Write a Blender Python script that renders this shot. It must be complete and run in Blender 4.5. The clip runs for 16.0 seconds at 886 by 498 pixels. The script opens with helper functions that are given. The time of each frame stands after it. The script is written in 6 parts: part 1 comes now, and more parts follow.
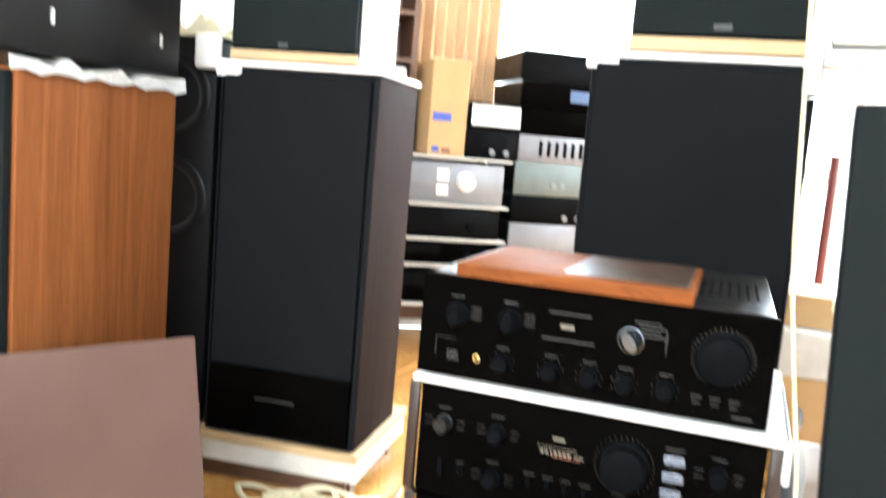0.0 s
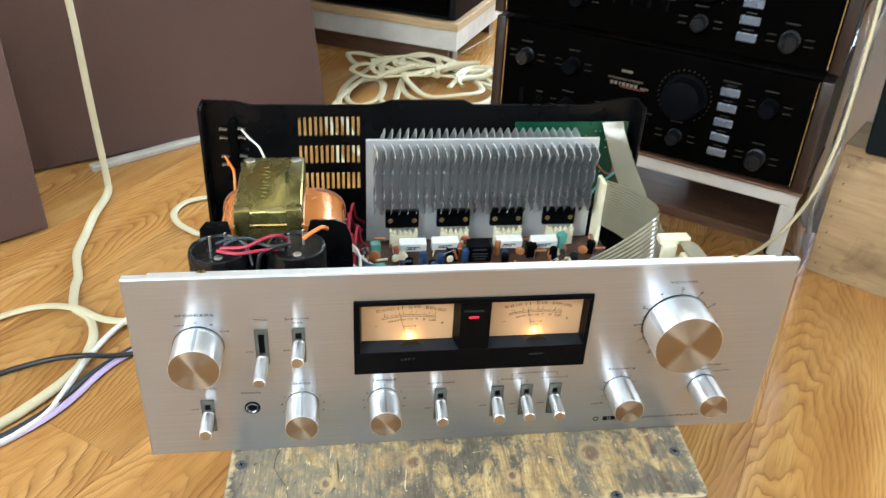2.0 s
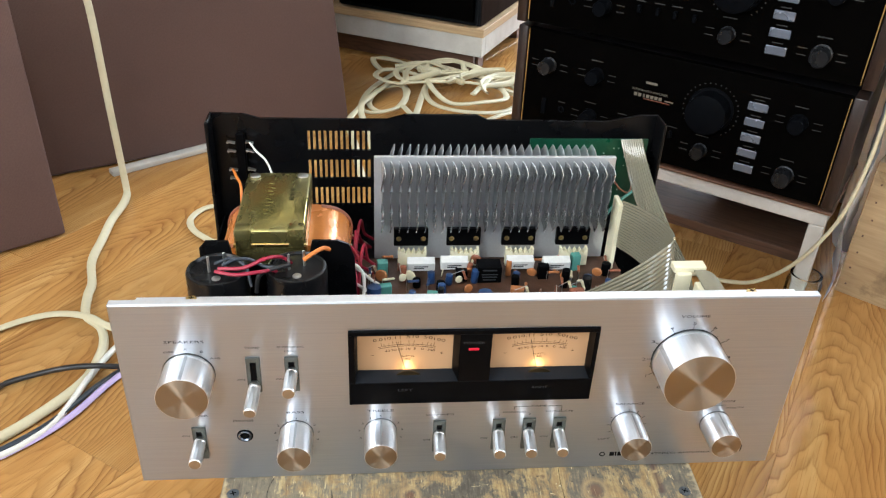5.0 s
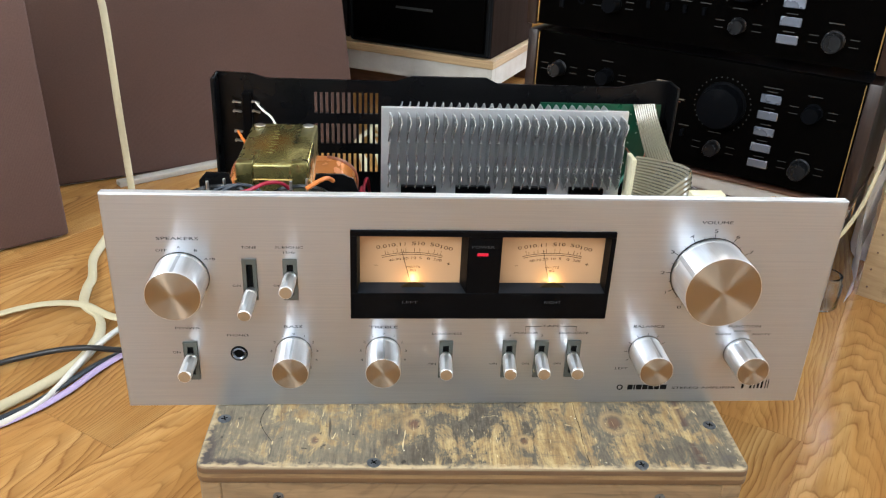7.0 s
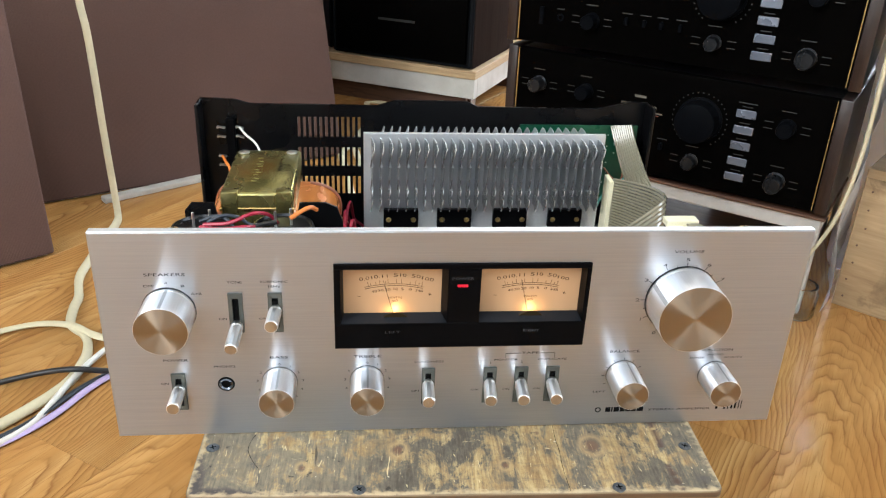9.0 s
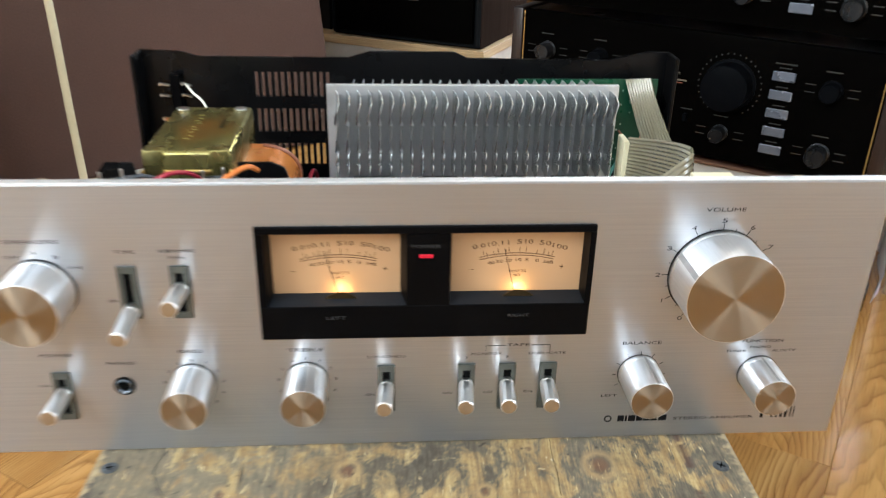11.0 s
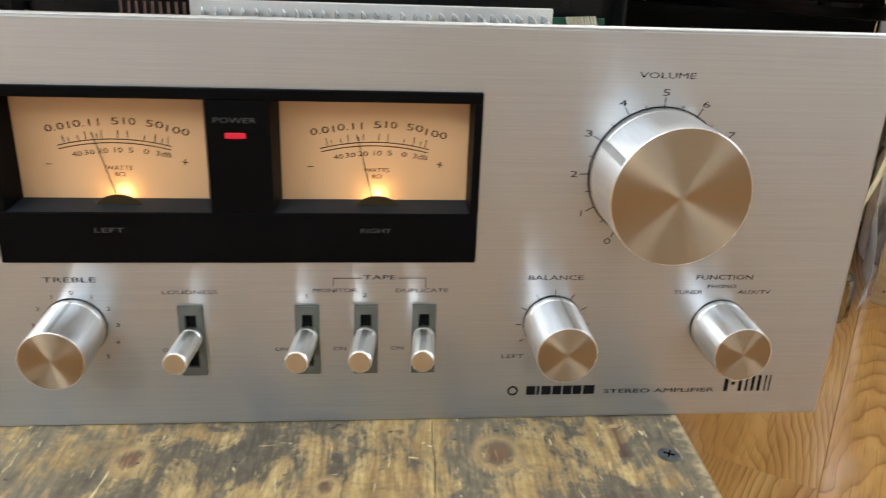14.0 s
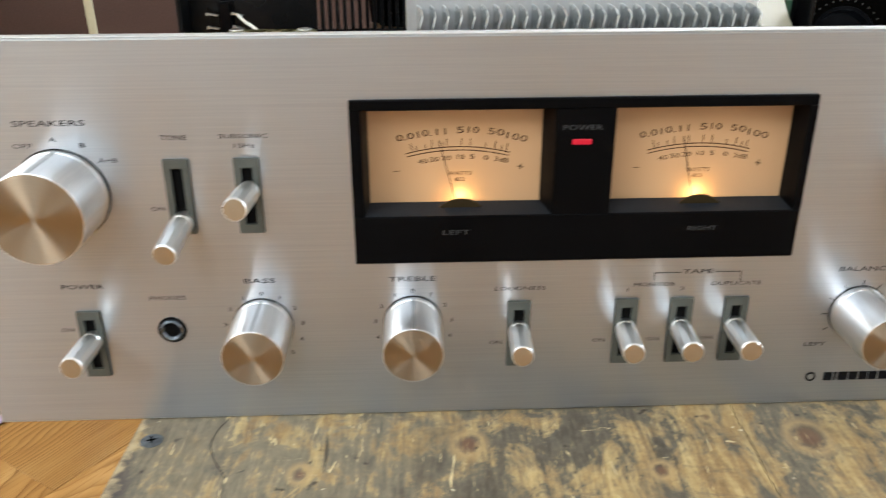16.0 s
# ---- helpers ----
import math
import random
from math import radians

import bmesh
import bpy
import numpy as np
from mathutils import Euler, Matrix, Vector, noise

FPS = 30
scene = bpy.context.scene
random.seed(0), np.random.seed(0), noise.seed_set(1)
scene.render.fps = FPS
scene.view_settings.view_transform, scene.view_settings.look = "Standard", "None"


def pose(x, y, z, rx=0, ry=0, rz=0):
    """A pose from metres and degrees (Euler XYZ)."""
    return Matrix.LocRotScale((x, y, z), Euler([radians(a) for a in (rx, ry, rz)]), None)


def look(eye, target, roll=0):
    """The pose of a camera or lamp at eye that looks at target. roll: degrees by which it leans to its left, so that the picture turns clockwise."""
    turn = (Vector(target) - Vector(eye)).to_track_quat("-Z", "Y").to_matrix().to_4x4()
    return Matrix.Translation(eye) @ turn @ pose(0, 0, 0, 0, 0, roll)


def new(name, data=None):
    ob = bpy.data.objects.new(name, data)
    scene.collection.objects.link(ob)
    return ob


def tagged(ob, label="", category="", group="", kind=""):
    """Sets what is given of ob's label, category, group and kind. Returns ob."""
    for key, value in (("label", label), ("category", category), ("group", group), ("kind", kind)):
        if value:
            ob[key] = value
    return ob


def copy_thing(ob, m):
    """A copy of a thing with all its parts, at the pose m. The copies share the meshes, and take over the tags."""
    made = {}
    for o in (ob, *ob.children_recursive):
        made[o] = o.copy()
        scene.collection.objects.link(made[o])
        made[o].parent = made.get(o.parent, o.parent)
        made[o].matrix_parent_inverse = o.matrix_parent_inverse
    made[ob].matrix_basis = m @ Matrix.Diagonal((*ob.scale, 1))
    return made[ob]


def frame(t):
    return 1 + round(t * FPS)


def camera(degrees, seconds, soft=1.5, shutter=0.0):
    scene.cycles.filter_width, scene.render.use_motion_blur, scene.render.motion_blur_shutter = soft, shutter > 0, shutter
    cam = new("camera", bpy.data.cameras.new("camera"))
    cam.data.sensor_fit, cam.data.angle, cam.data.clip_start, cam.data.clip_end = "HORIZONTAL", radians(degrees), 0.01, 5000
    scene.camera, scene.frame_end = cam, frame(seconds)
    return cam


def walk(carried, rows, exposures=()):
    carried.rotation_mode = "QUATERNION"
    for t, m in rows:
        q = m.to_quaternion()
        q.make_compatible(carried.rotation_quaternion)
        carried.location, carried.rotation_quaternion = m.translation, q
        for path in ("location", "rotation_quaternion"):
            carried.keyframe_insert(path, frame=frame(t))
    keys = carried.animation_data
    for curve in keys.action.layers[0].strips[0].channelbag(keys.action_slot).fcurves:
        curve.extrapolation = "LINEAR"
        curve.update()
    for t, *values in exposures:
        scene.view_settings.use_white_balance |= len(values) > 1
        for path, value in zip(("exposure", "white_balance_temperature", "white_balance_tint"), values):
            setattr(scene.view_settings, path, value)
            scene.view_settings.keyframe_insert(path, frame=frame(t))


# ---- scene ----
cam = camera(56.5, 16.0, soft=1.2, shutter=0.4)
PATH = [
    (0, (-0.0997, -0.3003, 0.7178), (0.4114, 1.6181, 0.4757), 4.81),
    (0.2, (-0.1095, -0.3191, 0.7034), (0.5104, 1.5434, 0.3203), 5.47),
    (0.3, (-0.1144, -0.3285, 0.6962), (0.5808, 1.4984, 0.2731), 5.60),
    (0.5, (-0.1242, -0.3473, 0.6818), (0.5839, 1.4661, 0.2233), 5.30),
    (0.6, (-0.1205, -0.3654, 0.6764), (0.5581, 1.4494, 0.1805), 4.72),
    (0.9, (-0.1159, -0.3923, 0.6547), (0.4579, 1.3999, -0.0224), 5.33),
    (1, (-0.1080, -0.4017, 0.6482), (0.4145, 1.3921, -0.0655), 5.40),
    (1.2, (-0.1039, -0.4175, 0.6365), (0.3586, 1.3774, -0.1149), 5.41),
    (1.5, (-0.0906, -0.4332, 0.6200), (0.2792, 1.3313, -0.2460), 4.38),
    (1.8, (-0.0873, -0.4356, 0.5869), (0.2143, 1.2907, -0.3769), 3.74),
    (2, (-0.0849, -0.4151, 0.5941), (0.1687, 1.2690, -0.4544), 3.00),
    (2.5, (-0.0806, -0.4033, 0.5873), (0.1228, 1.2602, -0.5040), 2.40),
    (3, (-0.0753, -0.3943, 0.5843), (0.1123, 1.2650, -0.5165), 2.15),
    (3.5, (-0.0694, -0.3838, 0.5956), (0.0985, 1.2675, -0.5202), 1.84),
    (3.7, (-0.0676, -0.3767, 0.6161), (0.0961, 1.2532, -0.5313), 1.81),
    (5.8, (-0.0586, -0.4118, 0.5433), (0.1275, 1.3287, -0.4241), 3.05),
    (6, (-0.0570, -0.4176, 0.5205), (0.1228, 1.3324, -0.4310), 2.82),
    (6.5, (-0.0610, -0.4224, 0.4975), (0.0957, 1.3560, -0.4040), 2.95),
    (7, (-0.0605, -0.4218, 0.4952), (0.0968, 1.3674, -0.3846), 2.61),
    (7.5, (-0.0597, -0.4256, 0.4981), (0.1142, 1.3698, -0.3658), 2.72),
    (8, (-0.0623, -0.4285, 0.5033), (0.1239, 1.3675, -0.3568), 2.67),
    (8.2, (-0.0608, -0.4285, 0.5060), (0.1257, 1.3687, -0.3515), 2.62),
    (10.3, (-0.0576, -0.4144, 0.5296), (0.1273, 1.3341, -0.4235), 1.79),
    (10.5, (-0.0568, -0.4090, 0.5227), (0.1198, 1.3364, -0.4376), 1.83),
    (10.8, (-0.0419, -0.3736, 0.4833), (0.1223, 1.3969, -0.4323), 1.69),
    (11, (-0.0181, -0.3328, 0.4493), (0.1184, 1.4623, -0.4221), 1.29),
    (11.2, (0.0042, -0.2866, 0.4125), (0.1246, 1.5226, -0.4314), 1.35),
    (11.5, (0.0266, -0.2513, 0.3772), (0.1818, 1.5933, -0.3799), 2.83),
    (12, (0.0581, -0.2402, 0.3505), (0.2313, 1.6101, -0.3887), 1.75),
    (12.5, (0.0717, -0.2391, 0.3499), (0.2583, 1.6151, -0.3761), 2.01),
    (13, (0.0718, -0.2430, 0.3511), (0.2572, 1.6107, -0.3763), 2.18),
    (13.5, (0.0671, -0.2507, 0.3528), (0.2551, 1.5981, -0.3865), 2.49),
    (14, (0.0403, -0.2551, 0.3507), (0.2233, 1.5890, -0.4015), 2.19),
    (14.5, (0.0141, -0.2572, 0.3565), (0.1894, 1.5777, -0.4197), 1.74),
    (15, (-0.0142, -0.2540, 0.3591), (0.1539, 1.5812, -0.4181), 1.17),
    (15.5, (-0.0301, -0.2560, 0.3621), (0.1158, 1.5791, -0.4196), 0.54),
    (16, (-0.0554, -0.2605, 0.3628), (0.0100, 1.5656, -0.4502), -0.27),
]
EXPOSURES = [(0.0, 0.95, 5730, 3), (0.6, 1.6, 5780, 0), (0.9, 1.6, 5780, -2), (1.2, 1.35, 5780, -1), (1.6, 0.5, 5400, -3), (2.1, -0.34, 5580, 1), (2.6, -0.39, 5700, 5), (3.7, -0.46, 5700, 5), (8.2, -0.44, 5670, 5), (10.3, -0.4, 5670, 5), (11.5, -0.62, 5850, 2), (12.5, -0.7, 6000, 3), (14, -0.7, 5950, 3), (16, -0.68, 5870, 3)]
walk(cam, [(t, look(eye, target, roll)) for t, eye, target, roll in PATH], EXPOSURES)
SKY, P_NORTH, P_DOOR, P_SOUTH, P_WEST, P_EAST, P_METER, DIAL_GLOW = 0.12, 120.0, 135.0, 40.0, 80.0, 58.0, 0.0135, 0.030

# ---- world, daylight and exposure ----
world = bpy.data.worlds.new("sky")
scene.world = world
world.use_nodes = True
wn, wl = world.node_tree.nodes, world.node_tree.links
sky = wn.new("ShaderNodeTexSky")
sky.sky_type = "NISHITA"
sky.sun_disc = False
sky.sun_elevation, sky.sun_rotation = radians(40), radians(30)
wl.new(sky.outputs[0], wn["Background"].inputs[0])
wn["Background"].inputs[1].default_value = SKY


def window_light(name, m, w, h, power, colour):
    data = bpy.data.lights.new(name, "AREA")
    data.shape, data.size, data.size_y = "RECTANGLE", w, h
    data.energy, data.color = power, colour
    ob = new(name, data)
    ob.matrix_basis = m
    return tagged(ob, kind="structure")


window_light("daylight_north", look((1.415, 2.84, 1.5), (1.1, 0.0, 1.2)), 1.1, 1.25, P_NORTH, (0.95, 0.98, 1.0))
window_light("daylight_door", look((2.33, 2.84, 1.1), (0.6, 0.3, 0.6)), 0.6, 1.9, P_DOOR, (0.97, 0.98, 1.0))
window_light("daylight_south", look((-0.74, -1.92, 1.8), (-0.5, 0.0, 0.6)), 1.6, 0.85, P_SOUTH, (0.95, 0.98, 1.0))
window_light("daylight_west", look((-1.72, -1.35, 1.5), (0.1, 0.0, 0.25)), 0.85, 1.1, P_WEST, (1.0, 0.93, 0.85))
window_light("daylight_east", look((2.72, -0.8, 1.52), (0.3, 0.1, 0.2)), 1.05, 1.1, P_EAST, (0.96, 0.98, 1.0))


# ---- materials ----
def blank(name):
    m = bpy.data.materials.new(name)
    m.use_nodes = True
    return m, m.node_tree.nodes, m.node_tree.links, m.node_tree.nodes["Principled BSDF"]


def coords(n, l, stretch=(1, 1, 1), jitter=False):
    tc, mp = n.new("ShaderNodeTexCoord"), n.new("ShaderNodeMapping")
    mp.inputs["Scale"].default_value = stretch
    l.new(tc.outputs["Object"], mp.inputs["Vector"])
    if jitter:
        info, comb = n.new("ShaderNodeObjectInfo"), n.new("ShaderNodeVectorMath")
        comb.operation = "SCALE"
        comb.inputs[0].default_value = (17.0, 31.0, 9.0)
        l.new(info.outputs["Random"], comb.inputs["Scale"])
        l.new(comb.outputs[0], mp.inputs["Location"])
    return mp.outputs[0]


def noise_tex(n, l, vec, scale, detail=4.0, rough=0.55, distortion=0.0):
    t = n.new("ShaderNodeTexNoise")
    t.inputs["Scale"].default_value, t.inputs["Detail"].default_value = scale, detail
    t.inputs["Roughness"].default_value, t.inputs["Distortion"].default_value = rough, distortion
    l.new(vec, t.inputs["Vector"])
    return t.outputs["Fac"]


def ramp(n, l, fac, *stops):
    r = n.new("ShaderNodeValToRGB")
    e = r.color_ramp.elements
    while len(e) < len(stops):
        e.new(0.5)
    for el, (pos, c) in zip(e, stops):
        el.position, el.color = pos, (*c, 1) if len(c) == 3 else c
    l.new(fac, r.inputs[0])
    return r.outputs[0]


def mix(n, l, fac, a, b, mode="MIX"):
    m = n.new("ShaderNodeMixRGB")
    m.blend_type = mode
    for sock, v in ((m.inputs[0], fac), (m.inputs[1], a), (m.inputs[2], b)):
        if isinstance(v, (int, float)):
            sock.default_value = v
        elif isinstance(v, tuple):
            sock.default_value = (*v, 1)
        else:
            l.new(v, sock)
    return m.outputs[0]


def span(n, l, fac, lo, hi):
    r = n.new("ShaderNodeMapRange")
    r.inputs["To Min"].default_value, r.inputs["To Max"].default_value = lo, hi
    r.inputs["From Min"].default_value, r.inputs["From Max"].default_value = 0.3, 0.7
    l.new(fac, r.inputs["Value"])
    return r.outputs[0]


def bump(n, l, bsdf, fac, strength, distance=0.002):
    b = n.new("ShaderNodeBump")
    b.inputs["Strength"].default_value, b.inputs["Distance"].default_value = strength, distance
    l.new(fac, b.inputs["Height"])
    l.new(b.outputs[0], bsdf.inputs["Normal"])


def surf(name, col, col2=None, rough=0.5, metal=0.0, scale=12.0, fine=220.0, relief=0.15, rvar=0.08, coat=0.0, stretch=(1, 1, 1), jitter=False, spec=0.5):
    """A plain surface with blotches, fine grain and uneven gloss."""
    m, n, l, b = blank(name)
    vec = coords(n, l, stretch, jitter)
    big, small = noise_tex(n, l, vec, scale), noise_tex(n, l, vec, fine, 3.0)
    col2 = col2 or tuple(c * 0.8 for c in col)
    l.new(mix(n, l, span(n, l, small, 0.0, 0.25), mix(n, l, span(n, l, big, 0.0, 1.0), col, col2), tuple(c * 0.7 for c in col)), b.inputs["Base Color"])
    l.new(span(n, l, big, rough - rvar, rough + rvar), b.inputs["Roughness"])
    b.inputs["Metallic"].default_value, b.inputs["Coat Weight"].default_value = metal, coat
    b.inputs["Specular IOR Level"].default_value = spec
    if relief:
        bump(n, l, b, small, relief, 0.0008)
    return m


def brushed(name, col, rough, along, aniso, axis, deep=0.35, metal=1.0, vary=0.03):
    """Brushed metal; along gives the stretch of the hair lines, axis the turning axis of the tangents."""
    m, n, l, b = blank(name)
    vec = coords(n, l, along)
    hair, blot = noise_tex(n, l, vec, 1.0, 3.0, 0.7), noise_tex(n, l, coords(n, l), 9.0)
    l.new(mix(n, l, span(n, l, hair, 0.0, deep), col, tuple(c * 0.72 for c in col)), b.inputs["Base Color"])
    rr = n.new("ShaderNodeMath")
    rr.operation = "ADD"
    l.new(span(n, l, hair, rough - vary, rough + vary), rr.inputs[0])
    l.new(span(n, l, blot, -0.03, 0.03), rr.inputs[1])
    l.new(rr.outputs[0], b.inputs["Roughness"])
    b.inputs["Metallic"].default_value = metal
    b.inputs["Anisotropic"].default_value = aniso
    b.inputs["Anisotropic Rotation"].default_value = 0.25
    tan = n.new("ShaderNodeTangent")
    tan.direction_type, tan.axis = "RADIAL", axis
    l.new(tan.outputs[0], b.inputs["Tangent"])
    if vary:
        bump(n, l, b, hair, vary * 1.7, 0.0002)
    return m


def spun(name, col, rough):
    """A lathe-turned face: rings about local y, glinting in sectors."""
    m, n, l, b = blank(name)
    flat = n.new("ShaderNodeVectorMath")
    flat.operation = "MULTIPLY"
    flat.inputs[1].default_value = (1.0, 0.0, 1.0)
    l.new(coords(n, l), flat.inputs[0])
    ln = n.new("ShaderNodeVectorMath")
    ln.operation = "LENGTH"
    l.new(flat.outputs[0], ln.inputs[0])
    comb = n.new("ShaderNodeCombineXYZ")
    l.new(ln.outputs["Value"], comb.inputs[0])
    rings = noise_tex(n, l, comb.outputs[0], 2600.0, 2.0, 0.6)
    l.new(mix(n, l, span(n, l, rings, 0.0, 0.3), col, tuple(c * 0.8 for c in col)), b.inputs["Base Color"])
    l.new(span(n, l, rings, rough - 0.03, rough + 0.05), b.inputs["Roughness"])
    b.inputs["Metallic"].default_value, b.inputs["Anisotropic"].default_value = 1.0, 1.0
    b.inputs["Anisotropic Rotation"].default_value = 0.25
    tan = n.new("ShaderNodeTangent")
    tan.direction_type, tan.axis = "RADIAL", "Y"
    l.new(tan.outputs[0], b.inputs["Tangent"])
    return m


def timber(name, light, dark, rough=0.4, grain=(2.0, 38.0, 38.0), coat=0.0, jitter=True, rings=0.6, relief=0.12, spec=0.5, spots=0.0):
    """Wood with its grain along local x."""
    m, n, l, b = blank(name)
    vec = coords(n, l, grain, jitter)
    wave = noise_tex(n, l, vec, 1.0, 6.0, 0.62, 1.6)
    slow = noise_tex(n, l, coords(n, l, (grain[0] * 0.5, grain[1] * 0.16, grain[2] * 0.16), jitter), 1.0, 3.0, 0.5, 2.5)
    pores = noise_tex(n, l, coords(n, l, (grain[0] * 6, grain[1] * 12, grain[2] * 12), jitter), 1.0, 2.0)
    mid = tuple((a + c) / 2 for a, c in zip(light, dark))
    base = ramp(n, l, wave, (0.3, dark), (0.48, mid), (0.68, light))
    bands = n.new("ShaderNodeMath")
    bands.operation = "PINGPONG"
    mul = n.new("ShaderNodeMath")
    mul.operation = "MULTIPLY"
    mul.inputs[1].default_value = 12.0
    l.new(slow, mul.inputs[0])
    l.new(mul.outputs[0], bands.inputs[0])
    bands.inputs[1].default_value = 0.5
    ring = ramp(n, l, bands.outputs[0], (0.0, (0, 0, 0)), (0.16, (1, 1, 1)))
    c1 = mix(n, l, rings, base, mix(n, l, ring, tuple(c * 0.92 for c in dark), light))
    if spots:
        blot = noise_tex(n, l, coords(n, l, (1, 1, 1), jitter), 13.0, 5.0, 0.65, 0.6)
        c1 = mix(n, l, ramp(n, l, blot, (0.56, (0, 0, 0)), (0.72, (spots, spots, spots))), c1, tuple(c * 0.45 for c in dark))
    l.new(mix(n, l, span(n, l, pores, 0.0, 0.22), c1, tuple(c * 0.6 for c in dark)), b.inputs["Base Color"])
    l.new(span(n, l, pores, rough - 0.06, rough + 0.08), b.inputs["Roughness"])
    b.inputs["Coat Weight"].default_value = coat
    b.inputs["Coat Roughness"].default_value = 0.2
    b.inputs["Specular IOR Level"].default_value = spec
    if relief:
        bump(n, l, b, wave, relief, 0.0005)
    return m


def cloth(name, col, pitch=900.0, rough=0.85, relief=0.5):
    m, n, l, b = blank(name)
    vec = coords(n, l)
    waves = []
    for d in ("X", "Z"):
        w = n.new("ShaderNodeTexWave")
        w.bands_direction = d
        w.inputs["Scale"].default_value, w.inputs["Distortion"].default_value = pitch / 6.3, 1.0
        l.new(vec, w.inputs["Vector"])
        waves.append(w.outputs["Fac"])
    weave = mix(n, l, 0.5, waves[0], waves[1])
    blot = noise_tex(n, l, vec, 5.0)
    fuzz = noise_tex(n, l, vec, 400.0)
    l.new(mix(n, l, span(n, l, fuzz, 0.0, 0.4), mix(n, l, span(n, l, blot, 0, 1), col, tuple(c * 0.86 for c in col)), tuple(c * 0.6 for c in col)), b.inputs["Base Color"])
    b.inputs["Roughness"].default_value = rough
    b.inputs["Specular IOR Level"].default_value = 0.25
    bump(n, l, b, weave, relief, 0.0006)
    return m


def glow(name, col, strength, base=(0.8, 0.8, 0.8)):
    m, n, l, b = blank(name)
    b.inputs["Base Color"].default_value = (*base, 1)
    b.inputs["Emission Color"].default_value = (*col, 1)
    b.inputs["Emission Strength"].default_value = strength
    b.inputs["Roughness"].default_value = 0.4
    return m


def clear(name, tint, rough=0.03, alpha=0.25):
    m, n, l, b = blank(name)
    b.inputs["Base Color"].default_value = (*tint, 1)
    b.inputs["Roughness"].default_value = rough
    b.inputs["Transmission Weight"].default_value = 1.0
    b.inputs["IOR"].default_value = 1.45
    return m


def oak_floor():
    """Flat-sawn oak print: nested arches along local x, straighter towards the edges, with fine pores."""
    m, n, l, b = blank("oak_laminate")

    def calc(op, x, y, z=None):
        k = n.new("ShaderNodeMath")
        k.operation = op
        for sock, v in zip(k.inputs, (x, y, z)):
            if isinstance(v, (int, float)):
                sock.default_value = v
            elif v is not None:
                l.new(v, sock)
        return k.outputs[0]

    info = n.new("ShaderNodeObjectInfo").outputs["Random"]
    tc = n.new("ShaderNodeTexCoord")
    sep = n.new("ShaderNodeSeparateXYZ")
    l.new(tc.outputs["Object"], sep.inputs[0])
    along, across = sep.outputs["X"], sep.outputs["Y"]
    heart = calc("MULTIPLY_ADD", calc("FRACT", calc("MULTIPLY", info, 7.13), 0.0), 0.20, -0.03)
    side = calc("SUBTRACT", across, heart)
    arch = calc("MULTIPLY", calc("MULTIPLY", side, side), 1450.0)
    sway = noise_tex(n, l, coords(n, l, (3.2, 13.0, 1.0), True), 1.0, 3.0, 0.5, 0.4)
    crinkle = noise_tex(n, l, coords(n, l, (34.0, 70.0, 1.0), True), 1.0, 2.0, 0.5)
    u = calc("ADD", calc("MULTIPLY_ADD", along, 26.0, arch), calc("ADD", calc("MULTIPLY", sway, 9.0), calc("MULTIPLY", crinkle, 0.55)))
    saw = calc("FRACT", u, 0.0)
    ring = ramp(n, l, saw, (0.0, (0.1, 0.1, 0.1)), (0.10, (1, 1, 1)), (0.22, (0.55, 0.55, 0.55)), (0.75, (0.0, 0.0, 0.0)), (1.0, (0.1, 0.1, 0.1)))
    fade = ramp(n, l, noise_tex(n, l, coords(n, l, (5.0, 24.0, 1.0), True), 1.0, 4.0, 0.6, 0.5), (0.34, (0.15, 0.15, 0.15)), (0.62, (0.85, 0.85, 0.85)))
    strength = calc("MULTIPLY", ring, fade)
    slow = noise_tex(n, l, coords(n, l, (2.0, 16.0, 1.0), True), 1.0, 4.0, 0.55, 0.8)
    ground = ramp(n, l, slow, (0.34, (0.378, 0.186, 0.052)), (0.52, (0.464, 0.246, 0.074)), (0.70, (0.55, 0.324, 0.114)))
    c = mix(n, l, strength, ground, (0.185, 0.077, 0.020))
    pores = noise_tex(n, l, coords(n, l, (22.0, 620.0, 1.0), True), 1.0, 3.0, 0.6)
    c = mix(n, l, ramp(n, l, pores, (0.54, (0, 0, 0)), (0.68, (0.42, 0.42, 0.42))), c, (0.21, 0.092, 0.025))
    tone = n.new("ShaderNodeHueSaturation")
    l.new(calc("MULTIPLY_ADD", info, 0.26, 0.86), tone.inputs["Value"])
    l.new(c, tone.inputs["Color"])
    l.new(tone.outputs[0], b.inputs["Base Color"])
    l.new(span(n, l, pores, 0.15, 0.23), b.inputs["Roughness"])
    bump(n, l, b, pores, 0.06, 0.0004)
    return m


M_LAMINATE = oak_floor()
M_WALL = surf("wall_paint", (0.78, 0.77, 0.74), (0.72, 0.71, 0.68), rough=0.85, scale=2.0, fine=120, relief=0.1)
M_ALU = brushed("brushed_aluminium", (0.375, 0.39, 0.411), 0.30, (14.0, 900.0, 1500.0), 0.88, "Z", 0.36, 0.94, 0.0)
M_TURNED = brushed("turned_aluminium", (0.90, 0.90, 0.92), 0.30, (900.0, 40.0, 900.0), 0.75, "Y", 0.35, 1.0, 0.0)
M_LEVER = brushed("satin_aluminium_lever", (0.86, 0.86, 0.86), 0.36, (600.0, 60.0, 600.0), 0.0, "Y", 0.2)
# lever tips and knob faces: the floor's warm, dim reflection is in the colour
M_TIP = surf("lever_tip_floor_tint", (0.40, 0.345, 0.265), rough=0.42, metal=1.0, scale=60, relief=0.0, rvar=0.03)
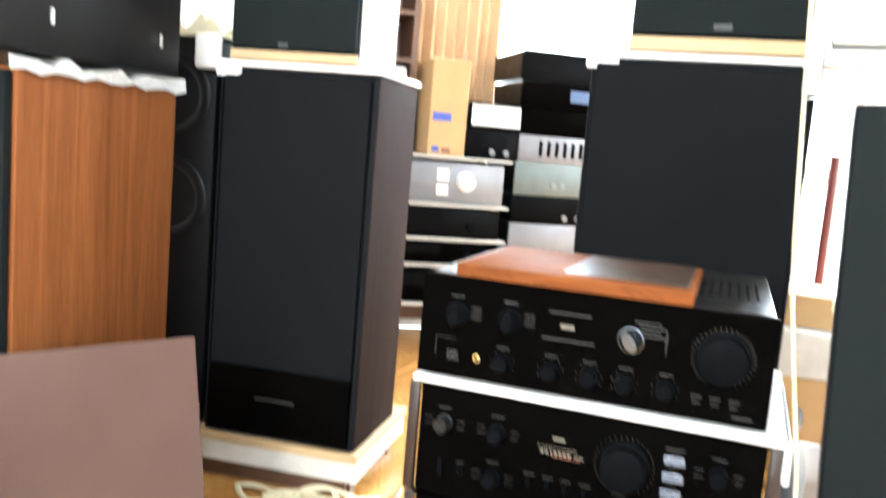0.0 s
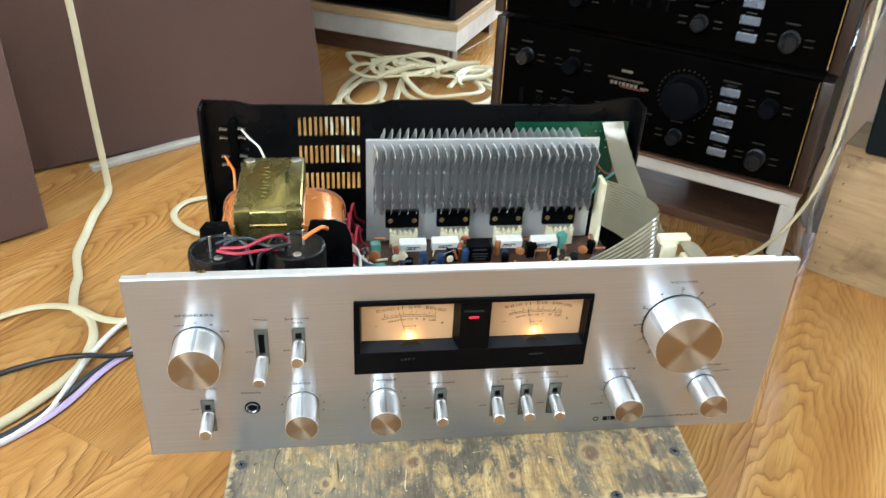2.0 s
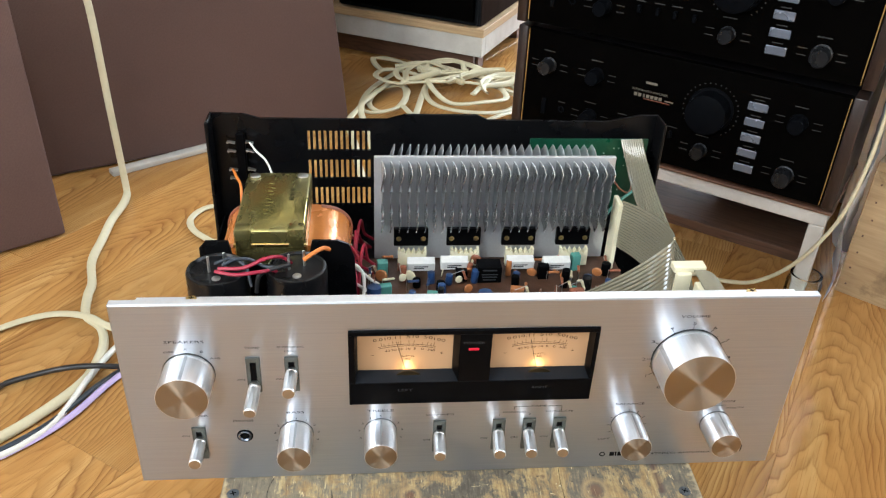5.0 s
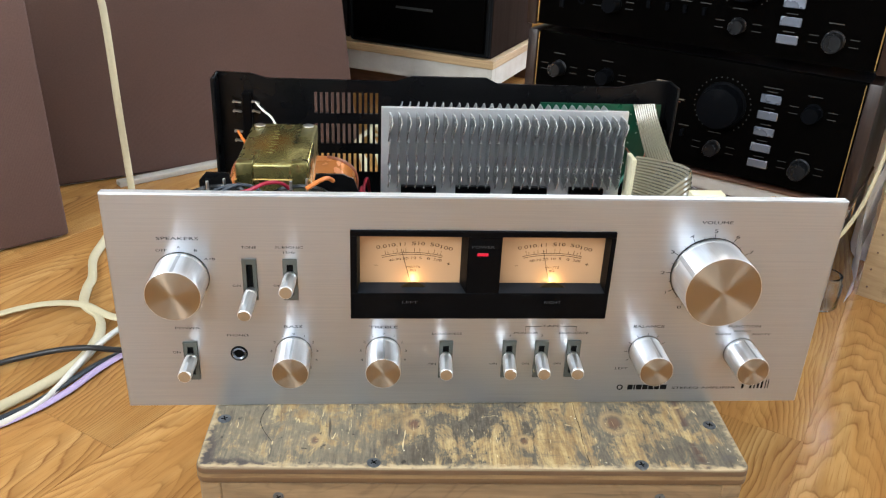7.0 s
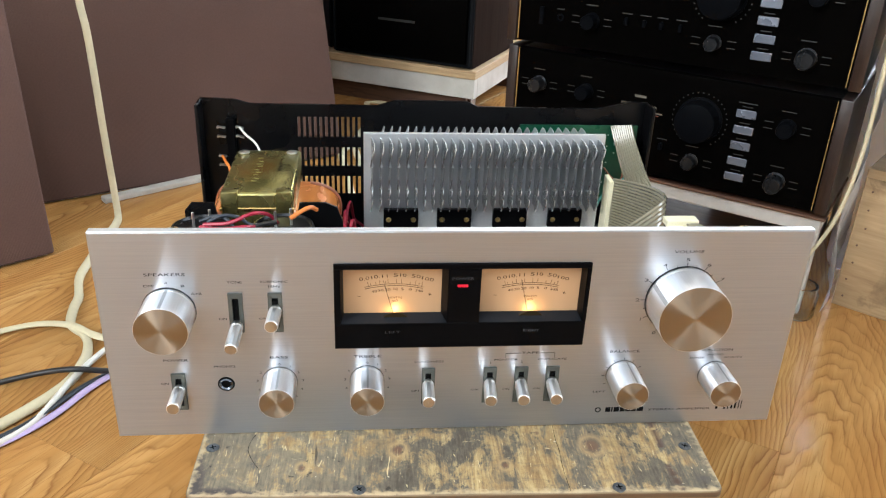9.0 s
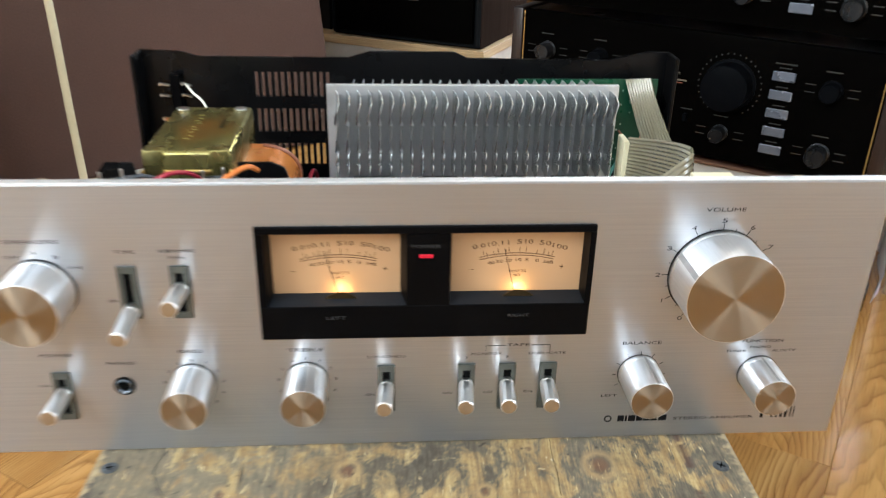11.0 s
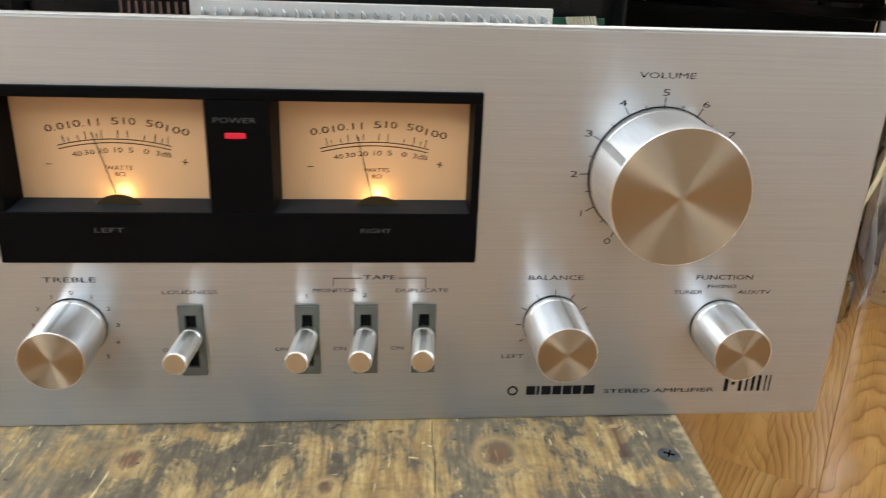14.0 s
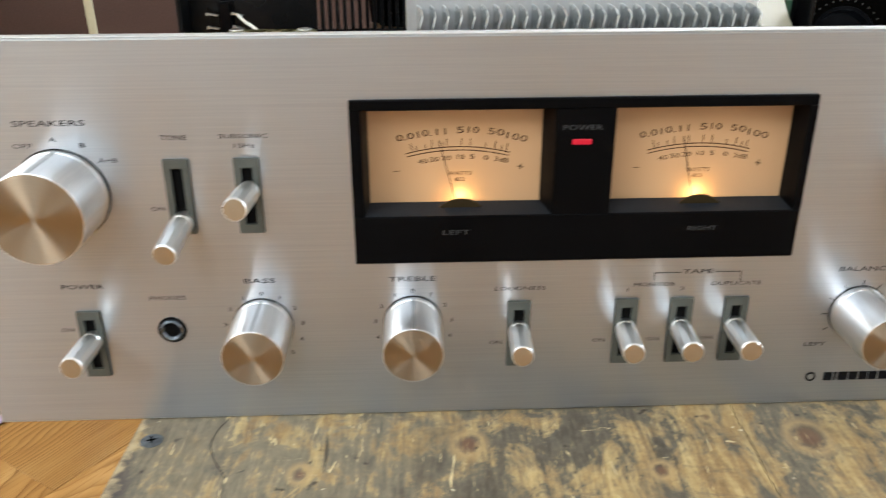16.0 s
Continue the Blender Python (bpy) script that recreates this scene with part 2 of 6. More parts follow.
M_SPUN = spun("spun_face_floor_tint", (0.30, 0.25, 0.19), 0.37)
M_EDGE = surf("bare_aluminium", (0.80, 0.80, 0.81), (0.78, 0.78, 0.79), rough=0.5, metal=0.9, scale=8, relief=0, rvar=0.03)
M_SINK = surf("anodised_aluminium", (0.78, 0.80, 0.82), (0.72, 0.74, 0.77), rough=0.34, metal=0.75, scale=25, fine=500, relief=0.1)
# darker copy of the sink's aluminium; shade between the fins is in its colour
M_FIN = surf("shaded_aluminium_fin", (0.56, 0.575, 0.575), (0.48, 0.495, 0.50), rough=0.27, metal=0.95, scale=25, fine=500, relief=0.05)
M_STEEL = surf("zinc_steel", (0.62, 0.62, 0.60), rough=0.35, metal=1.0, scale=40, relief=0.05)
M_BRASS = surf("brass", (0.72, 0.52, 0.2), rough=0.3, metal=1.0, scale=40, relief=0.05)
M_BEZEL = surf("black_plastic", (0.0015, 0.0015, 0.0018), (0.002, 0.002, 0.0024), spec=0.04, rough=0.42, scale=30, fine=700, relief=0.06)
M_LIP = surf("slate_plastic", (0.016, 0.019, 0.024), spec=0.12, rough=0.55, scale=30, fine=700, relief=0.06)
M_PLATE = surf("olive_grey_plastic", (0.055, 0.06, 0.052), rough=0.5, scale=60, fine=700, relief=0.06)
M_INK = surf("black_ink", (0.005, 0.005, 0.006), spec=0.1, rough=0.8, relief=0)
M_PALE = surf("pale_grey_ink", (0.03, 0.032, 0.036), rough=0.6, relief=0)
# flat black for cracks and trim, and for painted shade in openings and rings
M_TRIMSHADE = surf("black_trim_and_shade", (0.004, 0.004, 0.004), rough=0.8, relief=0, spec=0.03)
M_LED = glow("red_indicator", (1.0, 0.0, 0.035), 1.0, (0.03, 0.0, 0.003))
M_DIAL = glow("backlit_dial", (1.0, 0.50, 0.22), DIAL_GLOW, (0.42, 0.262, 0.14))
M_SEPIA = surf("sepia_ink", (0.045, 0.022, 0.011), spec=0.1, rough=0.8, relief=0)
M_CHASSIS = surf("black_painted_steel", (0.003, 0.003, 0.0034), (0.004, 0.004, 0.0044), spec=0.16, rough=0.3, scale=14, fine=420, relief=0.1)
M_PCB = surf("brown_circuit_board", (0.085, 0.037, 0.018), (0.055, 0.025, 0.012), rough=0.5, scale=120, fine=600, relief=0.2)
M_GREEN = surf("green_circuit_board", (0.005, 0.060, 0.028), (0.003, 0.038, 0.019), rough=0.35, scale=90, fine=500, relief=0.15)
M_SHROUD = surf("passivated_steel", (0.50, 0.42, 0.13), (0.20, 0.19, 0.095), rough=0.27, metal=0.9, scale=26, fine=180, relief=0.15, rvar=0.14, stretch=(1.6, 0.7, 1.0))
M_GREYWIRE = surf("dark_grey_wire", (0.035, 0.042, 0.055), rough=0.4, relief=0)
M_COPPER = surf("varnished_copper_winding", (0.80, 0.30, 0.07), (0.62, 0.21, 0.05), rough=0.25, metal=0.35, scale=30, stretch=(1, 1, 8), relief=0.2, coat=0.4)
M_RUBBER = surf("black_sleeve", (0.005, 0.005, 0.0055), spec=0.3, rough=0.3, scale=30, fine=300, relief=0.1)
M_WHITE = surf("white_ceramic", (0.82, 0.82, 0.79), rough=0.5, scale=60, relief=0.1)
M_CREAM = surf("cream_plastic", (0.78, 0.73, 0.52), (0.72, 0.66, 0.44), rough=0.42, scale=30, relief=0.06)
M_RIBBON = surf("clear_grey_ribbon", (0.21, 0.19, 0.13), (0.165, 0.15, 0.10), rough=0.17, scale=14, fine=300, relief=0.03, coat=0.5)
M_CABLE = surf("cream_cable_sheath", (0.61, 0.55, 0.37), (0.50, 0.45, 0.29), rough=0.45, scale=20, fine=300, relief=0.08)
M_WHITECAB = surf("white_cable_sheath", (0.72, 0.70, 0.62), (0.7, 0.69, 0.66), rough=0.4, scale=20, relief=0.06)
M_BLACKCAB = surf("black_cable_sheath", (0.015, 0.015, 0.016), rough=0.45, scale=20, relief=0.06)
M_REDWIRE = surf("red_wire", (0.36, 0.012, 0.04), rough=0.4, relief=0)
M_ORANGEWIRE = surf("orange_wire", (0.75, 0.22, 0.04), rough=0.4, relief=0)
M_TEAL = surf("teal_film_capacitor", (0.12, 0.36, 0.30), rough=0.4, scale=80, relief=0.05)
M_ORANGE = surf("orange_ceramic", (0.42, 0.16, 0.05), rough=0.45, scale=80, relief=0.05)
M_BLUE = surf("blue_sleeve", (0.022, 0.055, 0.15), rough=0.35, scale=80, relief=0.05)
M_BROWN = surf("brown_sleeve", (0.3, 0.1, 0.05), rough=0.4, scale=80, relief=0.05)
M_BACKFRONT = surf("piano_black_front", (0.0013, 0.0011, 0.0010), (0.0018, 0.0016, 0.0014), spec=0.035, rough=0.25, scale=10, fine=500, relief=0.03)
M_BACKTOP = surf("black_vinyl_steel", (0.006, 0.006, 0.0065), spec=0.15, rough=0.35, scale=20, fine=500, relief=0.2)
M_GOLD = surf("gold_line", (0.55, 0.37, 0.14), rough=0.3, metal=0.8, relief=0)
M_ROSEWOOD = timber("dark_rosewood", (0.022, 0.011, 0.008), (0.009, 0.005, 0.004), rough=0.35, grain=(40.0, 40.0, 3.0), coat=0.1, jitter=False)
M_KNOB = surf("black_anodised_knob", (0.0035, 0.0038, 0.0048), (0.003, 0.0033, 0.004), spec=0.10, rough=0.4, metal=0.0, scale=50, fine=500, relief=0.05)
M_GREYKNOB = surf("grey_anodised_knob", (0.03, 0.031, 0.034), rough=0.3, metal=0.7, scale=50, relief=0.05)
M_FLUTED = surf("bright_fluted_knob", (0.13, 0.15, 0.18), rough=0.22, metal=0.9, scale=50, relief=0.03)
M_BUTTON = surf("satin_blue_grey_button", (0.30, 0.34, 0.43), rough=0.25, metal=0.7, scale=50, relief=0.03)
M_BOARD = timber("orange_varnished_wood", (0.215, 0.072, 0.021), (0.085, 0.026, 0.010), spec=0.2, rough=0.5, grain=(5.0, 45.0, 45.0), coat=0.0, rings=0.3)
M_FOAM = surf("white_foam_sheet", (0.84, 0.84, 0.83), (0.78, 0.78, 0.77), rough=0.7, scale=18, fine=150, relief=0.4)
M_PAINTED = surf("chipped_white_paint", (0.58, 0.56, 0.52), (0.44, 0.41, 0.36), rough=0.5, scale=16, fine=160, relief=0.25)
M_PLYEDGE = timber("plywood_edge", (0.55, 0.40, 0.22), (0.28, 0.17, 0.08), rough=0.6, grain=(3.0, 3.0, 260.0), rings=0.2)
M_CRATE = timber("raw_plywood", (0.47, 0.335, 0.18), (0.28, 0.18, 0.09), rough=0.65, grain=(4.0, 26.0, 30.0), rings=0.06, relief=0.2, spots=0.9)
M_BOXSIDE = timber("aged_plywood", (0.235, 0.158, 0.080), (0.105, 0.068, 0.035), rough=0.6, grain=(7.0, 45.0, 45.0), rings=0.25, relief=0.2, spots=0.9)
M_TEAK = timber("teak_veneer", (0.215, 0.078, 0.025), (0.125, 0.042, 0.013), rough=0.42, grain=(30.0, 30.0, 1.6), jitter=False, rings=0.15)
M_WALNUT = timber("brown_vinyl_wood", (0.031, 0.0215, 0.0185), (0.022, 0.0145, 0.0125), rough=0.5, grain=(60.0, 60.0, 1.5), jitter=False, rings=0.2, spec=0.05)
M_GRILLE = cloth("charcoal_speaker_cloth", (0.0086, 0.0093, 0.0104), 1500.0, 0.8, 0.3)
M_GRILLE.node_tree.nodes["Principled BSDF"].inputs["Specular IOR Level"].default_value = 0.15
M_WALNUT.node_tree.nodes["Principled BSDF"].inputs["IOR"].default_value = 1.08
M_BOARD.node_tree.nodes["Principled BSDF"].inputs["IOR"].default_value = 1.07
M_TEAK.node_tree.nodes["Principled BSDF"].inputs["IOR"].default_value = 1.15
M_GRILLE2 = cloth("dark_green_grey_speaker_cloth", (0.0118, 0.0142, 0.0147), 1500.0, 0.75, 0.3)
for m in (M_GRILLE, M_GRILLE2, M_BACKFRONT, M_KNOB):
    m.node_tree.nodes["Principled BSDF"].inputs["IOR"].default_value = 1.12
M_BROWNCLOTH = cloth("brown_speaker_cloth", (0.124, 0.074, 0.061), 1100.0, 0.9, 0.35)
M_BLACKBOX = surf("satin_black_cabinet", (0.007, 0.007, 0.008), spec=0.25, rough=0.42, scale=10, fine=300, relief=0.12)
M_CONE = surf("black_cone", (0.006, 0.006, 0.007), rough=0.45, spec=0.25, scale=30, relief=0.1)
M_SILVER = surf("silver_fascia", (0.20, 0.20, 0.215), (0.17, 0.17, 0.18), rough=0.4, metal=0.4, scale=20, relief=0.05)
M_SAGE = surf("sage_grey_fascia", (0.13, 0.155, 0.15), rough=0.4, metal=0.3, scale=20, relief=0.05)
M_CARD = surf("corrugated_cardboard", (0.46, 0.29, 0.13), (0.38, 0.235, 0.105), rough=0.8, scale=8, fine=160, relief=0.2)
M_CURTAIN = surf("beige_curtain", (0.66, 0.46, 0.27), (0.58, 0.38, 0.22), rough=0.9, scale=10, fine=300, relief=0.3)
M_BLUEINK = surf("blue_print", (0.05, 0.08, 0.38), rough=0.6, relief=0)
M_REDPAINT = surf("red_paint", (0.13, 0.022, 0.018), rough=0.4, scale=20, relief=0.05)
M_PLASTIC = surf("milky_plastic_wrap", (0.46, 0.46, 0.45), (0.38, 0.38, 0.37), rough=0.25, scale=25, fine=90, relief=0.9)
M_BAG = clear("translucent_white_plastic", (0.97, 0.97, 0.96), 0.7)
M_BAG.node_tree.nodes["Principled BSDF"].inputs["Transmission Weight"].default_value = 0.65
M_BAG.node_tree.nodes["Principled BSDF"].inputs["IOR"].default_value = 1.1
M_GLASS = clear("clear_glass", (0.93, 0.97, 0.95))
M_OUTSIDE = glow("bright_outdoors", (0.95, 0.98, 1.0), 2.5)
M_SHEET = surf("smoky_brown_sheet", (0.05, 0.03, 0.02), (0.035, 0.02, 0.014), rough=0.4, spec=0.3, scale=12, relief=0.1)
M_DARKWOOD = timber("dark_shelf_wood", (0.14, 0.07, 0.04), (0.07, 0.035, 0.02), rough=0.5)


def worn_ply():
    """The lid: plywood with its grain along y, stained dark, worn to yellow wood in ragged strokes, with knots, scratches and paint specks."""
    m, n, l, b = blank("worn_stained_plywood")
    vec = coords(n, l)

    def blend(*pairs):
        """A weighted sum of grey values."""
        total = None
        for weight, fac in pairs:
            k = n.new("ShaderNodeMath")
            k.operation = "MULTIPLY_ADD"
            k.inputs[1].default_value = weight
            l.new(fac, k.inputs[0])
            if total is None:
                k.inputs[2].default_value = 0.0
            else:
                l.new(total, k.inputs[2])
            total = k.outputs[0]
        return total

    def calc(op, x, y=0.0):
        k = n.new("ShaderNodeMath")
        k.operation = op
        for sock, v in zip(k.inputs, (x, y)):
            if isinstance(v, (int, float)):
                sock.default_value = v
            else:
                l.new(v, sock)
        return k.outputs[0]

    fibre = noise_tex(n, l, coords(n, l, (210.0, 40.0, 40.0)), 1.0, 8.0, 0.75, 1.2)
    figure = noise_tex(n, l, coords(n, l, (110.0, 14.0, 12.0)), 1.0, 8.0, 0.72, 0.9)
    patch = noise_tex(n, l, coords(n, l, (1.35, 0.8, 1.0)), 42.0, 12.0, 0.74, 0.6)
    cloud = noise_tex(n, l, vec, 8.5, 3.0, 0.5, 0.3)
    streak = noise_tex(n, l, coords(n, l, (620.0, 48.0, 60.0)), 1.0, 4.0, 0.65, 0.6)
    rub = noise_tex(n, l, vec, 260.0, 5.0, 0.7)
    wood = ramp(n, l, blend((0.6, figure), (0.2, streak), (0.2, rub)), (0.38, (0.16, 0.095, 0.042)), (0.48, (0.31, 0.21, 0.09)), (0.60, (0.50, 0.38, 0.175)))
    grime = ramp(n, l, blend((0.26, cloud), (0.26, patch), (0.20, fibre), (0.16, streak), (0.12, rub)), (0.42, (0.066, 0.056, 0.041)), (0.49, (0.138, 0.117, 0.083)), (0.55, (0.218, 0.185, 0.123)), (0.61, (0.32, 0.262, 0.16)))
    sep = n.new("ShaderNodeSeparateXYZ")
    l.new(vec, sep.inputs[0])
    bare = ramp(n, l, calc("ADD", calc("MULTIPLY", sep.outputs["X"], 3.13), 0.5), (0.0, (0, 0, 0)), (0.25, (0, 0, 0)), (0.40, (0.4, 0.4, 0.4)), (0.55, (0.5, 0.5, 0.5)), (0.66, (0.5, 0.5, 0.5)), (0.74, (0.2, 0.2, 0.2)), (0.84, (0.5, 0.5, 0.5)), (0.97, (0.1, 0.1, 0.1)))
    wear = ramp(n, l, blend((0.50, patch), (0.10, fibre), (0.30, cloud), (0.10, streak), (0.17, bare)), (0.538, (0, 0, 0)), (0.556, (0.5, 0.5, 0.5)), (0.595, (1, 1, 1)))
    c = mix(n, l, wear, grime, wood)
    slate = ramp(n, l, noise_tex(n, l, coords(n, l, (1.0, 1.6, 1.0)), 24.0, 7.0, 0.68, 0.5), (0.57, (0, 0, 0)), (0.66, (0.75, 0.75, 0.75)))
    c = mix(n, l, slate, c, (0.085, 0.078, 0.068))
    for kx, ky, r in KNOTS:
        d = n.new("ShaderNodeVectorMath")
        d.operation = "DISTANCE"
        sc = n.new("ShaderNodeVectorMath")
        sc.operation = "MULTIPLY"
        sc.inputs[1].default_value = (1.0, 0.8, 0.0)
        l.new(vec, sc.inputs[0])
        l.new(sc.outputs[0], d.inputs[0])
        d.inputs[1].default_value = (kx, ky * 0.8, 0.0)
        q = n.new("ShaderNodeMath")
        q.operation = "DIVIDE"
        l.new(blend((1.0, d.outputs["Value"]), (0.007, patch)), q.inputs[0])
        q.inputs[1].default_value = r * 4.0
        core = ramp(n, l, q.outputs[0], (0.08, (0.95, 0.95, 0.95)), (0.22, (0.82, 0.82, 0.82)), (0.34, (0, 0, 0)))
        ring = ramp(n, l, q.outputs[0], (0.30, (0, 0, 0)), (0.38, (0.7, 0.7, 0.7)), (0.50, (0, 0, 0)))
        c = mix(n, l, core, c, (0.135, 0.065, 0.038))
        c = mix(n, l, ring, c, (0.40, 0.28, 0.13))
    cuts = noise_tex(n, l, coords(n, l, (480.0, 70.0, 60.0)), 1.0, 2.0, 0.5, 0.8)
    c = mix(n, l, ramp(n, l, cuts, (0.685, (0, 0, 0)), (0.725, (0.6, 0.85, 0.85))), c, (0.70, 0.57, 0.31))
    across = noise_tex(n, l, coords(n, l, (90.0, 600.0, 60.0)), 1.0, 2.0, 0.5, 1.0)
    c = mix(n, l, ramp(n, l, across, (0.75, (0, 0, 0)), (0.775, (0.65, 0.8, 0.8))), c, (0.70, 0.58, 0.34))
    crack = noise_tex(n, l, coords(n, l, (300.0, 14.0, 60.0)), 1.0, 2.0, 0.5, 0.8)
    c = mix(n, l, ramp(n, l, crack, (0.235, (0.8, 0.8, 0.8)), (0.26, (0, 0, 0))), c, (0.03, 0.024, 0.017))
    speck = noise_tex(n, l, coords(n, l, (170.0, 230.0, 160.0)), 1.0, 2.0, 0.5, 0.5)
    c = mix(n, l, ramp(n, l, speck, (0.745, (0, 0, 0)), (0.775, (0.85, 0.85, 0.85))), c, (0.72, 0.66, 0.48))
    dots = noise_tex(n, l, coords(n, l, (150.0, 150.0, 150.0)), 1.0, 2.0)
    c = mix(n, l, ramp(n, l, dots, (0.255, (0.8, 0.8, 0.8)), (0.30, (0, 0, 0))), c, (0.02, 0.016, 0.012))
    off = n.new("ShaderNodeMath")
    off.operation = "SUBTRACT"
    l.new(sep.outputs["X"], off.inputs[0])
    off.inputs[1].default_value = 0.1302
    wide = n.new("ShaderNodeMath")
    wide.operation = "ABSOLUTE"
    l.new(off.outputs[0], wide.inputs[0])
    stripe = n.new("ShaderNodeMath")
    stripe.operation = "MULTIPLY"
    l.new(ramp(n, l, wide.outputs[0], (0.0024, (1, 1, 1)), (0.0032, (0, 0, 0))), stripe.inputs[0])
    l.new(ramp(n, l, noise_tex(n, l, coords(n, l, (20.0, 95.0, 20.0)), 1.0, 3.0), (0.42, (0, 0, 0)), (0.47, (0.85, 0.85, 0.85))), stripe.inputs[1])
    c = mix(n, l, stripe.outputs[0], c, (0.075, 0.035, 0.025))
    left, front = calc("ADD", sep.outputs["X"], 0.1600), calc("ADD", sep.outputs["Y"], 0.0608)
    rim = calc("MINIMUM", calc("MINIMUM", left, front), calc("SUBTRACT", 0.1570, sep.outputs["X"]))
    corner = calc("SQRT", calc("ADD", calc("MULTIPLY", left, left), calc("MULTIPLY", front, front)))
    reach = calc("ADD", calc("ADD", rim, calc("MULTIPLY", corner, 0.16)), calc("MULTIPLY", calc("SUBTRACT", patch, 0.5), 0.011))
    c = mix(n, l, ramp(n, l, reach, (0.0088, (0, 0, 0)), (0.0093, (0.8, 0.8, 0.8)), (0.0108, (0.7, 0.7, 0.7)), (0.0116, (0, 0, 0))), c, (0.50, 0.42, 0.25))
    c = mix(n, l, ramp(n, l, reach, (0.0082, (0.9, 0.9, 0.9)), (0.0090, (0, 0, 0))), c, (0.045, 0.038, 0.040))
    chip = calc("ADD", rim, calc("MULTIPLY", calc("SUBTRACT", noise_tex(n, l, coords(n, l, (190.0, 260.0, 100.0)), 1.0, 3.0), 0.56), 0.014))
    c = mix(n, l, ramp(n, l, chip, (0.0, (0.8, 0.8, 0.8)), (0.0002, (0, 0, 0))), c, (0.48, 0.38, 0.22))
    ends = noise_tex(n, l, coords(n, l, (26.0, 26.0, 420.0)), 1.0, 5.0, 0.65, 0.4)
    level = calc("MULTIPLY", calc("SUBTRACT", calc("ADD", sep.outputs["Z"], calc("MULTIPLY", ends, 0.0016)), 0.1678), 83.3)
    layers = ramp(n, l, level, (0.0, (0.013, 0.009, 0.005)), (0.10, (0.073, 0.040, 0.017)), (0.36, (0.099, 0.056, 0.024)), (0.42, (0.178, 0.119, 0.053)), (0.60, (0.158, 0.102, 0.045)), (0.66, (0.063, 0.033, 0.015)), (0.88, (0.086, 0.048, 0.020)), (0.93, (0.178, 0.132, 0.069)))
    layers = mix(n, l, ramp(n, l, noise_tex(n, l, coords(n, l, (30.0, 30.0, 260.0)), 1.0, 6.0, 0.7), (0.46, (0, 0, 0)), (0.62, (0.75, 0.75, 0.75))), layers, (0.105, 0.06, 0.028))
    c = mix(n, l, ramp(n, l, level, (0.95, (1, 1, 1)), (0.99, (0, 0, 0))), c, layers)
    l.new(c, b.inputs["Base Color"])
    l.new(span(n, l, patch, 0.48, 0.7), b.inputs["Roughness"])
    bump(n, l, b, blend((0.35, fibre), (0.25, cuts), (0.2, patch), (0.2, rub)), 0.4, 0.0009)
    return m


KNOTS = [(-0.0374, -0.0211, 0.0058), (0.0281, -0.0362, 0.0045), (0.0856, -0.0185, 0.0068), (-0.0949, -0.0368, 0.0046), (0.0522, -0.0055, 0.0036), (-0.05, 0.12, 0.008)]
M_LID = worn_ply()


# ---- building helpers ----
def slab(bm, x0, y0, z0, x1, y1, z1, bev=0.0, seg=1):
    """A box between two corners, its edges rounded by bev."""
    m = Matrix.Translation(((x0 + x1) / 2, (y0 + y1) / 2, (z0 + z1) / 2)) @ Matrix.Diagonal((abs(x1 - x0), abs(y1 - y0), abs(z1 - z0), 1))
    vs = bmesh.ops.create_cube(bm, size=1.0, matrix=m)["verts"]
    if bev:
        es = list({e for v in vs for e in v.link_edges})
        bmesh.ops.bevel(bm, geom=es, offset=bev, segments=seg, affect="EDGES", profile=0.5)
    return bm


def drum(bm, c, r, h, axis="Z", seg=24, r2=None, bev=0.0):
    """A cylinder or cone of height h whose base centre is c."""
    turn = {"Z": Matrix(), "Y": Matrix.Rotation(radians(90), 4, "X"), "X": Matrix.Rotation(radians(90), 4, "Y")}[axis]
    m = Matrix.Translation(c) @ turn @ Matrix.Translation((0, 0, h / 2))
    vs = bmesh.ops.create_cone(bm, cap_ends=True, segments=seg, radius1=r, radius2=r if r2 is None else r2, depth=h, matrix=m)["verts"]
    if bev:
        fs = {f for v in vs for f in v.link_faces if len(f.verts) > 4}
        es = list({e for f in fs for e in f.edges})
        bmesh.ops.bevel(bm, geom=es, offset=bev, segments=2, affect="EDGES", profile=0.5)
    return bm


def revolve(bm, profile, axis="Y", seg=48, c=(0, 0, 0), closed=False):
    """Turn (radius, along) pairs about an axis through c; -y is out of a front panel."""
    rings = []
    for r, s in profile:
        ring = []
        for i in range(seg):
            a = 2 * math.pi * i / seg
            u, w = r * math.cos(a), r * math.sin(a)
            p = {"Y": (u, s, w), "Z": (u, w, s), "X": (s, u, w)}[axis]
            ring.append(bm.verts.new(Vector(p) + Vector(c)))
        rings.append(ring)
    for a, b in zip(rings, rings[1:]):
        for i in range(seg):
            bm.faces.new((a[i], a[(i + 1) % seg], b[(i + 1) % seg], b[i]))
    if closed:
        bm.faces.new(rings[-1])
        bm.faces.new(rings[0][::-1])
    bmesh.ops.recalc_face_normals(bm, faces=bm.faces)
    return bm


def prism(bm, outline, y0, y1):
    """An outline in x and z, given depth along y."""
    f = [bm.verts.new((x, y0, z)) for x, z in outline]
    g = [bm.verts.new((x, y1, z)) for x, z in outline]
    bm.faces.new(f)
    bm.faces.new(g[::-1])
    for i in range(len(f)):
        j = (i + 1) % len(f)
        bm.faces.new((f[j], f[i], g[i], g[j]))
    bmesh.ops.recalc_face_normals(bm, faces=bm.faces)
    return bm


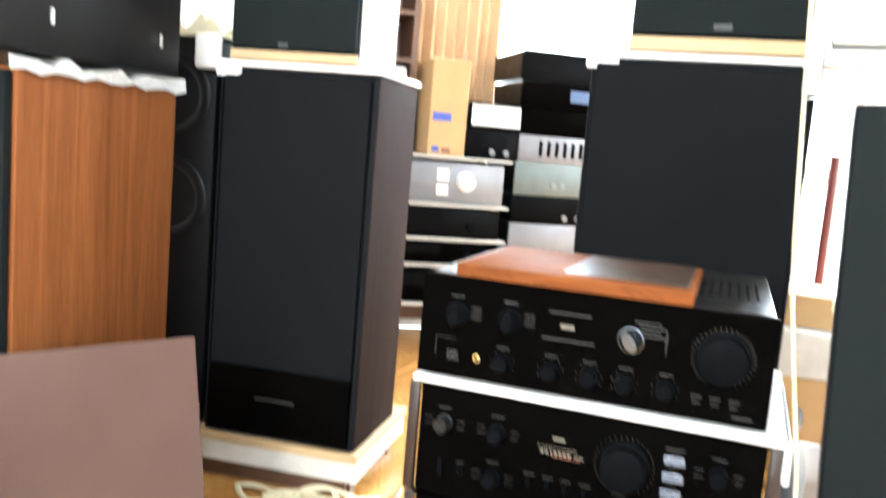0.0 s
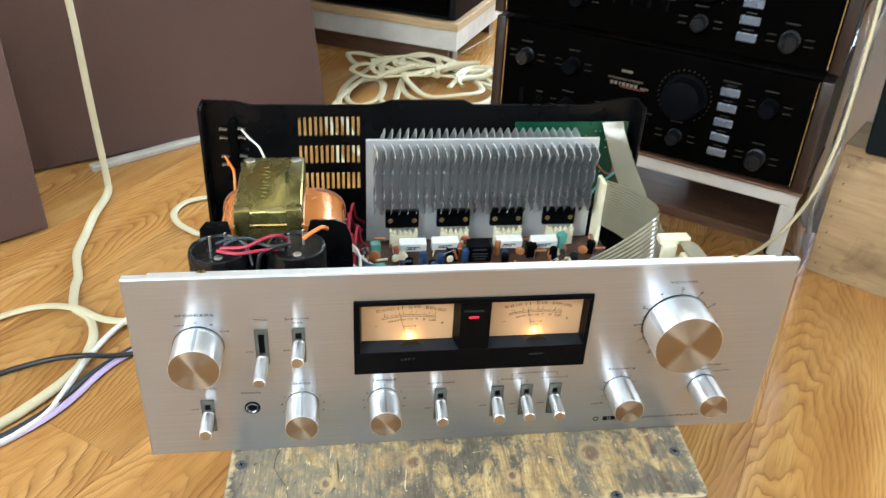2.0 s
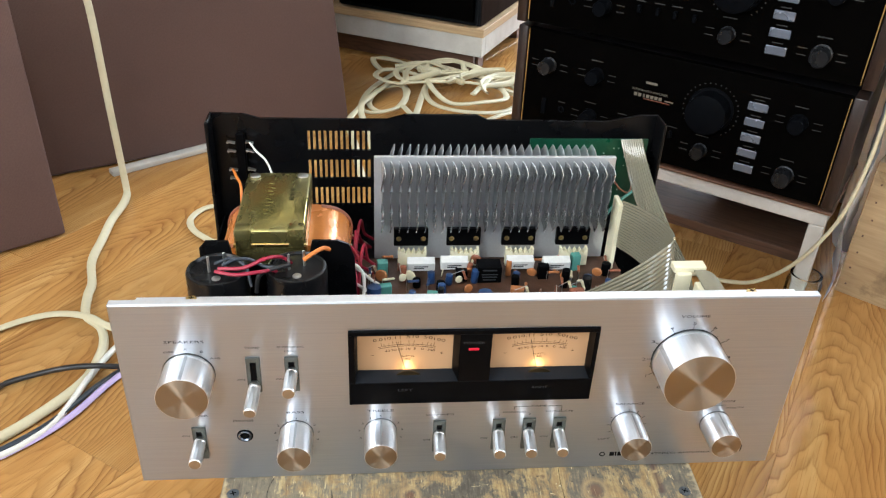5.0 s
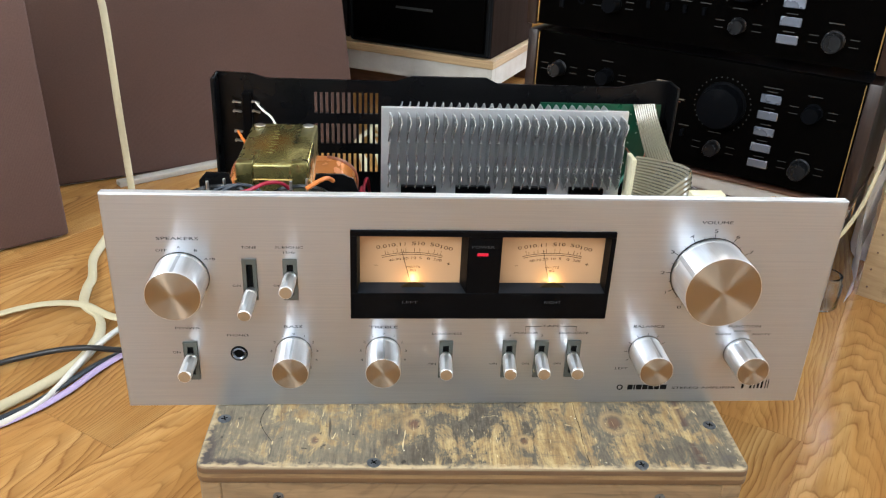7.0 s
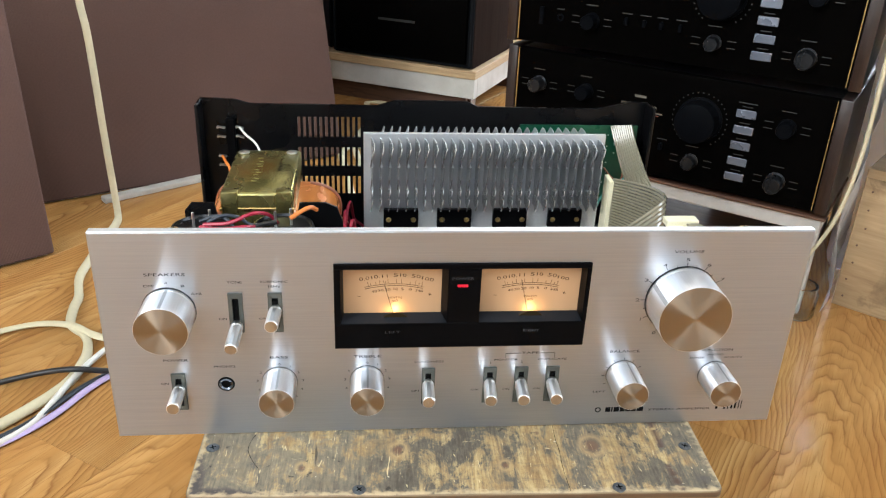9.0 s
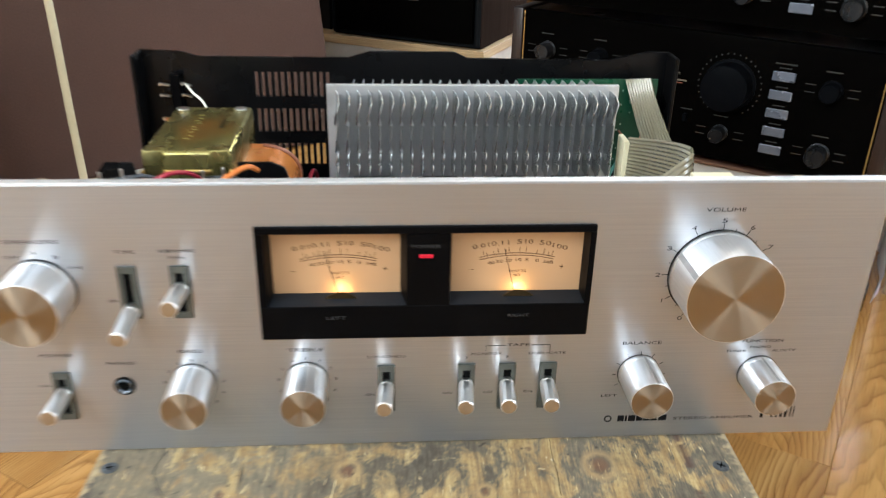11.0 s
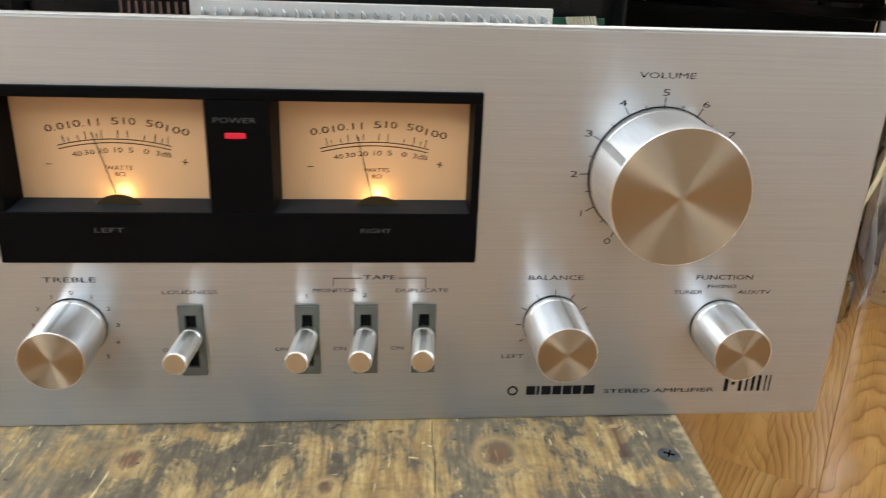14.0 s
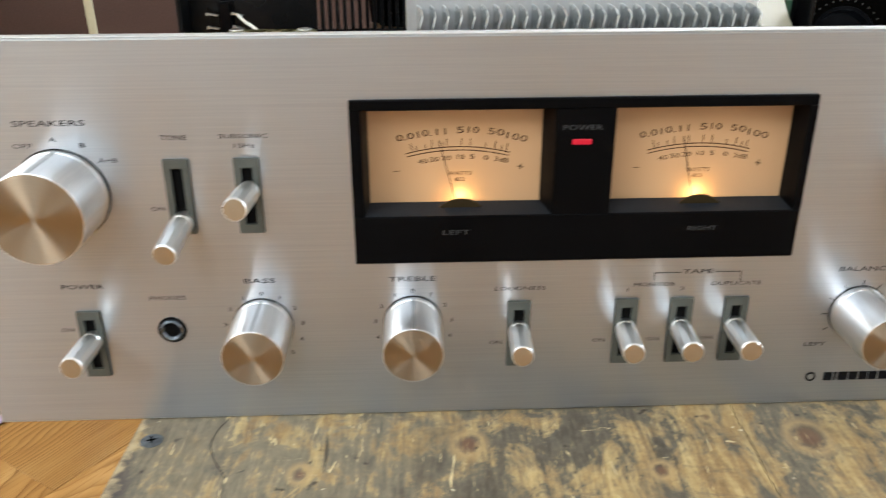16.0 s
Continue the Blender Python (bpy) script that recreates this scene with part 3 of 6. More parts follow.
def smooth_path(points, step=6):
    """A Catmull-Rom line through the points."""
    p = [Vector(q) for q in points]
    p = [p[0] * 2 - p[1], *p, p[-1] * 2 - p[-2]]
    out = []
    for i in range(1, len(p) - 2):
        for k in range(step):
            t = k / step
            a, b, c, d = p[i - 1 : i + 3]
            out.append(0.5 * (2 * b + (c - a) * t + (2 * a - 5 * b + 4 * c - d) * t * t + (3 * b - a - 3 * c + d) * t ** 3))
    return [*out, p[-2]]


def tube(bm, points, r, flat=1.0, seg=8, step=6, lobes=False):
    """A cable swept along points; flat widens it sideways, lobes gives it a groove as twin flex has."""
    line = smooth_path(points, step)
    side, rings = None, []
    for i, q in enumerate(line):
        t = (line[min(i + 1, len(line) - 1)] - line[max(i - 1, 0)]).normalized()
        if side is None:
            side = t.cross(Vector((0, 0, 1)))
            side = side.normalized() if side.length > 1e-3 else Vector((1, 0, 0))
        side = (side - t * side.dot(t)).normalized()
        up = t.cross(side)
        ring = []
        for k in range(seg):
            a = 2 * math.pi * k / seg
            dip = 0.72 if lobes and abs(math.cos(a)) < 0.3 else 1.0
            ring.append(bm.verts.new(q + side * (r * flat * math.cos(a)) + up * (r * dip * math.sin(a))))
        rings.append(ring)
    for a, b in zip(rings, rings[1:]):
        for k in range(seg):
            bm.faces.new((a[k], a[(k + 1) % seg], b[(k + 1) % seg], b[k]))
    bm.faces.new(rings[0][::-1])
    bm.faces.new(rings[-1])
    bmesh.ops.recalc_face_normals(bm, faces=bm.faces)
    return bm


def ribbon(bm, left, right, wires=16, h=0.0010, step=7):
    """Flat cable between two edge lines, ridged wire by wire."""
    a, b = smooth_path(left, step), smooth_path(right, step)
    tops, lows = [], []
    for i in range(len(a)):
        t = (a[min(i + 1, len(a) - 1)] - a[max(i - 1, 0)]) + (b[min(i + 1, len(b) - 1)] - b[max(i - 1, 0)])
        nrm = (b[i] - a[i]).cross(t).normalized()
        tops.append([bm.verts.new(a[i].lerp(b[i], k / (2 * wires)) + nrm * (h if k % 2 else 0.0)) for k in range(2 * wires + 1)])
        lows.append([bm.verts.new(a[i].lerp(b[i], k / (2 * wires)) - nrm * (h if k % 2 else 0.0003)) for k in range(2 * wires + 1)])
    for grid in (tops, lows):
        for p, q in zip(grid, grid[1:]):
            for k in range(2 * wires):
                bm.faces.new((p[k], p[k + 1], q[k + 1], q[k]))
    for p, q, r, s in zip(tops, tops[1:], lows, lows[1:]):
        for k in (0, -1):
            bm.faces.new((p[k], q[k], s[k], r[k]))
    bmesh.ops.recalc_face_normals(bm, faces=bm.faces)
    return bm


def thing(name, m, label, category, group="", kind=""):
    ob = new(name)
    ob.empty_display_size = 0.02
    ob.matrix_basis = m
    return tagged(ob, label, category, group, kind)


def data_of(bm, material, smooth=0):
    me = bpy.data.meshes.new("mesh")
    bm.to_mesh(me)
    bm.free()
    me.materials.append(material)
    if smooth:
        me.shade_smooth()
        me.set_sharp_from_angle(angle=radians(smooth))
    return me


def part(name, bm, material, parent, label="", smooth=35, m=None):
    """Links a bmesh, or a mesh that was built before, as one mesh object under a thing or a part."""
    ob = new(name, data_of(bm, material, smooth) if isinstance(bm, bmesh.types.BMesh) else bm)
    ob.parent = parent
    if m is not None:
        ob.matrix_basis = m
    return tagged(ob, label) if label else ob


def solo(name, bm, material, label, category, m=None, kind="", group="", smooth=35):
    """A thing of one piece."""
    ob = new(name, data_of(bm, material, smooth))
    if m is not None:
        ob.matrix_basis = m
    return tagged(ob, label, category, group, kind)


def B():
    return bmesh.new()


def letters(text, w, h, depth=0.00012):
    """A bmesh of raised letters, w wide and h high, standing in x and z about the origin and facing -y."""
    cu = bpy.data.curves.new("letters", "FONT")
    cu.body, cu.resolution_u, cu.offset = text, 2, 0.0
    ob = new("letters", cu)
    me = bpy.data.meshes.new_from_object(ob.evaluated_get(bpy.context.evaluated_depsgraph_get()))
    bpy.data.objects.remove(ob)
    bm = B()
    bm.from_mesh(me)
    bpy.data.meshes.remove(me)
    bpy.data.curves.remove(cu)
    xs, ys = [v.co.x for v in bm.verts], [v.co.y for v in bm.verts]
    x0, x1, y0, y1 = min(xs), max(xs), min(ys), max(ys)
    for v in bm.verts:
        v.co = Vector(((v.co.x - (x0 + x1) / 2) / (x1 - x0) * w, -depth, (v.co.y - (y0 + y1) / 2) / (y1 - y0) * h))
    bmesh.ops.recalc_face_normals(bm, faces=bm.faces)
    for f in bm.faces:
        if f.normal.y > 0:
            f.normal_flip()
    return bm


def word(text, x, z, w, h, parent, material, name="lettering", y=0.0, turn=0.0):
    return part(name, letters(text, w, h), material, parent, smooth=0, m=pose(x, y, z, 0, turn, 0))


def bar(x, z, w, h, parent, material, y=0.0, turn=0.0, name="print_bar"):
    return part(name, slab(B(), -w / 2, -0.00015, -h / 2, w / 2, 0.0001, h / 2), material, parent, smooth=0, m=pose(x, y, z, 0, turn, 0))


# ---- the room ----
X0, X1, Y0, Y1, TOP = -1.75, 2.75, -1.95, 2.86, 2.5


def wall(name, bm, label):
    return solo(name, bm, M_WALL, label, "wall", kind="structure", smooth=0)


floor = solo("floor", slab(B(), X0, Y0, -0.05, X1, Y1, -0.005), M_LAMINATE, "honey oak laminate floor with long strips", "floor", kind="structure", smooth=0)
wall("ceiling", slab(B(), X0, Y0, TOP, X1, Y1, TOP + 0.1), "plain white painted ceiling")["category"] = "ceiling"


def pierced(lo, hi, holes, flat):
    """A wall of blocks round its openings; flat maps along, thickness and height to a box."""
    bm = B()
    at = lo
    for a, b, s, t in holes:
        flat(bm, at, a, 0.0, TOP)
        flat(bm, a, b, 0.0, s)
        flat(bm, a, b, t, TOP)
        at = b
    flat(bm, at, hi, 0.0, TOP)
    return bm


wall("wall_north", pierced(X0, X1, [(0.86, 1.97, 0.86, 2.15), (2.02, 2.65, 0.04, 2.15)], lambda bm, a, b, s, t: slab(bm, a, Y1, s, b, Y1 + 0.14, t)), "white painted wall with a wide bright window")
wall("wall_south", pierced(X0, X1, [(-1.56, 0.08, 1.35, 2.25)], lambda bm, a, b, s, t: slab(bm, a, Y0 - 0.14, s, b, Y0, t)), "white painted wall with a window")
wall("wall_west", pierced(Y0, Y1, [(-1.79, -0.91, 0.9, 2.1)], lambda bm, a, b, s, t: slab(bm, X0 - 0.14, a, s, X0, b, t)), "white painted wall with a window")
wall("wall_east", pierced(Y0, Y1, [(-1.35, -0.25, 0.95, 2.1)], lambda bm, a, b, s, t: slab(bm, X1, a, s, X1 + 0.14, b, t)), "white painted wall with a window")
win = thing("window_1", pose(1.415, Y1 + 0.06, 0.86), "white framed window full of daylight", "window", kind="structure")
for x in (-0.53, 0.0, 0.53):
    part("window_frame", slab(B(), x - 0.025, -0.03, 0.0, x + 0.025, 0.03, 1.29, 0.004), M_PAINTED, win)
for z in (0.025, 1.265):
    part("window_frame", slab(B(), -0.505, -0.028, z - 0.025, 0.505, 0.028, z + 0.025, 0.004), M_PAINTED, win)
part("window_sill", slab(B(), -0.59, -0.16, -0.03, 0.59, -0.062, -0.002, 0.004), M_PAINTED, win)
door = thing("door_1", pose(2.335, Y1 + 0.06, 0.04), "white framed glazed door full of daylight", "door", kind="structure")
for x in (-0.295, 0.295):
    part("door_frame", slab(B(), x - 0.02, -0.03, 0.0, x + 0.02, 0.03, 2.1, 0.004), M_PAINTED, door)
for z in (0.03, 0.7, 2.07):
    part("door_rail", slab(B(), -0.275, -0.028, z - 0.03, 0.275, 0.028, z + 0.03, 0.004), M_PAINTED, door)
solo("backdrop", slab(B(), -1.5, 5.0, -0.5, 8.0, 5.02, 4.0), M_OUTSIDE, "bright overcast daylight outside the windows", "sky", kind="structure", smooth=0)

# ---- the wooden box on the floor and the open amplifier on it ----
BOX = 0.1790
DECK = 0.18
M_LIDSCREW = surf("blued_screw_steel", (0.15, 0.165, 0.18), (0.08, 0.085, 0.09), rough=0.45, metal=0.7, scale=300, relief=0.1)


def screw_head(name, parent, m, r=0.0045, material=None):
    """A countersunk cross-head screw, facing local +z."""
    bm = B()
    revolve(bm, [(0.0001, 0.0004), (r * 0.55, 0.0006), (r, 0.0002), (r, -0.001)], "Z", 20)
    ob = part(name, bm, material or M_STEEL, parent, m=m)
    # black cross laid on the head; the slot's shade is its colour
    cross = B()
    slab(cross, -r * 0.5, -r * 0.08, 0.0004, r * 0.5, r * 0.08, 0.00066)
    slab(cross, -r * 0.08, -r * 0.5, 0.0004, r * 0.08, r * 0.5, 0.0007)
    part("screw_slot", cross, M_TRIMSHADE, ob, smooth=0)
    return ob


def rounded_board(x0, y0, x1, y1, z0, z1, corner, edge):
    """A board whose upright corners and upper edges are worn round."""
    bm = slab(B(), x0, y0, z0, x1, y1, z1)
    bmesh.ops.bevel(bm, geom=[e for e in bm.edges if abs(e.verts[0].co.z - e.verts[1].co.z) > 1e-4], offset=corner, segments=5, affect="EDGES", profile=0.5)
    bmesh.ops.bevel(bm, geom=[e for e in bm.edges if abs(e.verts[0].co.z - e.verts[1].co.z) < 1e-6 and len(e.link_faces) == 2 and any(len(f.verts) > 4 for f in e.link_faces)], offset=edge, segments=3, affect="EDGES", profile=0.5)
    return bm


def wooden_box():
    t = thing("wooden_box", pose(0, 0, 0, 0, 0, -1.7), "worn low wooden box with a stained plywood lid", "wooden box")
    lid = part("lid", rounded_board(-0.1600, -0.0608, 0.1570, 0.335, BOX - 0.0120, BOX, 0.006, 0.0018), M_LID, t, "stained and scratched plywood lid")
    part("side_panel", slab(B(), -0.1588, -0.0572, 0.0, -0.147, 0.325, BOX - 0.0120, 0.001), M_BOXSIDE, t)
    part("side_panel", slab(B(), 0.1440, -0.0572, 0.0, 0.1557, 0.325, BOX - 0.0120, 0.001), M_BOXSIDE, t)
    part("front_panel", slab(B(), -0.147, -0.0568, 0.0, 0.1440, -0.0445, BOX - 0.0146, 0.0005), M_BOXSIDE, t)
    part("back_panel", slab(B(), -0.147, 0.313, 0.0, 0.1440, 0.325, BOX - 0.0120, 0.001), M_BOXSIDE, t)
    for x, y, a in ((-0.1516, -0.0175, 20), (0.1457, -0.0197, 65), (-0.0604, -0.0560, 40), (0.0938, -0.0565, 10), (-0.150, 0.3, 33), (0.146, 0.3, 80)):
        screw_head("screw", lid, pose(x, y, BOX, 0, 0, a), 0.0040, M_LIDSCREW)
    for run in ([(-0.1269, -0.0050), (-0.1290, -0.0110), (-0.1297, -0.0198), (-0.1262, -0.0288), (-0.1205, -0.0380)], [(0.0640, 0.0020), (0.0634, -0.0110), (0.0639, -0.0241), (0.0632, -0.0400), (0.0641, -0.0590)]):
        part("crack", tube(B(), [(x, y, BOX - 0.0002) for x, y in run], 0.00026, seg=6), M_TRIMSHADE, lid)
    for x, a in ((-0.115, 30), (0.108, 10)):
        screw_head("screw", t, pose(x, -0.0568, BOX - 0.0245, 90, 0, 0) @ pose(0, 0, 0, 0, 0, a), 0.0032, M_LIDSCREW)
    return t


wooden_box()

amp = thing("stereo_amplifier", pose(0, 0, DECK), "silver-faced stereo amplifier, cover off and powered on, on the wooden box", "amplifier")
PW, PH, SINK = 0.2112, 0.1397, 0.0009
WIN = (-0.0762, 0.0622, 0.0766, 0.1195)


def front_plate():
    bm = B()
    x0, z0, x1, z1 = WIN
    rings = []
    for y, e in ((0.0, 0.0007), (0.0007, 0.0), (0.0055, 0.0)):
        o = [bm.verts.new((sx * (PW - e), y, z)) for sx, z in ((-1, e - SINK), (1, e - SINK), (1, PH - e), (-1, PH - e))]
        i = [bm.verts.new((x, y, z)) for x, z in ((x0, z0), (x1, z0), (x1, z1), (x0, z1))]
        rings.append((o, i))
    for k in range(4):
        j = (k + 1) % 4
        for (o, i), rev in ((rings[0], False), (rings[2], True)):
            f = (o[k], o[j], i[j], i[k])
            bm.faces.new(f[::-1] if rev else f)
        for (o, i), (p, q) in zip(rings, rings[1:]):
            bm.faces.new((o[j], o[k], p[k], p[j]))
            bm.faces.new((i[k], i[j], q[j], q[k]))
    bmesh.ops.recalc_face_normals(bm, faces=bm.faces)
    return bm


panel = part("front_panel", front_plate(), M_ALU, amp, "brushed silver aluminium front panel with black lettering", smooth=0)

# thin slab added: the lit top edge's brightness is in its paler metal
part("panel_edge", slab(B(), -PW + 0.0004, 0.0004, PH, PW - 0.0004, 0.0053, PH + 0.0004, 0.0002), M_EDGE, panel, "paler slab added for the lit top edge")
H = 0.0019
for text, x, z, w, h in (
    ("VOLUME", 0.135, 0.1252, 0.0185, 0.0021), ("SPEAKERS", -0.1717, 0.1125, 0.023, 0.0021), ("TONE", -0.1330, 0.1073, 0.0085, H),
    ("SUBSONIC", -0.1105, 0.1075, 0.0157, 0.0016), ("15Hz", -0.1105, 0.1043, 0.0068, 0.0016), ("POWER", -0.1712, 0.0547, 0.0145, H),
    ("PHONES", -0.1427, 0.0498, 0.0125, 0.0017), ("BASS", -0.1101, 0.0557, 0.0108, 0.002), ("TREBLE", -0.0568, 0.0553, 0.0168, 0.002),
    ("LOUDNESS", -0.0186, 0.0507, 0.018, 0.0016), ("TAPE", 0.0445, 0.0560, 0.011, 0.0018), ("MONITOR", 0.0295, 0.0512, 0.0148, 0.0016),
    ("1", 0.0199, 0.0492, 0.0003, 0.0018), ("2", 0.0395, 0.0494, 0.0015, 0.0016), ("DUPLICATE", 0.059, 0.0511, 0.018, 0.0016),
    ("BALANCE", 0.1052, 0.0557, 0.0192, 0.002), ("FUNCTION", 0.1655, 0.0557, 0.0205, 0.002), ("PHONO", 0.165, 0.0522, 0.0105, 0.0016),
    ("TUNER", 0.153, 0.0500, 0.0105, 0.0016), ("AUX/TV", 0.1772, 0.0500, 0.012, 0.0016), ("LEFT", 0.092, 0.0252, 0.008, 0.0016),
    ("RIGHT", 0.119, 0.0252, 0.0098, 0.0016), ("ON", -0.1412, 0.083, 0.0045, 0.0016), ("ON", -0.1180, 0.083, 0.0045, 0.0016),
    ("ON", -0.1793, 0.038, 0.0045, 0.0016), ("ON", -0.0270, 0.029, 0.0045, 0.0016), ("ON", 0.0108, 0.029, 0.0045, 0.0016),
    ("ON", 0.0308, 0.029, 0.0045, 0.0016), ("ON", 0.0508, 0.029, 0.0045, 0.0016), ("OFF", -0.1812, 0.1052, 0.0062, 0.0017),
    ("A", -0.1714, 0.1072, 0.0019, 0.0017), ("B", -0.1622, 0.1052, 0.0019, 0.0017), ("A+B", -0.1550, 0.1, 0.0062, 0.0017),
    ("STEREO AMPLIFIER", 0.148, 0.0102, 0.042, 0.0019),
):
    word(text, x, z * 1.0062, w, h * 0.9, panel, M_INK)
M_STEP = surf("shaded_aluminium_step", (0.62, 0.62, 0.63), rough=0.45, metal=1.0, scale=40, relief=0.05)
VOL = (0.1353, 0.0933)
for k in range(11):
    a = radians((k - 5) * 30)
    word(str(k), VOL[0] + 0.0275 * math.sin(a), VOL[1] + 0.0273 * math.cos(a), 0.0004 if k == 1 else 0.0024 if k < 10 else 0.004, 0.0021, panel, M_INK)
    bar(VOL[0] + 0.0233 * math.sin(a), VOL[1] + 0.0233 * math.cos(a), 0.00028, 0.0048, panel, M_INK, turn=math.degrees(a), name="tick_mark")
    if k < 10:
        a += radians(15)
        bar(VOL[0] + 0.0226 * math.sin(a), VOL[1] + 0.0226 * math.cos(a), 0.00025, 0.0024, panel, M_INK, turn=math.degrees(a), name="tick_mark")
for cx in (-0.1101, -0.0568):
    for k in range(-5, 6):
        a = radians(k * 27.5)
        word(str(abs(k)), cx + 0.0138 * math.sin(a), 0.0372 + 0.0138 * math.cos(a), 0.0003 if abs(k) == 1 else 0.0013, 0.0015, panel, M_INK)
for k in range(-4, 5):
    a = radians(k * 30)
    bar(0.1055 + 0.0123 * math.sin(a), 0.038 + 0.0123 * math.cos(a), 0.00025, 0.0019, panel, M_INK, turn=math.degrees(a), name="tick_mark")
for x, z, w, h in ((0.0338, 0.0560, 0.0096, 0.0002), (0.0555, 0.0560, 0.0092, 0.0002), (0.0290, 0.0546, 0.0002, 0.0030), (0.0601, 0.0542, 0.0002, 0.0038)):
    bar(x, z, w, h, panel, M_INK, name="bracket_line")
# maker's mark, name and model drawn as plain shapes
part("emblem", revolve(B(), [(0.0013, 0.0), (0.0013, -0.00015), (0.0020, -0.00015), (0.0020, 0.0)], "Y", 20), M_INK, panel, m=pose(0.0930, 0, 0.011))
for x, w in ((0.0997, 0.0033), (0.1024, 0.0010), (0.1054, 0.0036), (0.1094, 0.0034), (0.1132, 0.0033), (0.1169, 0.0033), (0.1213, 0.0042)):
    bar(x, 0.011, w, 0.0036, panel, M_INK)
for x, w in ((0.1722, 0.0024), (0.1748, 0.0020), (0.1776, 0.0020), (0.1800, 0.0013), (0.1824, 0.0019), (0.1848, 0.0019), (0.1872, 0.0008), (0.1889, 0.0008)):
    bar(x + 0.0012, 0.0128, w * 0.62, 0.0066 if w != 0.0020 or x > 0.176 else 0.0012, panel, M_INK)


def knob(x, z, r, length, pick=0.0):
    """A turned aluminium knob: shank with a collar groove, spun cap, pointer line."""
    body = B()
    revolve(body, [(r, -0.0004), (r, -length * 0.115), (r * 0.985, -length * 0.12), (r * 0.985, -length * 0.135), (r, -length * 0.14), (r, -length + 0.0004), (r - 0.0001, -length + 0.0001), (r - 0.0003, -length)], "Y", 56)
    k = part("knob", body, M_TURNED, amp, m=pose(x, 0, z), label="turned aluminium knob")
    part("knob_cap", revolve(B(), [(r - 0.0003, -length), (r * 0.5, -length - 0.00003), (0.00005, -length - 0.00005)], "Y", 64), M_SPUN, k, "spun aluminium face, tinted as if reflecting the floor")
    # thin black ring: the knob's contact shade on the panel, as colour
    part("base_ring", revolve(B(), [(r * 1.015, -0.0002), (r * 1.035, -0.0002), (r * 1.035, 0.0)], "Y", 40), M_TRIMSHADE, k)
    pt = B()
    slab(pt, -r * 0.03, -length + 0.0002, r * 0.972, r * 0.09, -0.0016, r * 1.003)
    part("pointer_line", pt, M_STEP, k, m=pose(0, 0, 0, 0, pick, 0))
    return k


knob(*VOL, 0.0221, 0.0250, -62)
knob(-0.1715, 0.0892, 0.0151, 0.0232, 0)
knob(-0.1104, 0.0384, 0.0104, 0.0232, 0)
knob(-0.0570, 0.0384, 0.0102, 0.0234, 0)
knob(0.1053, 0.0388, 0.0101, 0.0240, 8)
knob(0.1660, 0.0371, 0.0099, 0.0218, 0)


def lever_switch(x, z, at, drop=0.0, aside=0.0, length=0.0182):
    """A slotted plate with a chamfered aluminium lever standing out of it."""
    bm = B()
    for a, b, c, d in ((-0.0041, -0.0131, -0.0019, 0.0131), (0.0019, -0.0131, 0.0041, 0.0131), (-0.0019, -0.0131, 0.0019, -0.0100), (-0.0019, 0.0100, 0.0019, 0.0131)):
        slab(bm, a, -0.0014, b, c, 0.0002, d)
    s = part("switch", bm, M_PLATE, amp, "olive grey slotted switch plate", smooth=0, m=pose(x, 0, z))
    # black slab behind the opening; the shade of its depth is in the colour
    part("slot", slab(B(), -0.0019, -0.0002, -0.0100, 0.0019, 0.0001, 0.0100), M_TRIMSHADE, s, smooth=0)
    lv = revolve(B(), [(0.0030, 0.004), (0.0036, 0.0), (0.0037, -0.0026), (0.0034, -0.0030), (0.0037, -0.0034), (0.0037, -0.0046)], "Y", 24)
    n = 12
    for a, b in ((-0.0046, -length + 0.0005),):
        rings = []
        for y, r in ((a, 0.0039), (b, 0.0039), (b - 0.0005, 0.0035)):
            rings.append([lv.verts.new((r * math.sin(2 * math.pi * (k + 0.5) / n), y, r * math.cos(2 * math.pi * (k + 0.5) / n))) for k in range(n)])
        for p, q in zip(rings, rings[1:]):
            for k in range(n):
                lv.faces.new((p[k], p[(k + 1) % n], q[(k + 1) % n], q[k]))
    bmesh.ops.recalc_face_normals(lv, faces=lv.faces)
    place = pose(0, -0.0006, at, drop, 0, aside)
    part("lever", lv, M_LEVER, s, "faceted aluminium lever", m=place, smooth=25)
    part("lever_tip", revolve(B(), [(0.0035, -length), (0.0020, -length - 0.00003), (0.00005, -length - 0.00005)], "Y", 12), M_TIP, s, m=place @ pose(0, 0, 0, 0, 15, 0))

lever_switch(-0.1332, 0.0878, -0.0086, 8, -3, 0.0218)
lever_switch(-0.1104, 0.0878, 0.0016, -5, -1, 0.0222)
lever_switch(-0.1709, 0.0326, 0.0016, -5, 1.5, 0.0222)
for x, aside in ((-0.0189, -3), (0.0199, -5.5), (0.0399, -5), (0.0599, -4.5)):
    lever_switch(x, 0.0330, 0.0016, -5, aside, 0.0222)
jack = part("headphone_socket", revolve(B(), [(0.0026, 0.003), (0.0026, -0.0006), (0.0034, -0.0014), (0.0042, -0.0010), (0.0044, 0.0)], "Y", 32), M_FLUTED, amp, "steel headphone socket", m=pose(-0.1427, 0, 0.0374))
# flat black disc painted as the shade inside the socket
part("socket_hole", drum(B(), (0, 0.0002, 0), 0.0030, 0.0006, "Y", 24), M_TRIMSHADE, jack)
part("socket_rim", revolve(B(), [(0.0044, -0.0004), (0.0051, -0.0003), (0.0051, 0.0)], "Y", 32), M_TRIMSHADE, jack)

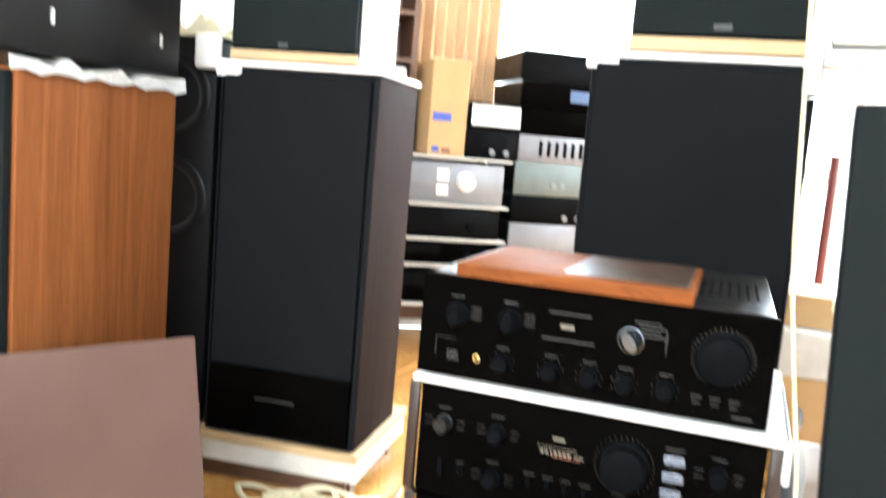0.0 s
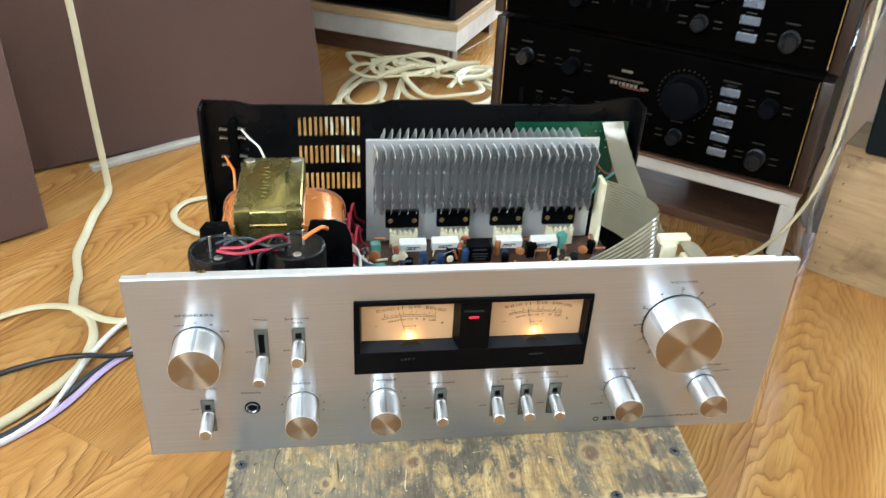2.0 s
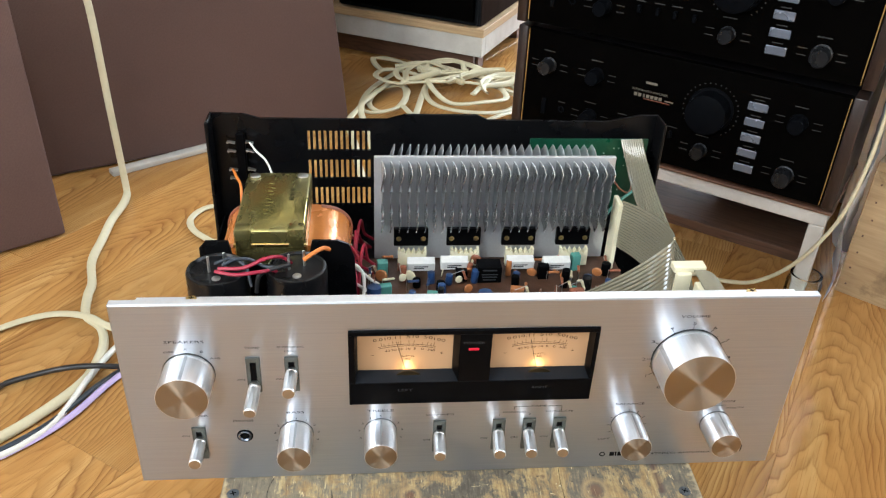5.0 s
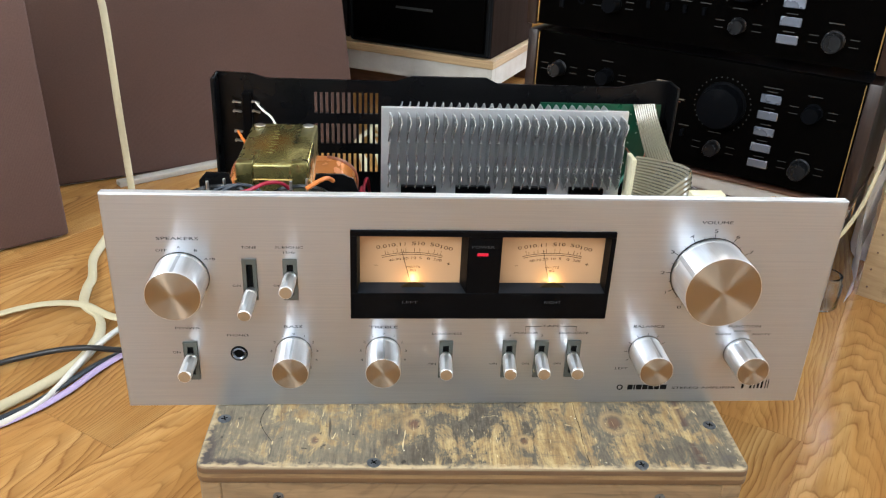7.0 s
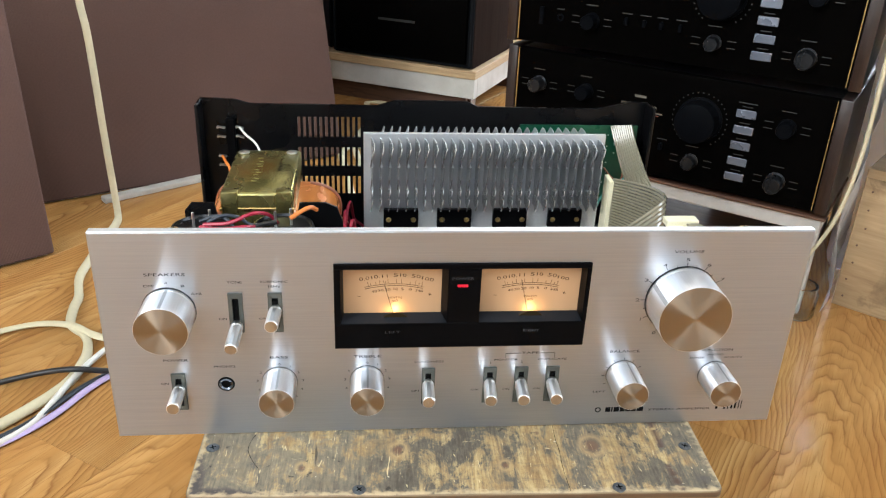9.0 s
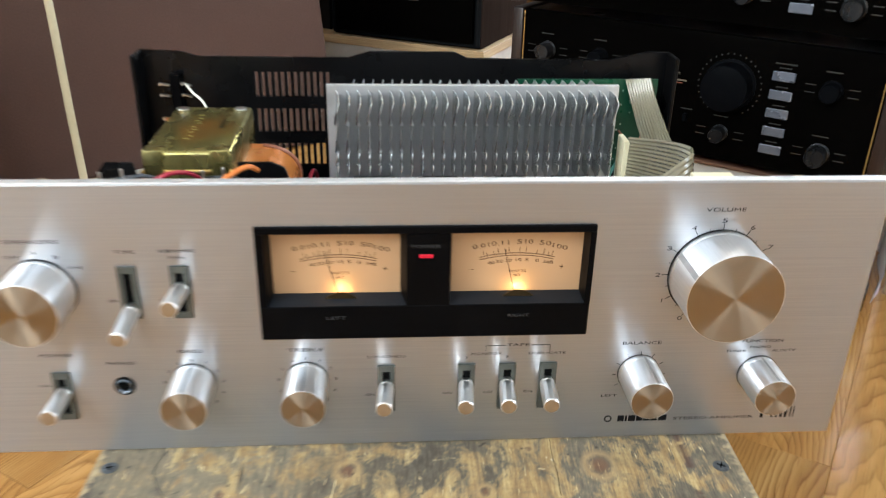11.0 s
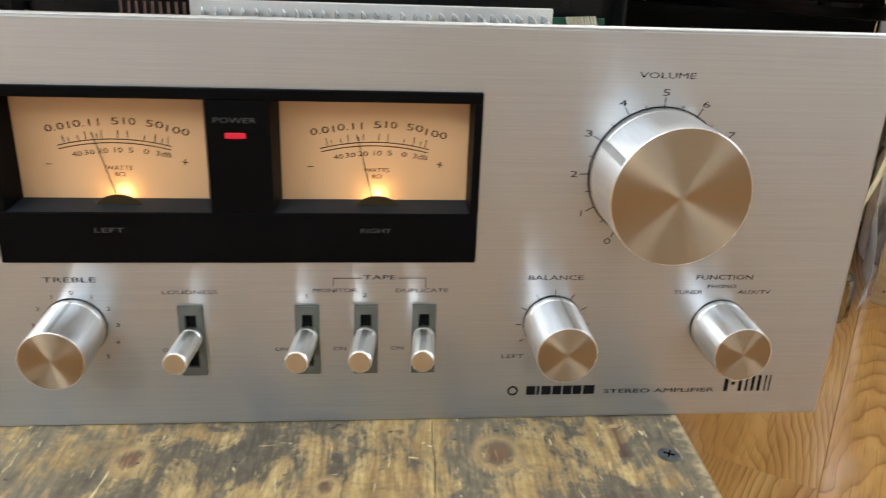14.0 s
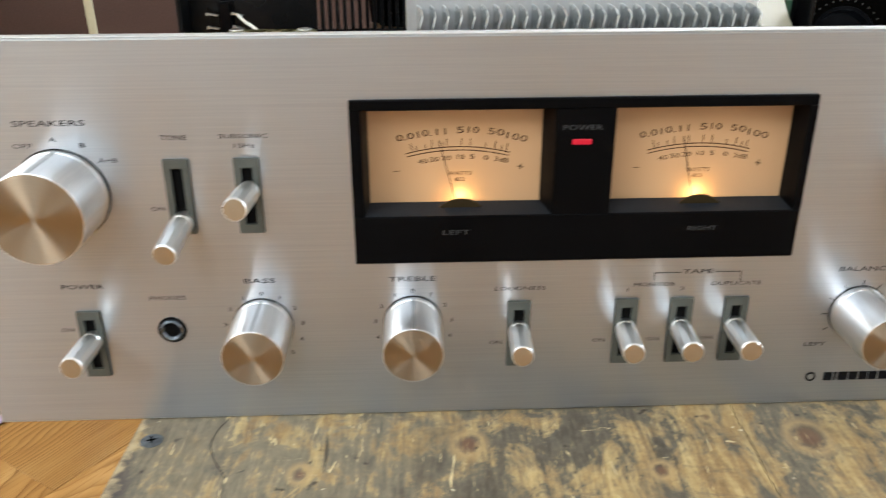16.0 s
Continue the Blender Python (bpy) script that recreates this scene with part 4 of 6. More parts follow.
# power meters
bezel = B()
x0, z0, x1, z1 = WIN
DEEP = 0.0125
WL, WR, WB, WT = (-0.0725, -0.0090), (0.0104, 0.0739), 0.0806, 0.1160
slab(bezel, x0, -0.0016, WT, x1, DEEP, z1, 0.0004)
slab(bezel, x0, -0.0016, z0, x1, DEEP, 0.0796, 0.0004)
for a, b in ((x0, WL[0]), (WL[1], WR[0]), (WR[1], x1)):
    slab(bezel, a, -0.0014, 0.0796, b, DEEP, WT)
meter = part("meter_bezel", bezel, M_BEZEL, amp, "black plastic surround of the two power meters", smooth=0)
for a, b in (WL, WR):
    lip = B()
    vs = [lip.verts.new(p) for p in ((a, -0.0013, 0.0797), (b, -0.0013, 0.0797), (b, 0.0100, WB), (a, 0.0100, WB), (a, 0.0100, 0.0790), (b, 0.0100, 0.0790))]
    for f in ((0, 1, 2, 3), (3, 2, 5, 4), (0, 3, 4), (1, 5, 2), (0, 4, 5, 1)):
        lip.faces.new([vs[i] for i in f])
    bmesh.ops.recalc_face_normals(lip, faces=lip.faces)
    part("sloped_sill", lip, M_LIP, meter, smooth=0)
    for e, inward in ((a, 0.0017 if a > 0 else 0.0015), (b, -0.0002 if a > 0 else -0.0028)):
        cheek = prism(B(), [(e, 0.0), (e + inward, 0.0), (e, 0.0)][:2] + [(e + inward, 0.0395), (e, 0.0395)], 0.0, 0.0102)
        for v in cheek.verts:
            if v.co.y < 0.001:
                v.co.x, v.co.y = e + (inward * 0.05 if abs(v.co.x - e) > 1e-6 else 0.0), -0.0012
        part("sloped_cheek", cheek, M_BEZEL, meter, smooth=0, m=pose(0, 0, 0.0794))
word("POWER", -0.0003, 0.1098, 0.0130, 0.0017, meter, M_PALE, y=-0.0014)
word("LEFT", -0.0415, 0.0737, 0.0092, 0.0016, meter, M_PALE, y=-0.0016)
word("RIGHT", 0.0432, 0.0737, 0.0100, 0.0016, meter, M_PALE, y=-0.0016)
part("power_light", slab(B(), -0.0036, -0.0018, 0.1040, 0.0028, -0.0012, 0.1059, 0.0003), M_LED, meter, "lit red power light")


M_HUB = surf("dark_bronze", (0.035, 0.024, 0.010), spec=0.2, rough=0.5, metal=0.4, scale=60, relief=0.05)


def dial(xc, tilt):
    """A backlit meter scale with its printed marks, needle and hub."""
    d = part("meter_dial", slab(B(), -0.0325, 0.0, -0.0035, 0.0325, 0.001, 0.0400), M_DIAL, amp, "warm backlit meter scale with printed watts", smooth=0, m=pose(xc, 0.0105, WB))
    for text, px, py, w, h in (("0.01", -15.8, 22.6, 7.5, 2.2), ("0.1", -8.5, 23.8, 5.2, 2.2), ("1", -3.5, 24.2, 0.42, 2.2), ("5", 1.5, 24.6, 2.4, 2.2), ("10", 5.8, 24.6, 3.7, 2.2), ("50", 13.3, 23.8, 5.3, 2.2), ("100", 20.1, 21.9, 7.0, 2.2),
                            ("40", -10.9, 14.1, 3.2, 1.6), ("30", -7.1, 14.7, 3.2, 1.6), ("20", -3.1, 15.2, 3.2, 1.6), ("10", 1.6, 15.5, 2.5, 1.6), ("5", 5.4, 15.5, 1.5, 1.6), ("0", 10.0, 15.1, 1.7, 1.6), ("3dB", 15.2, 14.3, 4.7, 1.6),
                            ("WATTS", 1.2, 9.8, 8.1, 1.4), ("8\u03a9", 1.3, 7.7, 3.2, 1.4), ("-", -19.7, 10.8, 2.0, 0.25), ("+", 21.5, 11.8, 2.0, 2.0)):
        word(text, px * 0.00104, py * 0.00104, w * 0.00104, h * 0.00104, d, M_SEPIA, turn=px * 0.62 if py > 11 else 0)
    for R, y in ((0.0710, 0.0), (0.0698, 0.0)):
        arc = B()
        pts = [(0.0007 + r * math.sin(a), 0.0199 - 0.0710 + r * math.cos(a)) for r in (R, R - 0.00034) for a in [radians(-14.6 + 29.2 * k / 24) for k in range(25)]]
        vs = [arc.verts.new((x, -0.00012, z)) for x, z in pts]
        for k in range(24):
            arc.faces.new((vs[k], vs[25 + k], vs[26 + k], vs[k + 1]))
        part("scale_arc", arc, M_SEPIA, d, smooth=0)
    for k, s in enumerate((-12.6, -11.4, -8.9, -7.0, -4.2, -3.0, 1.0, 3.4, 7.6, 10.2, 12.0, 13.4)):
        a = radians(s)
        long = 0.0026 if k in (0, 3, 5, 6, 7, 9, 11) else 0.0015
        bar(0.0007 + (0.0712 + long / 2) * math.sin(a), 0.0199 - 0.071 + (0.0712 + long / 2) * math.cos(a), 0.00024, long, d, M_SEPIA, turn=s, name="tick_mark")
    a = radians(tilt)
    nd = B()
    slab(nd, -0.00013, -0.0012, 0.0, 0.00013, -0.0010, 0.0246)
    part("needle", nd, M_INK, d, m=pose(0.0005, 0, -0.0015, 0, tilt, 0), smooth=0)
    part("hub", revolve(B(), [(0.00005, -0.0056), (0.0100, -0.0056), (0.0102, -0.0053), (0.0102, -0.0050), (0.00005, -0.0050)], "Y", 56), M_HUB, d, "dark half-round needle hub", m=pose(0.0015, 0, -0.0074))


dial(-0.04115, -15)
dial(0.0421, -13.5)
for xc in (-0.03965, 0.0436):
    lamp = bpy.data.lights.new("meter_lamp", "POINT")
    lamp.energy, lamp.color, lamp.shadow_soft_size = P_METER, (1.0, 0.60, 0.22), 0.0015
    tagged(new("meter_lamp", lamp), kind="structure").matrix_basis = pose(xc, 0.0068, DECK + WB + 0.0006)

# chassis
tray = B()
slab(tray, -0.200, 0.0057, 0.004, 0.203, 0.306, 0.0055)
slab(tray, -0.200, 0.0057, 0.0055, -0.1985, 0.306, 0.026)
slab(tray, 0.2015, 0.0057, 0.0055, 0.203, 0.306, 0.026)
slab(tray, -0.1985, 0.0057, 0.0055, 0.2015, 0.0075, 0.058)
part("chassis_tray", tray, M_CHASSIS, amp, smooth=0)
for x in (-0.14, 0.135):
    for y in (0.045, 0.285):
        part("foot", drum(B(), (x, y, -0.001), 0.011, 0.005, "Z", 20), M_RUBBER, amp)
rear = B()
YB, YT = 0.3065, 0.3095
SX, SXE, NS = -0.1195, -0.0600, 12
slab(rear, -0.2035, YB, 0.004, SX, YT, 0.1200)
slab(rear, SXE, YB, 0.004, 0.2065, YT, 0.1200)
rows = ((0.0365, 0.0550), (0.0645, 0.0835), (0.0930, 0.1125))
for lo, hi in ((0.004, rows[0][0]), (rows[0][1], rows[1][0]), (rows[1][1], rows[2][0]), (rows[2][1], 0.1200)):
    slab(rear, SX, YB, lo, SXE, YT, hi)
pitch = (SXE - SX) / NS
for lo, hi in rows:
    for k in range(NS + 1):
        c = SX + k * pitch
        slab(rear, max(SX, c - 0.0012), YB, lo, min(SXE, c + 0.0012), YT, hi)
prism(rear, [(-0.2035, 0.12), (0.2065, 0.12), (0.2065, 0.129), (0.189, 0.129), (0.158, 0.1225), (0.046, 0.1235), (0.036, 0.1283), (-0.030, 0.1283), (-0.046, 0.1235), (-0.160, 0.1240), (-0.174, 0.1280), (-0.2035, 0.129)], YB, YT)
slab(rear, -0.2045, 0.284, 0.004, -0.2015, YB, 0.129, 0.0008)
slab(rear, 0.2045, 0.284, 0.004, 0.2075, YB, 0.129, 0.0008)
part("rear_panel", rear, M_CHASSIS, amp, "black steel rear panel with three rows of vent slots", smooth=0)
part("top_rail", slab(B(), -0.198, 0.0058, 0.1350, 0.200, 0.0125, 0.1368, 0.0004), M_EDGE, amp, "bare aluminium rail behind the panel")
for x in (-0.166, 0.171):
    screw_head("screw", amp, pose(x, 0.0090, 0.1368 + 0.001), 0.0031, M_BRASS)

# heat sink with wavy fins before and behind its plate
sink = part("heat_sink", slab(B(), -0.0585, 0.2365, 0.0225, 0.1475, 0.2400, 0.1225, 0.0004), M_SINK, amp, "silver finned aluminium heat sink", smooth=0, m=pose(0, -0.0045, -0.0005))


def fin_mesh(depth, stages, out, material, hook=1.0):
    """One fin: a bent sheet standing off the plate, pressed into stages that lean the same way, its top end hooked over."""
    bm = B()
    n, rows = 5, []
    for s, (za, zb) in enumerate(stages):
        last = s == len(stages) - 1
        for v in (0.0, 0.35, 0.7, 1.0):
            row = []
            for k in range(n + 1):
                u = k / n
                x = 0.0006 * hook * math.sin(u * math.pi) + (0.0017 * v - 0.0007) * u
                if last and v > 0.6:
                    x += (0.0017 if v > 0.9 else 0.0005) * u * hook
                z = za + (zb - za) * v - (0.0045 / hook * u * u if last and v > 0.6 else 0.0012 * u * (1 - v) if s == 0 else 0.0)
                row.append((x, out * depth * u * (0.90 if v in (0.0, 1.0) else 1.0), z))
            rows.append(row)
    sheets = []
    for side in (-0.0004, 0.0004):
        grid = [[bm.verts.new((x + side, y, z)) for x, y, z in row] for row in rows]
        for a, b in zip(grid, grid[1:]):
            for k in range(n):
                f = (a[k], a[k + 1], b[k + 1], b[k])
                bm.faces.new(f if side > 0 else f[::-1])
        sheets.append(grid)
    p, q = sheets
    for a, b, c, d in zip(p, p[1:], q, q[1:]):
        bm.faces.new((a[n], b[n], d[n], c[n]))
    for i in (0, -1):
        for k in range(n):
            bm.faces.new((p[i][k], p[i][k + 1], q[i][k + 1], q[i][k]))
    bmesh.ops.recalc_face_normals(bm, faces=bm.faces)
    return data_of(bm, material, 40)


front_fin = fin_mesh(0.0185, ((0.0600, 0.0690), (0.0695, 0.0780), (0.0785, 0.0980), (0.0985, 0.1185)), -1, M_FIN)
rear_fin = fin_mesh(0.0400, ((0.0600, 0.0850), (0.0855, 0.1182)), 1, M_SINK, 2.2)
for k in range(27):
    part("fin", front_fin, None, sink, m=pose(-0.0520 + k * 0.00742, 0.2365, 0))
for k in range(26):
    part("fin", rear_fin, None, sink, m=pose(-0.0450 + k * 0.00705, 0.2400, 0))

board = part("circuit_board", slab(B(), -0.072, 0.030, 0.0185, 0.160, 0.2350, 0.0203), M_PCB, amp, "brown circuit board crowded with components", smooth=0)
for x in (-0.0265, 0.0200, 0.0690, 0.1180):
    tr = part("power_transistor", slab(B(), -0.0150, -0.0050, -0.0085, 0.0150, 0.0, 0.0085, 0.0006), M_BEZEL, amp, "black power transistor", m=pose(x, 0.2318, 0.0465))
    for s in (-0.0108, 0.0108):
        part("screw", revolve(B(), [(0.0001, -0.0070), (0.0016, -0.0066), (0.0024, -0.0050)], "Y", 14), M_BRASS, tr, m=pose(s, 0, -0.001))
    sk = B()
    outline = [(-0.0125, -0.0085), (0.0125, -0.0085), (0.0125, 0.0085), (0.0105, 0.0085), (0.0100, 0.0060)]
    for k in range(4):
        outline += [(0.0082 - k * 0.0045, 0.0040), (0.0060 - k * 0.0045, 0.0078)]
    outline += [(-0.0100, 0.0060), (-0.0105, 0.0085), (-0.0125, 0.0085)]
    prism(sk, outline, 0.0, 0.006)
    part("transistor_socket", sk, M_CREAM, amp, m=pose(x + 0.001, 0.2205, 0.0290), smooth=0)
for x, y in ((-0.0185, 0.2080), (0.0105, 0.2095), (0.0685, 0.2095), (0.1005, 0.2080)):
    r = part("cement_resistor", slab(B(), -0.0120, -0.0045, -0.0045, 0.0120, 0.0045, 0.0045, 0.0005), M_WHITE, amp, "white cement resistor", m=pose(x, y, 0.0315, 12, 0, 0))
    bar(0.0, 0.0008, 0.012, 0.0008, r, M_INK, y=-0.0046)
    bar(-0.002, -0.0012, 0.009, 0.0008, r, M_INK, y=-0.0046)
    for s in (-0.009, 0.009):
        part("lead", tube(B(), [(s, 0.001, -0.003), (s * 1.12, -0.005, -0.0045), (s * 1.25, -0.0065, -0.012)], 0.0006, seg=6), M_CREAM, r)
rl = part("relay", slab(B(), -0.0105, -0.0075, 0.0, 0.0105, 0.0075, 0.0158, 0.0006), M_BEZEL, amp, "black relay with white print", m=pose(0.0400, 0.2010, 0.0203))
for z, w in ((0.0130, 0.012), (0.0088, 0.014), (0.0062, 0.013), (0.0034, 0.011)):
    bar(0.0, z, w, 0.0014 if z > 0.012 else 0.0009, rl, M_PALE, y=-0.0076)

rnd = random.Random(5)


def can(x, y, r, h, material, name="capacitor"):
    part(name, drum(B(), (0, 0, 0), r, h, "Z", 14, bev=r * 0.2), material, amp, m=pose(x, y, 0.0203, rnd.uniform(-5, 5), rnd.uniform(-5, 5), 0))


def chip(x, y, w, d, h, material, name="capacitor"):
    part(name, slab(B(), -w / 2, -d / 2, 0, w / 2, d / 2, h, 0.0005), material, amp, m=pose(x, y, 0.0203, rnd.uniform(-6, 6), 0, rnd.uniform(-12, 12)))


def axial(x, y, material, turn):
    bm = B()
    revolve(bm, [(0.0003, -0.0052), (0.0011, -0.0045), (0.0014, -0.0036), (0.0011, -0.0026), (0.0011, 0.0026), (0.0014, 0.0036), (0.0011, 0.0045), (0.0003, 0.0052)], "X", 10)
    r = part("resistor", bm, material, amp, m=pose(x, y, 0.0203 + rnd.uniform(0.0055, 0.012), rnd.uniform(-8, 8), rnd.choice((0, 0, 70)), turn))
    part("lead", drum(B(), (-0.0056, 0, -0.010), 0.0003, 0.011, "Z", 6), M_STEEL, r)


def disc_cap(x, y, r, material):
    part("ceramic_capacitor", revolve(B(), [(0.0001, -0.0014), (r * 0.8, -0.0012), (r, 0.0), (r * 0.8, 0.0012), (0.0001, 0.0014)], "Y", 20), material, amp, m=pose(x, y, 0.0203 + r * 1.35, rnd.uniform(-10, 10), 0, rnd.uniform(-30, 30)))


for x, y, w, d, h, mm in ((-0.0520, 0.2060, 0.009, 0.007, 0.016, M_TEAL), (0.1190, 0.2150, 0.008, 0.007, 0.016, M_TEAL), (-0.050, 0.176, 0.010, 0.006, 0.012, M_TEAL), (0.0160, 0.1990, 0.010, 0.008, 0.010, M_BEZEL), (0.0880, 0.2020, 0.009, 0.007, 0.014, M_BEZEL), (0.06, 0.17, 0.011, 0.006, 0.012, M_ORANGE), (-0.01, 0.165, 0.012, 0.006, 0.011, M_TEAL), (0.11, 0.165, 0.012, 0.007, 0.012, M_BROWN)):
    chip(x, y, w, d, h, mm)
for x, y, r, mm in ((-0.0530, 0.1960, 0.0055, M_ORANGE), (-0.0345, 0.1960, 0.0040, M_CREAM), (0.0310, 0.2200, 0.0055, M_BROWN), (0.0780, 0.2010, 0.0045, M_ORANGE), (0.1360, 0.2000, 0.0045, M_ORANGE), (0.02, 0.178, 0.004, M_ORANGE)):
    disc_cap(x, y, r, mm)
for x, y, r, h, mm in ((-0.0100, 0.1950, 0.0032, 0.011, M_BLUE), (0.0270, 0.1960, 0.0034, 0.013, M_BLUE), (0.0230, 0.2050, 0.0026, 0.013, M_BROWN), (0.0580, 0.2060, 0.0026, 0.015, M_ORANGE), (0.0625, 0.1930, 0.0032, 0.011, M_BLUE), (0.0045, 0.1930, 0.0032, 0.010, M_BLUE), (-0.0230, 0.1900, 0.0036, 0.008, M_BEZEL), (0.1080, 0.1950, 0.0035, 0.010, M_BLUE), (0.1260, 0.1900, 0.0036, 0.009, M_BLUE), (0.1450, 0.2050, 0.004, 0.012, M_BEZEL), (-0.060, 0.160, 0.006, 0.02, M_BLUE), (-0.03, 0.150, 0.005, 0.018, M_BLUE), (0.03, 0.150, 0.006, 0.022, M_BLUE), (0.08, 0.145, 0.006, 0.020, M_BEZEL), (0.13, 0.150, 0.005, 0.016, M_BLUE)):
    can(x, y, r, h, mm)
for k in range(34):
    x, y = rnd.uniform(-0.064, 0.150), rnd.uniform(0.125, 0.205)
    if rnd.random() < 0.4:
        disc_cap(x, y, rnd.uniform(0.0032, 0.0052), rnd.choice((M_ORANGE, M_ORANGE, M_BROWN, M_CREAM, M_TEAL)))
    else:
        can(x, y, rnd.uniform(0.0024, 0.0042), rnd.uniform(0.010, 0.020), rnd.choice((M_BLUE, M_BLUE, M_BEZEL, M_BROWN, M_RUBBER)))
for k in range(80):
    x, y = rnd.uniform(-0.066, 0.155), rnd.uniform(0.09, 0.222)
    axial(x, y, rnd.choice((M_BROWN, M_ORANGE, M_BLUE, M_CREAM, M_BROWN)), rnd.choice((0, 90, 10, 80)))

# mains transformer
tf = part("transformer_shroud", slab(B(), -0.1635, 0.1430, 0.030, -0.1105, 0.2390, 0.1045, 0.0025, 3), M_SHROUD, amp, "yellow-passivated steel transformer shroud")
part("shroud_seam", slab(B(), -0.1642, 0.1420, 0.0900, -0.1098, 0.1436, 0.0930, 0.0006), M_BRASS, tf)
for x in (-0.1565, -0.1175):
    part("shroud_tab", slab(B(), x - 0.0058, 0.1414, 0.0885, x + 0.0058, 0.1520, 0.1057, 0.0010, 2), M_SHROUD, tf)
    part("rivet", drum(B(), (x, 0.231, 0.1045), 0.0045, 0.0012, "Z", 18, bev=0.0004), M_STEEL, tf)
part("part_number", letters("0-14-04", 0.020, 0.0045), M_INK, tf, m=pose(-0.1240, 0.1990, 0.10465, -90, 0, 0) @ pose(0, 0, 0, 0, 90, 0), smooth=0)
for k in range(9):
    part("print_bar", slab(B(), -0.0005, -0.0045, 0.0, 0.0005, 0.0045, 0.00012), M_SHROUD, tf, m=pose(-0.1440 + 0.0016 * (k % 2), 0.168 + 0.0062 * k, 0.1045, 0, 0, (82, 65, 105)[k % 3]))


def winding(sign, x, bulge=0.032):
    """The rounded end of a copper winding, standing out at one side of the shroud."""
    bm = B()
    n = 16
    outline = []
    for k in range(n + 1):
        a = radians(90 - 180 * k / n) if sign > 0 else radians(90 + 180 * k / n)
        u, w = math.cos(a), math.sin(a)
        outline.append((x + bulge * math.copysign(abs(u) ** 0.85, u), 0.0605 + 0.0225 * math.copysign(abs(w) ** 0.85, w)))
    prism(bm, outline, 0.150, 0.228)
    bmesh.ops.bevel(bm, geom=[e for e in bm.edges if abs(e.verts[0].co.y - e.verts[1].co.y) < 1e-6], offset=0.006, segments=2, affect="EDGES")
    w = part("copper_winding", bm, M_COPPER, amp, "varnished copper transformer winding", smooth=50)
    for y in (0.1575, 0.2195):
        part("insulation_band", tube(B(), [(px + 0.0004 * sign, y, pz + 0.0003) for px, pz in outline[1:-1]], 0.0009, 3.0, 6, 2), M_BROWN, w, "brown paper insulation band")
    return w


winding(1, -0.1110, 0.033)
winding(-1, -0.1600, 0.020)
br = B()
prism(br, [(-0.187, 0.006), (-0.072, 0.006), (-0.073, 0.062), (-0.074, 0.086), (-0.078, 0.0975), (-0.086, 0.1010), (-0.105, 0.1010), (-0.109, 0.082), (-0.162, 0.080), (-0.166, 0.1010), (-0.182, 0.1010), (-0.187, 0.095)], 0.1330, 0.1352)
part("capacitor_bracket", br, M_CHASSIS, amp, "black steel bracket", smooth=0)
for x, y in ((-0.1705, 0.1075), (-0.1150, 0.1095)):
    c = part("reservoir_capacitor", revolve(B(), [(0.0218, 0.006), (0.0218, 0.0920), (0.0211, 0.0942), (0.0195, 0.0947), (0.0186, 0.0930), (0.0001, 0.0930)], "Z", 40), M_RUBBER, amp, "black can capacitor", m=pose(x, y, 0))
    for s in (-0.0055, 0.0060):
        part("solder_lug", slab(B(), s - 0.0010, -0.0005, 0.0925, s + 0.0010, 0.0005, 0.1060, 0.0004), M_STEEL, c, m=pose(0, 0, 0, 0, 0, 25))
    part("rubber_plug", drum(B(), (0.001, -0.0110, 0.0925), 0.0032, 0.0012, "Z", 16, bev=0.0004), M_STEEL, c)


def wire(pts, r, material, label, parent=None):
    return part("wire", tube(B(), pts, r, seg=7), material, parent or amp, label)


wire([(-0.168, 0.100, 0.099), (-0.150, 0.096, 0.102), (-0.135, 0.100, 0.107), (-0.125, 0.108, 0.103), (-0.118, 0.118, 0.090)], 0.0013, M_REDWIRE, "red wire")
wire([(-0.170, 0.098, 0.098), (-0.155, 0.092, 0.099), (-0.138, 0.094, 0.100), (-0.130, 0.104, 0.094), (-0.122, 0.112, 0.080)], 0.0013, M_REDWIRE, "red wire")
wire([(-0.119, 0.104, 0.099), (-0.130, 0.100, 0.0985), (-0.140, 0.098, 0.094), (-0.143, 0.098, 0.080)], 0.0016, M_BLACKCAB, "black wire")
wire([(-0.110, 0.110, 0.099), (-0.102, 0.114, 0.103), (-0.096, 0.118, 0.104), (-0.092, 0.122, 0.1005)], 0.0016, M_ORANGEWIRE, "orange wire")
wire([(-0.186, 0.298, 0.0775), (-0.181, 0.285, 0.076), (-0.176, 0.272, 0.074), (-0.175, 0.262, 0.058), (-0.172, 0.25, 0.04)], 0.0013, M_ORANGEWIRE, "orange wire")
wire([(-0.169, 0.298, 0.1045), (-0.162, 0.286, 0.1015), (-0.153, 0.275, 0.098), (-0.147, 0.262, 0.092), (-0.144, 0.252, 0.080)], 0.0010, M_WHITECAB, "white wire")
wire([(-0.166, 0.104, 0.099), (-0.156, 0.106, 0.103), (-0.146, 0.108, 0.101), (-0.136, 0.107, 0.0955), (-0.120, 0.104, 0.098)], 0.0012, M_GREYWIRE, "dark grey wire")
wire([(-0.172, 0.108, 0.098), (-0.160, 0.110, 0.101), (-0.150, 0.104, 0.098), (-0.146, 0.098, 0.085)], 0.0012, M_GREYWIRE, "dark grey wire")
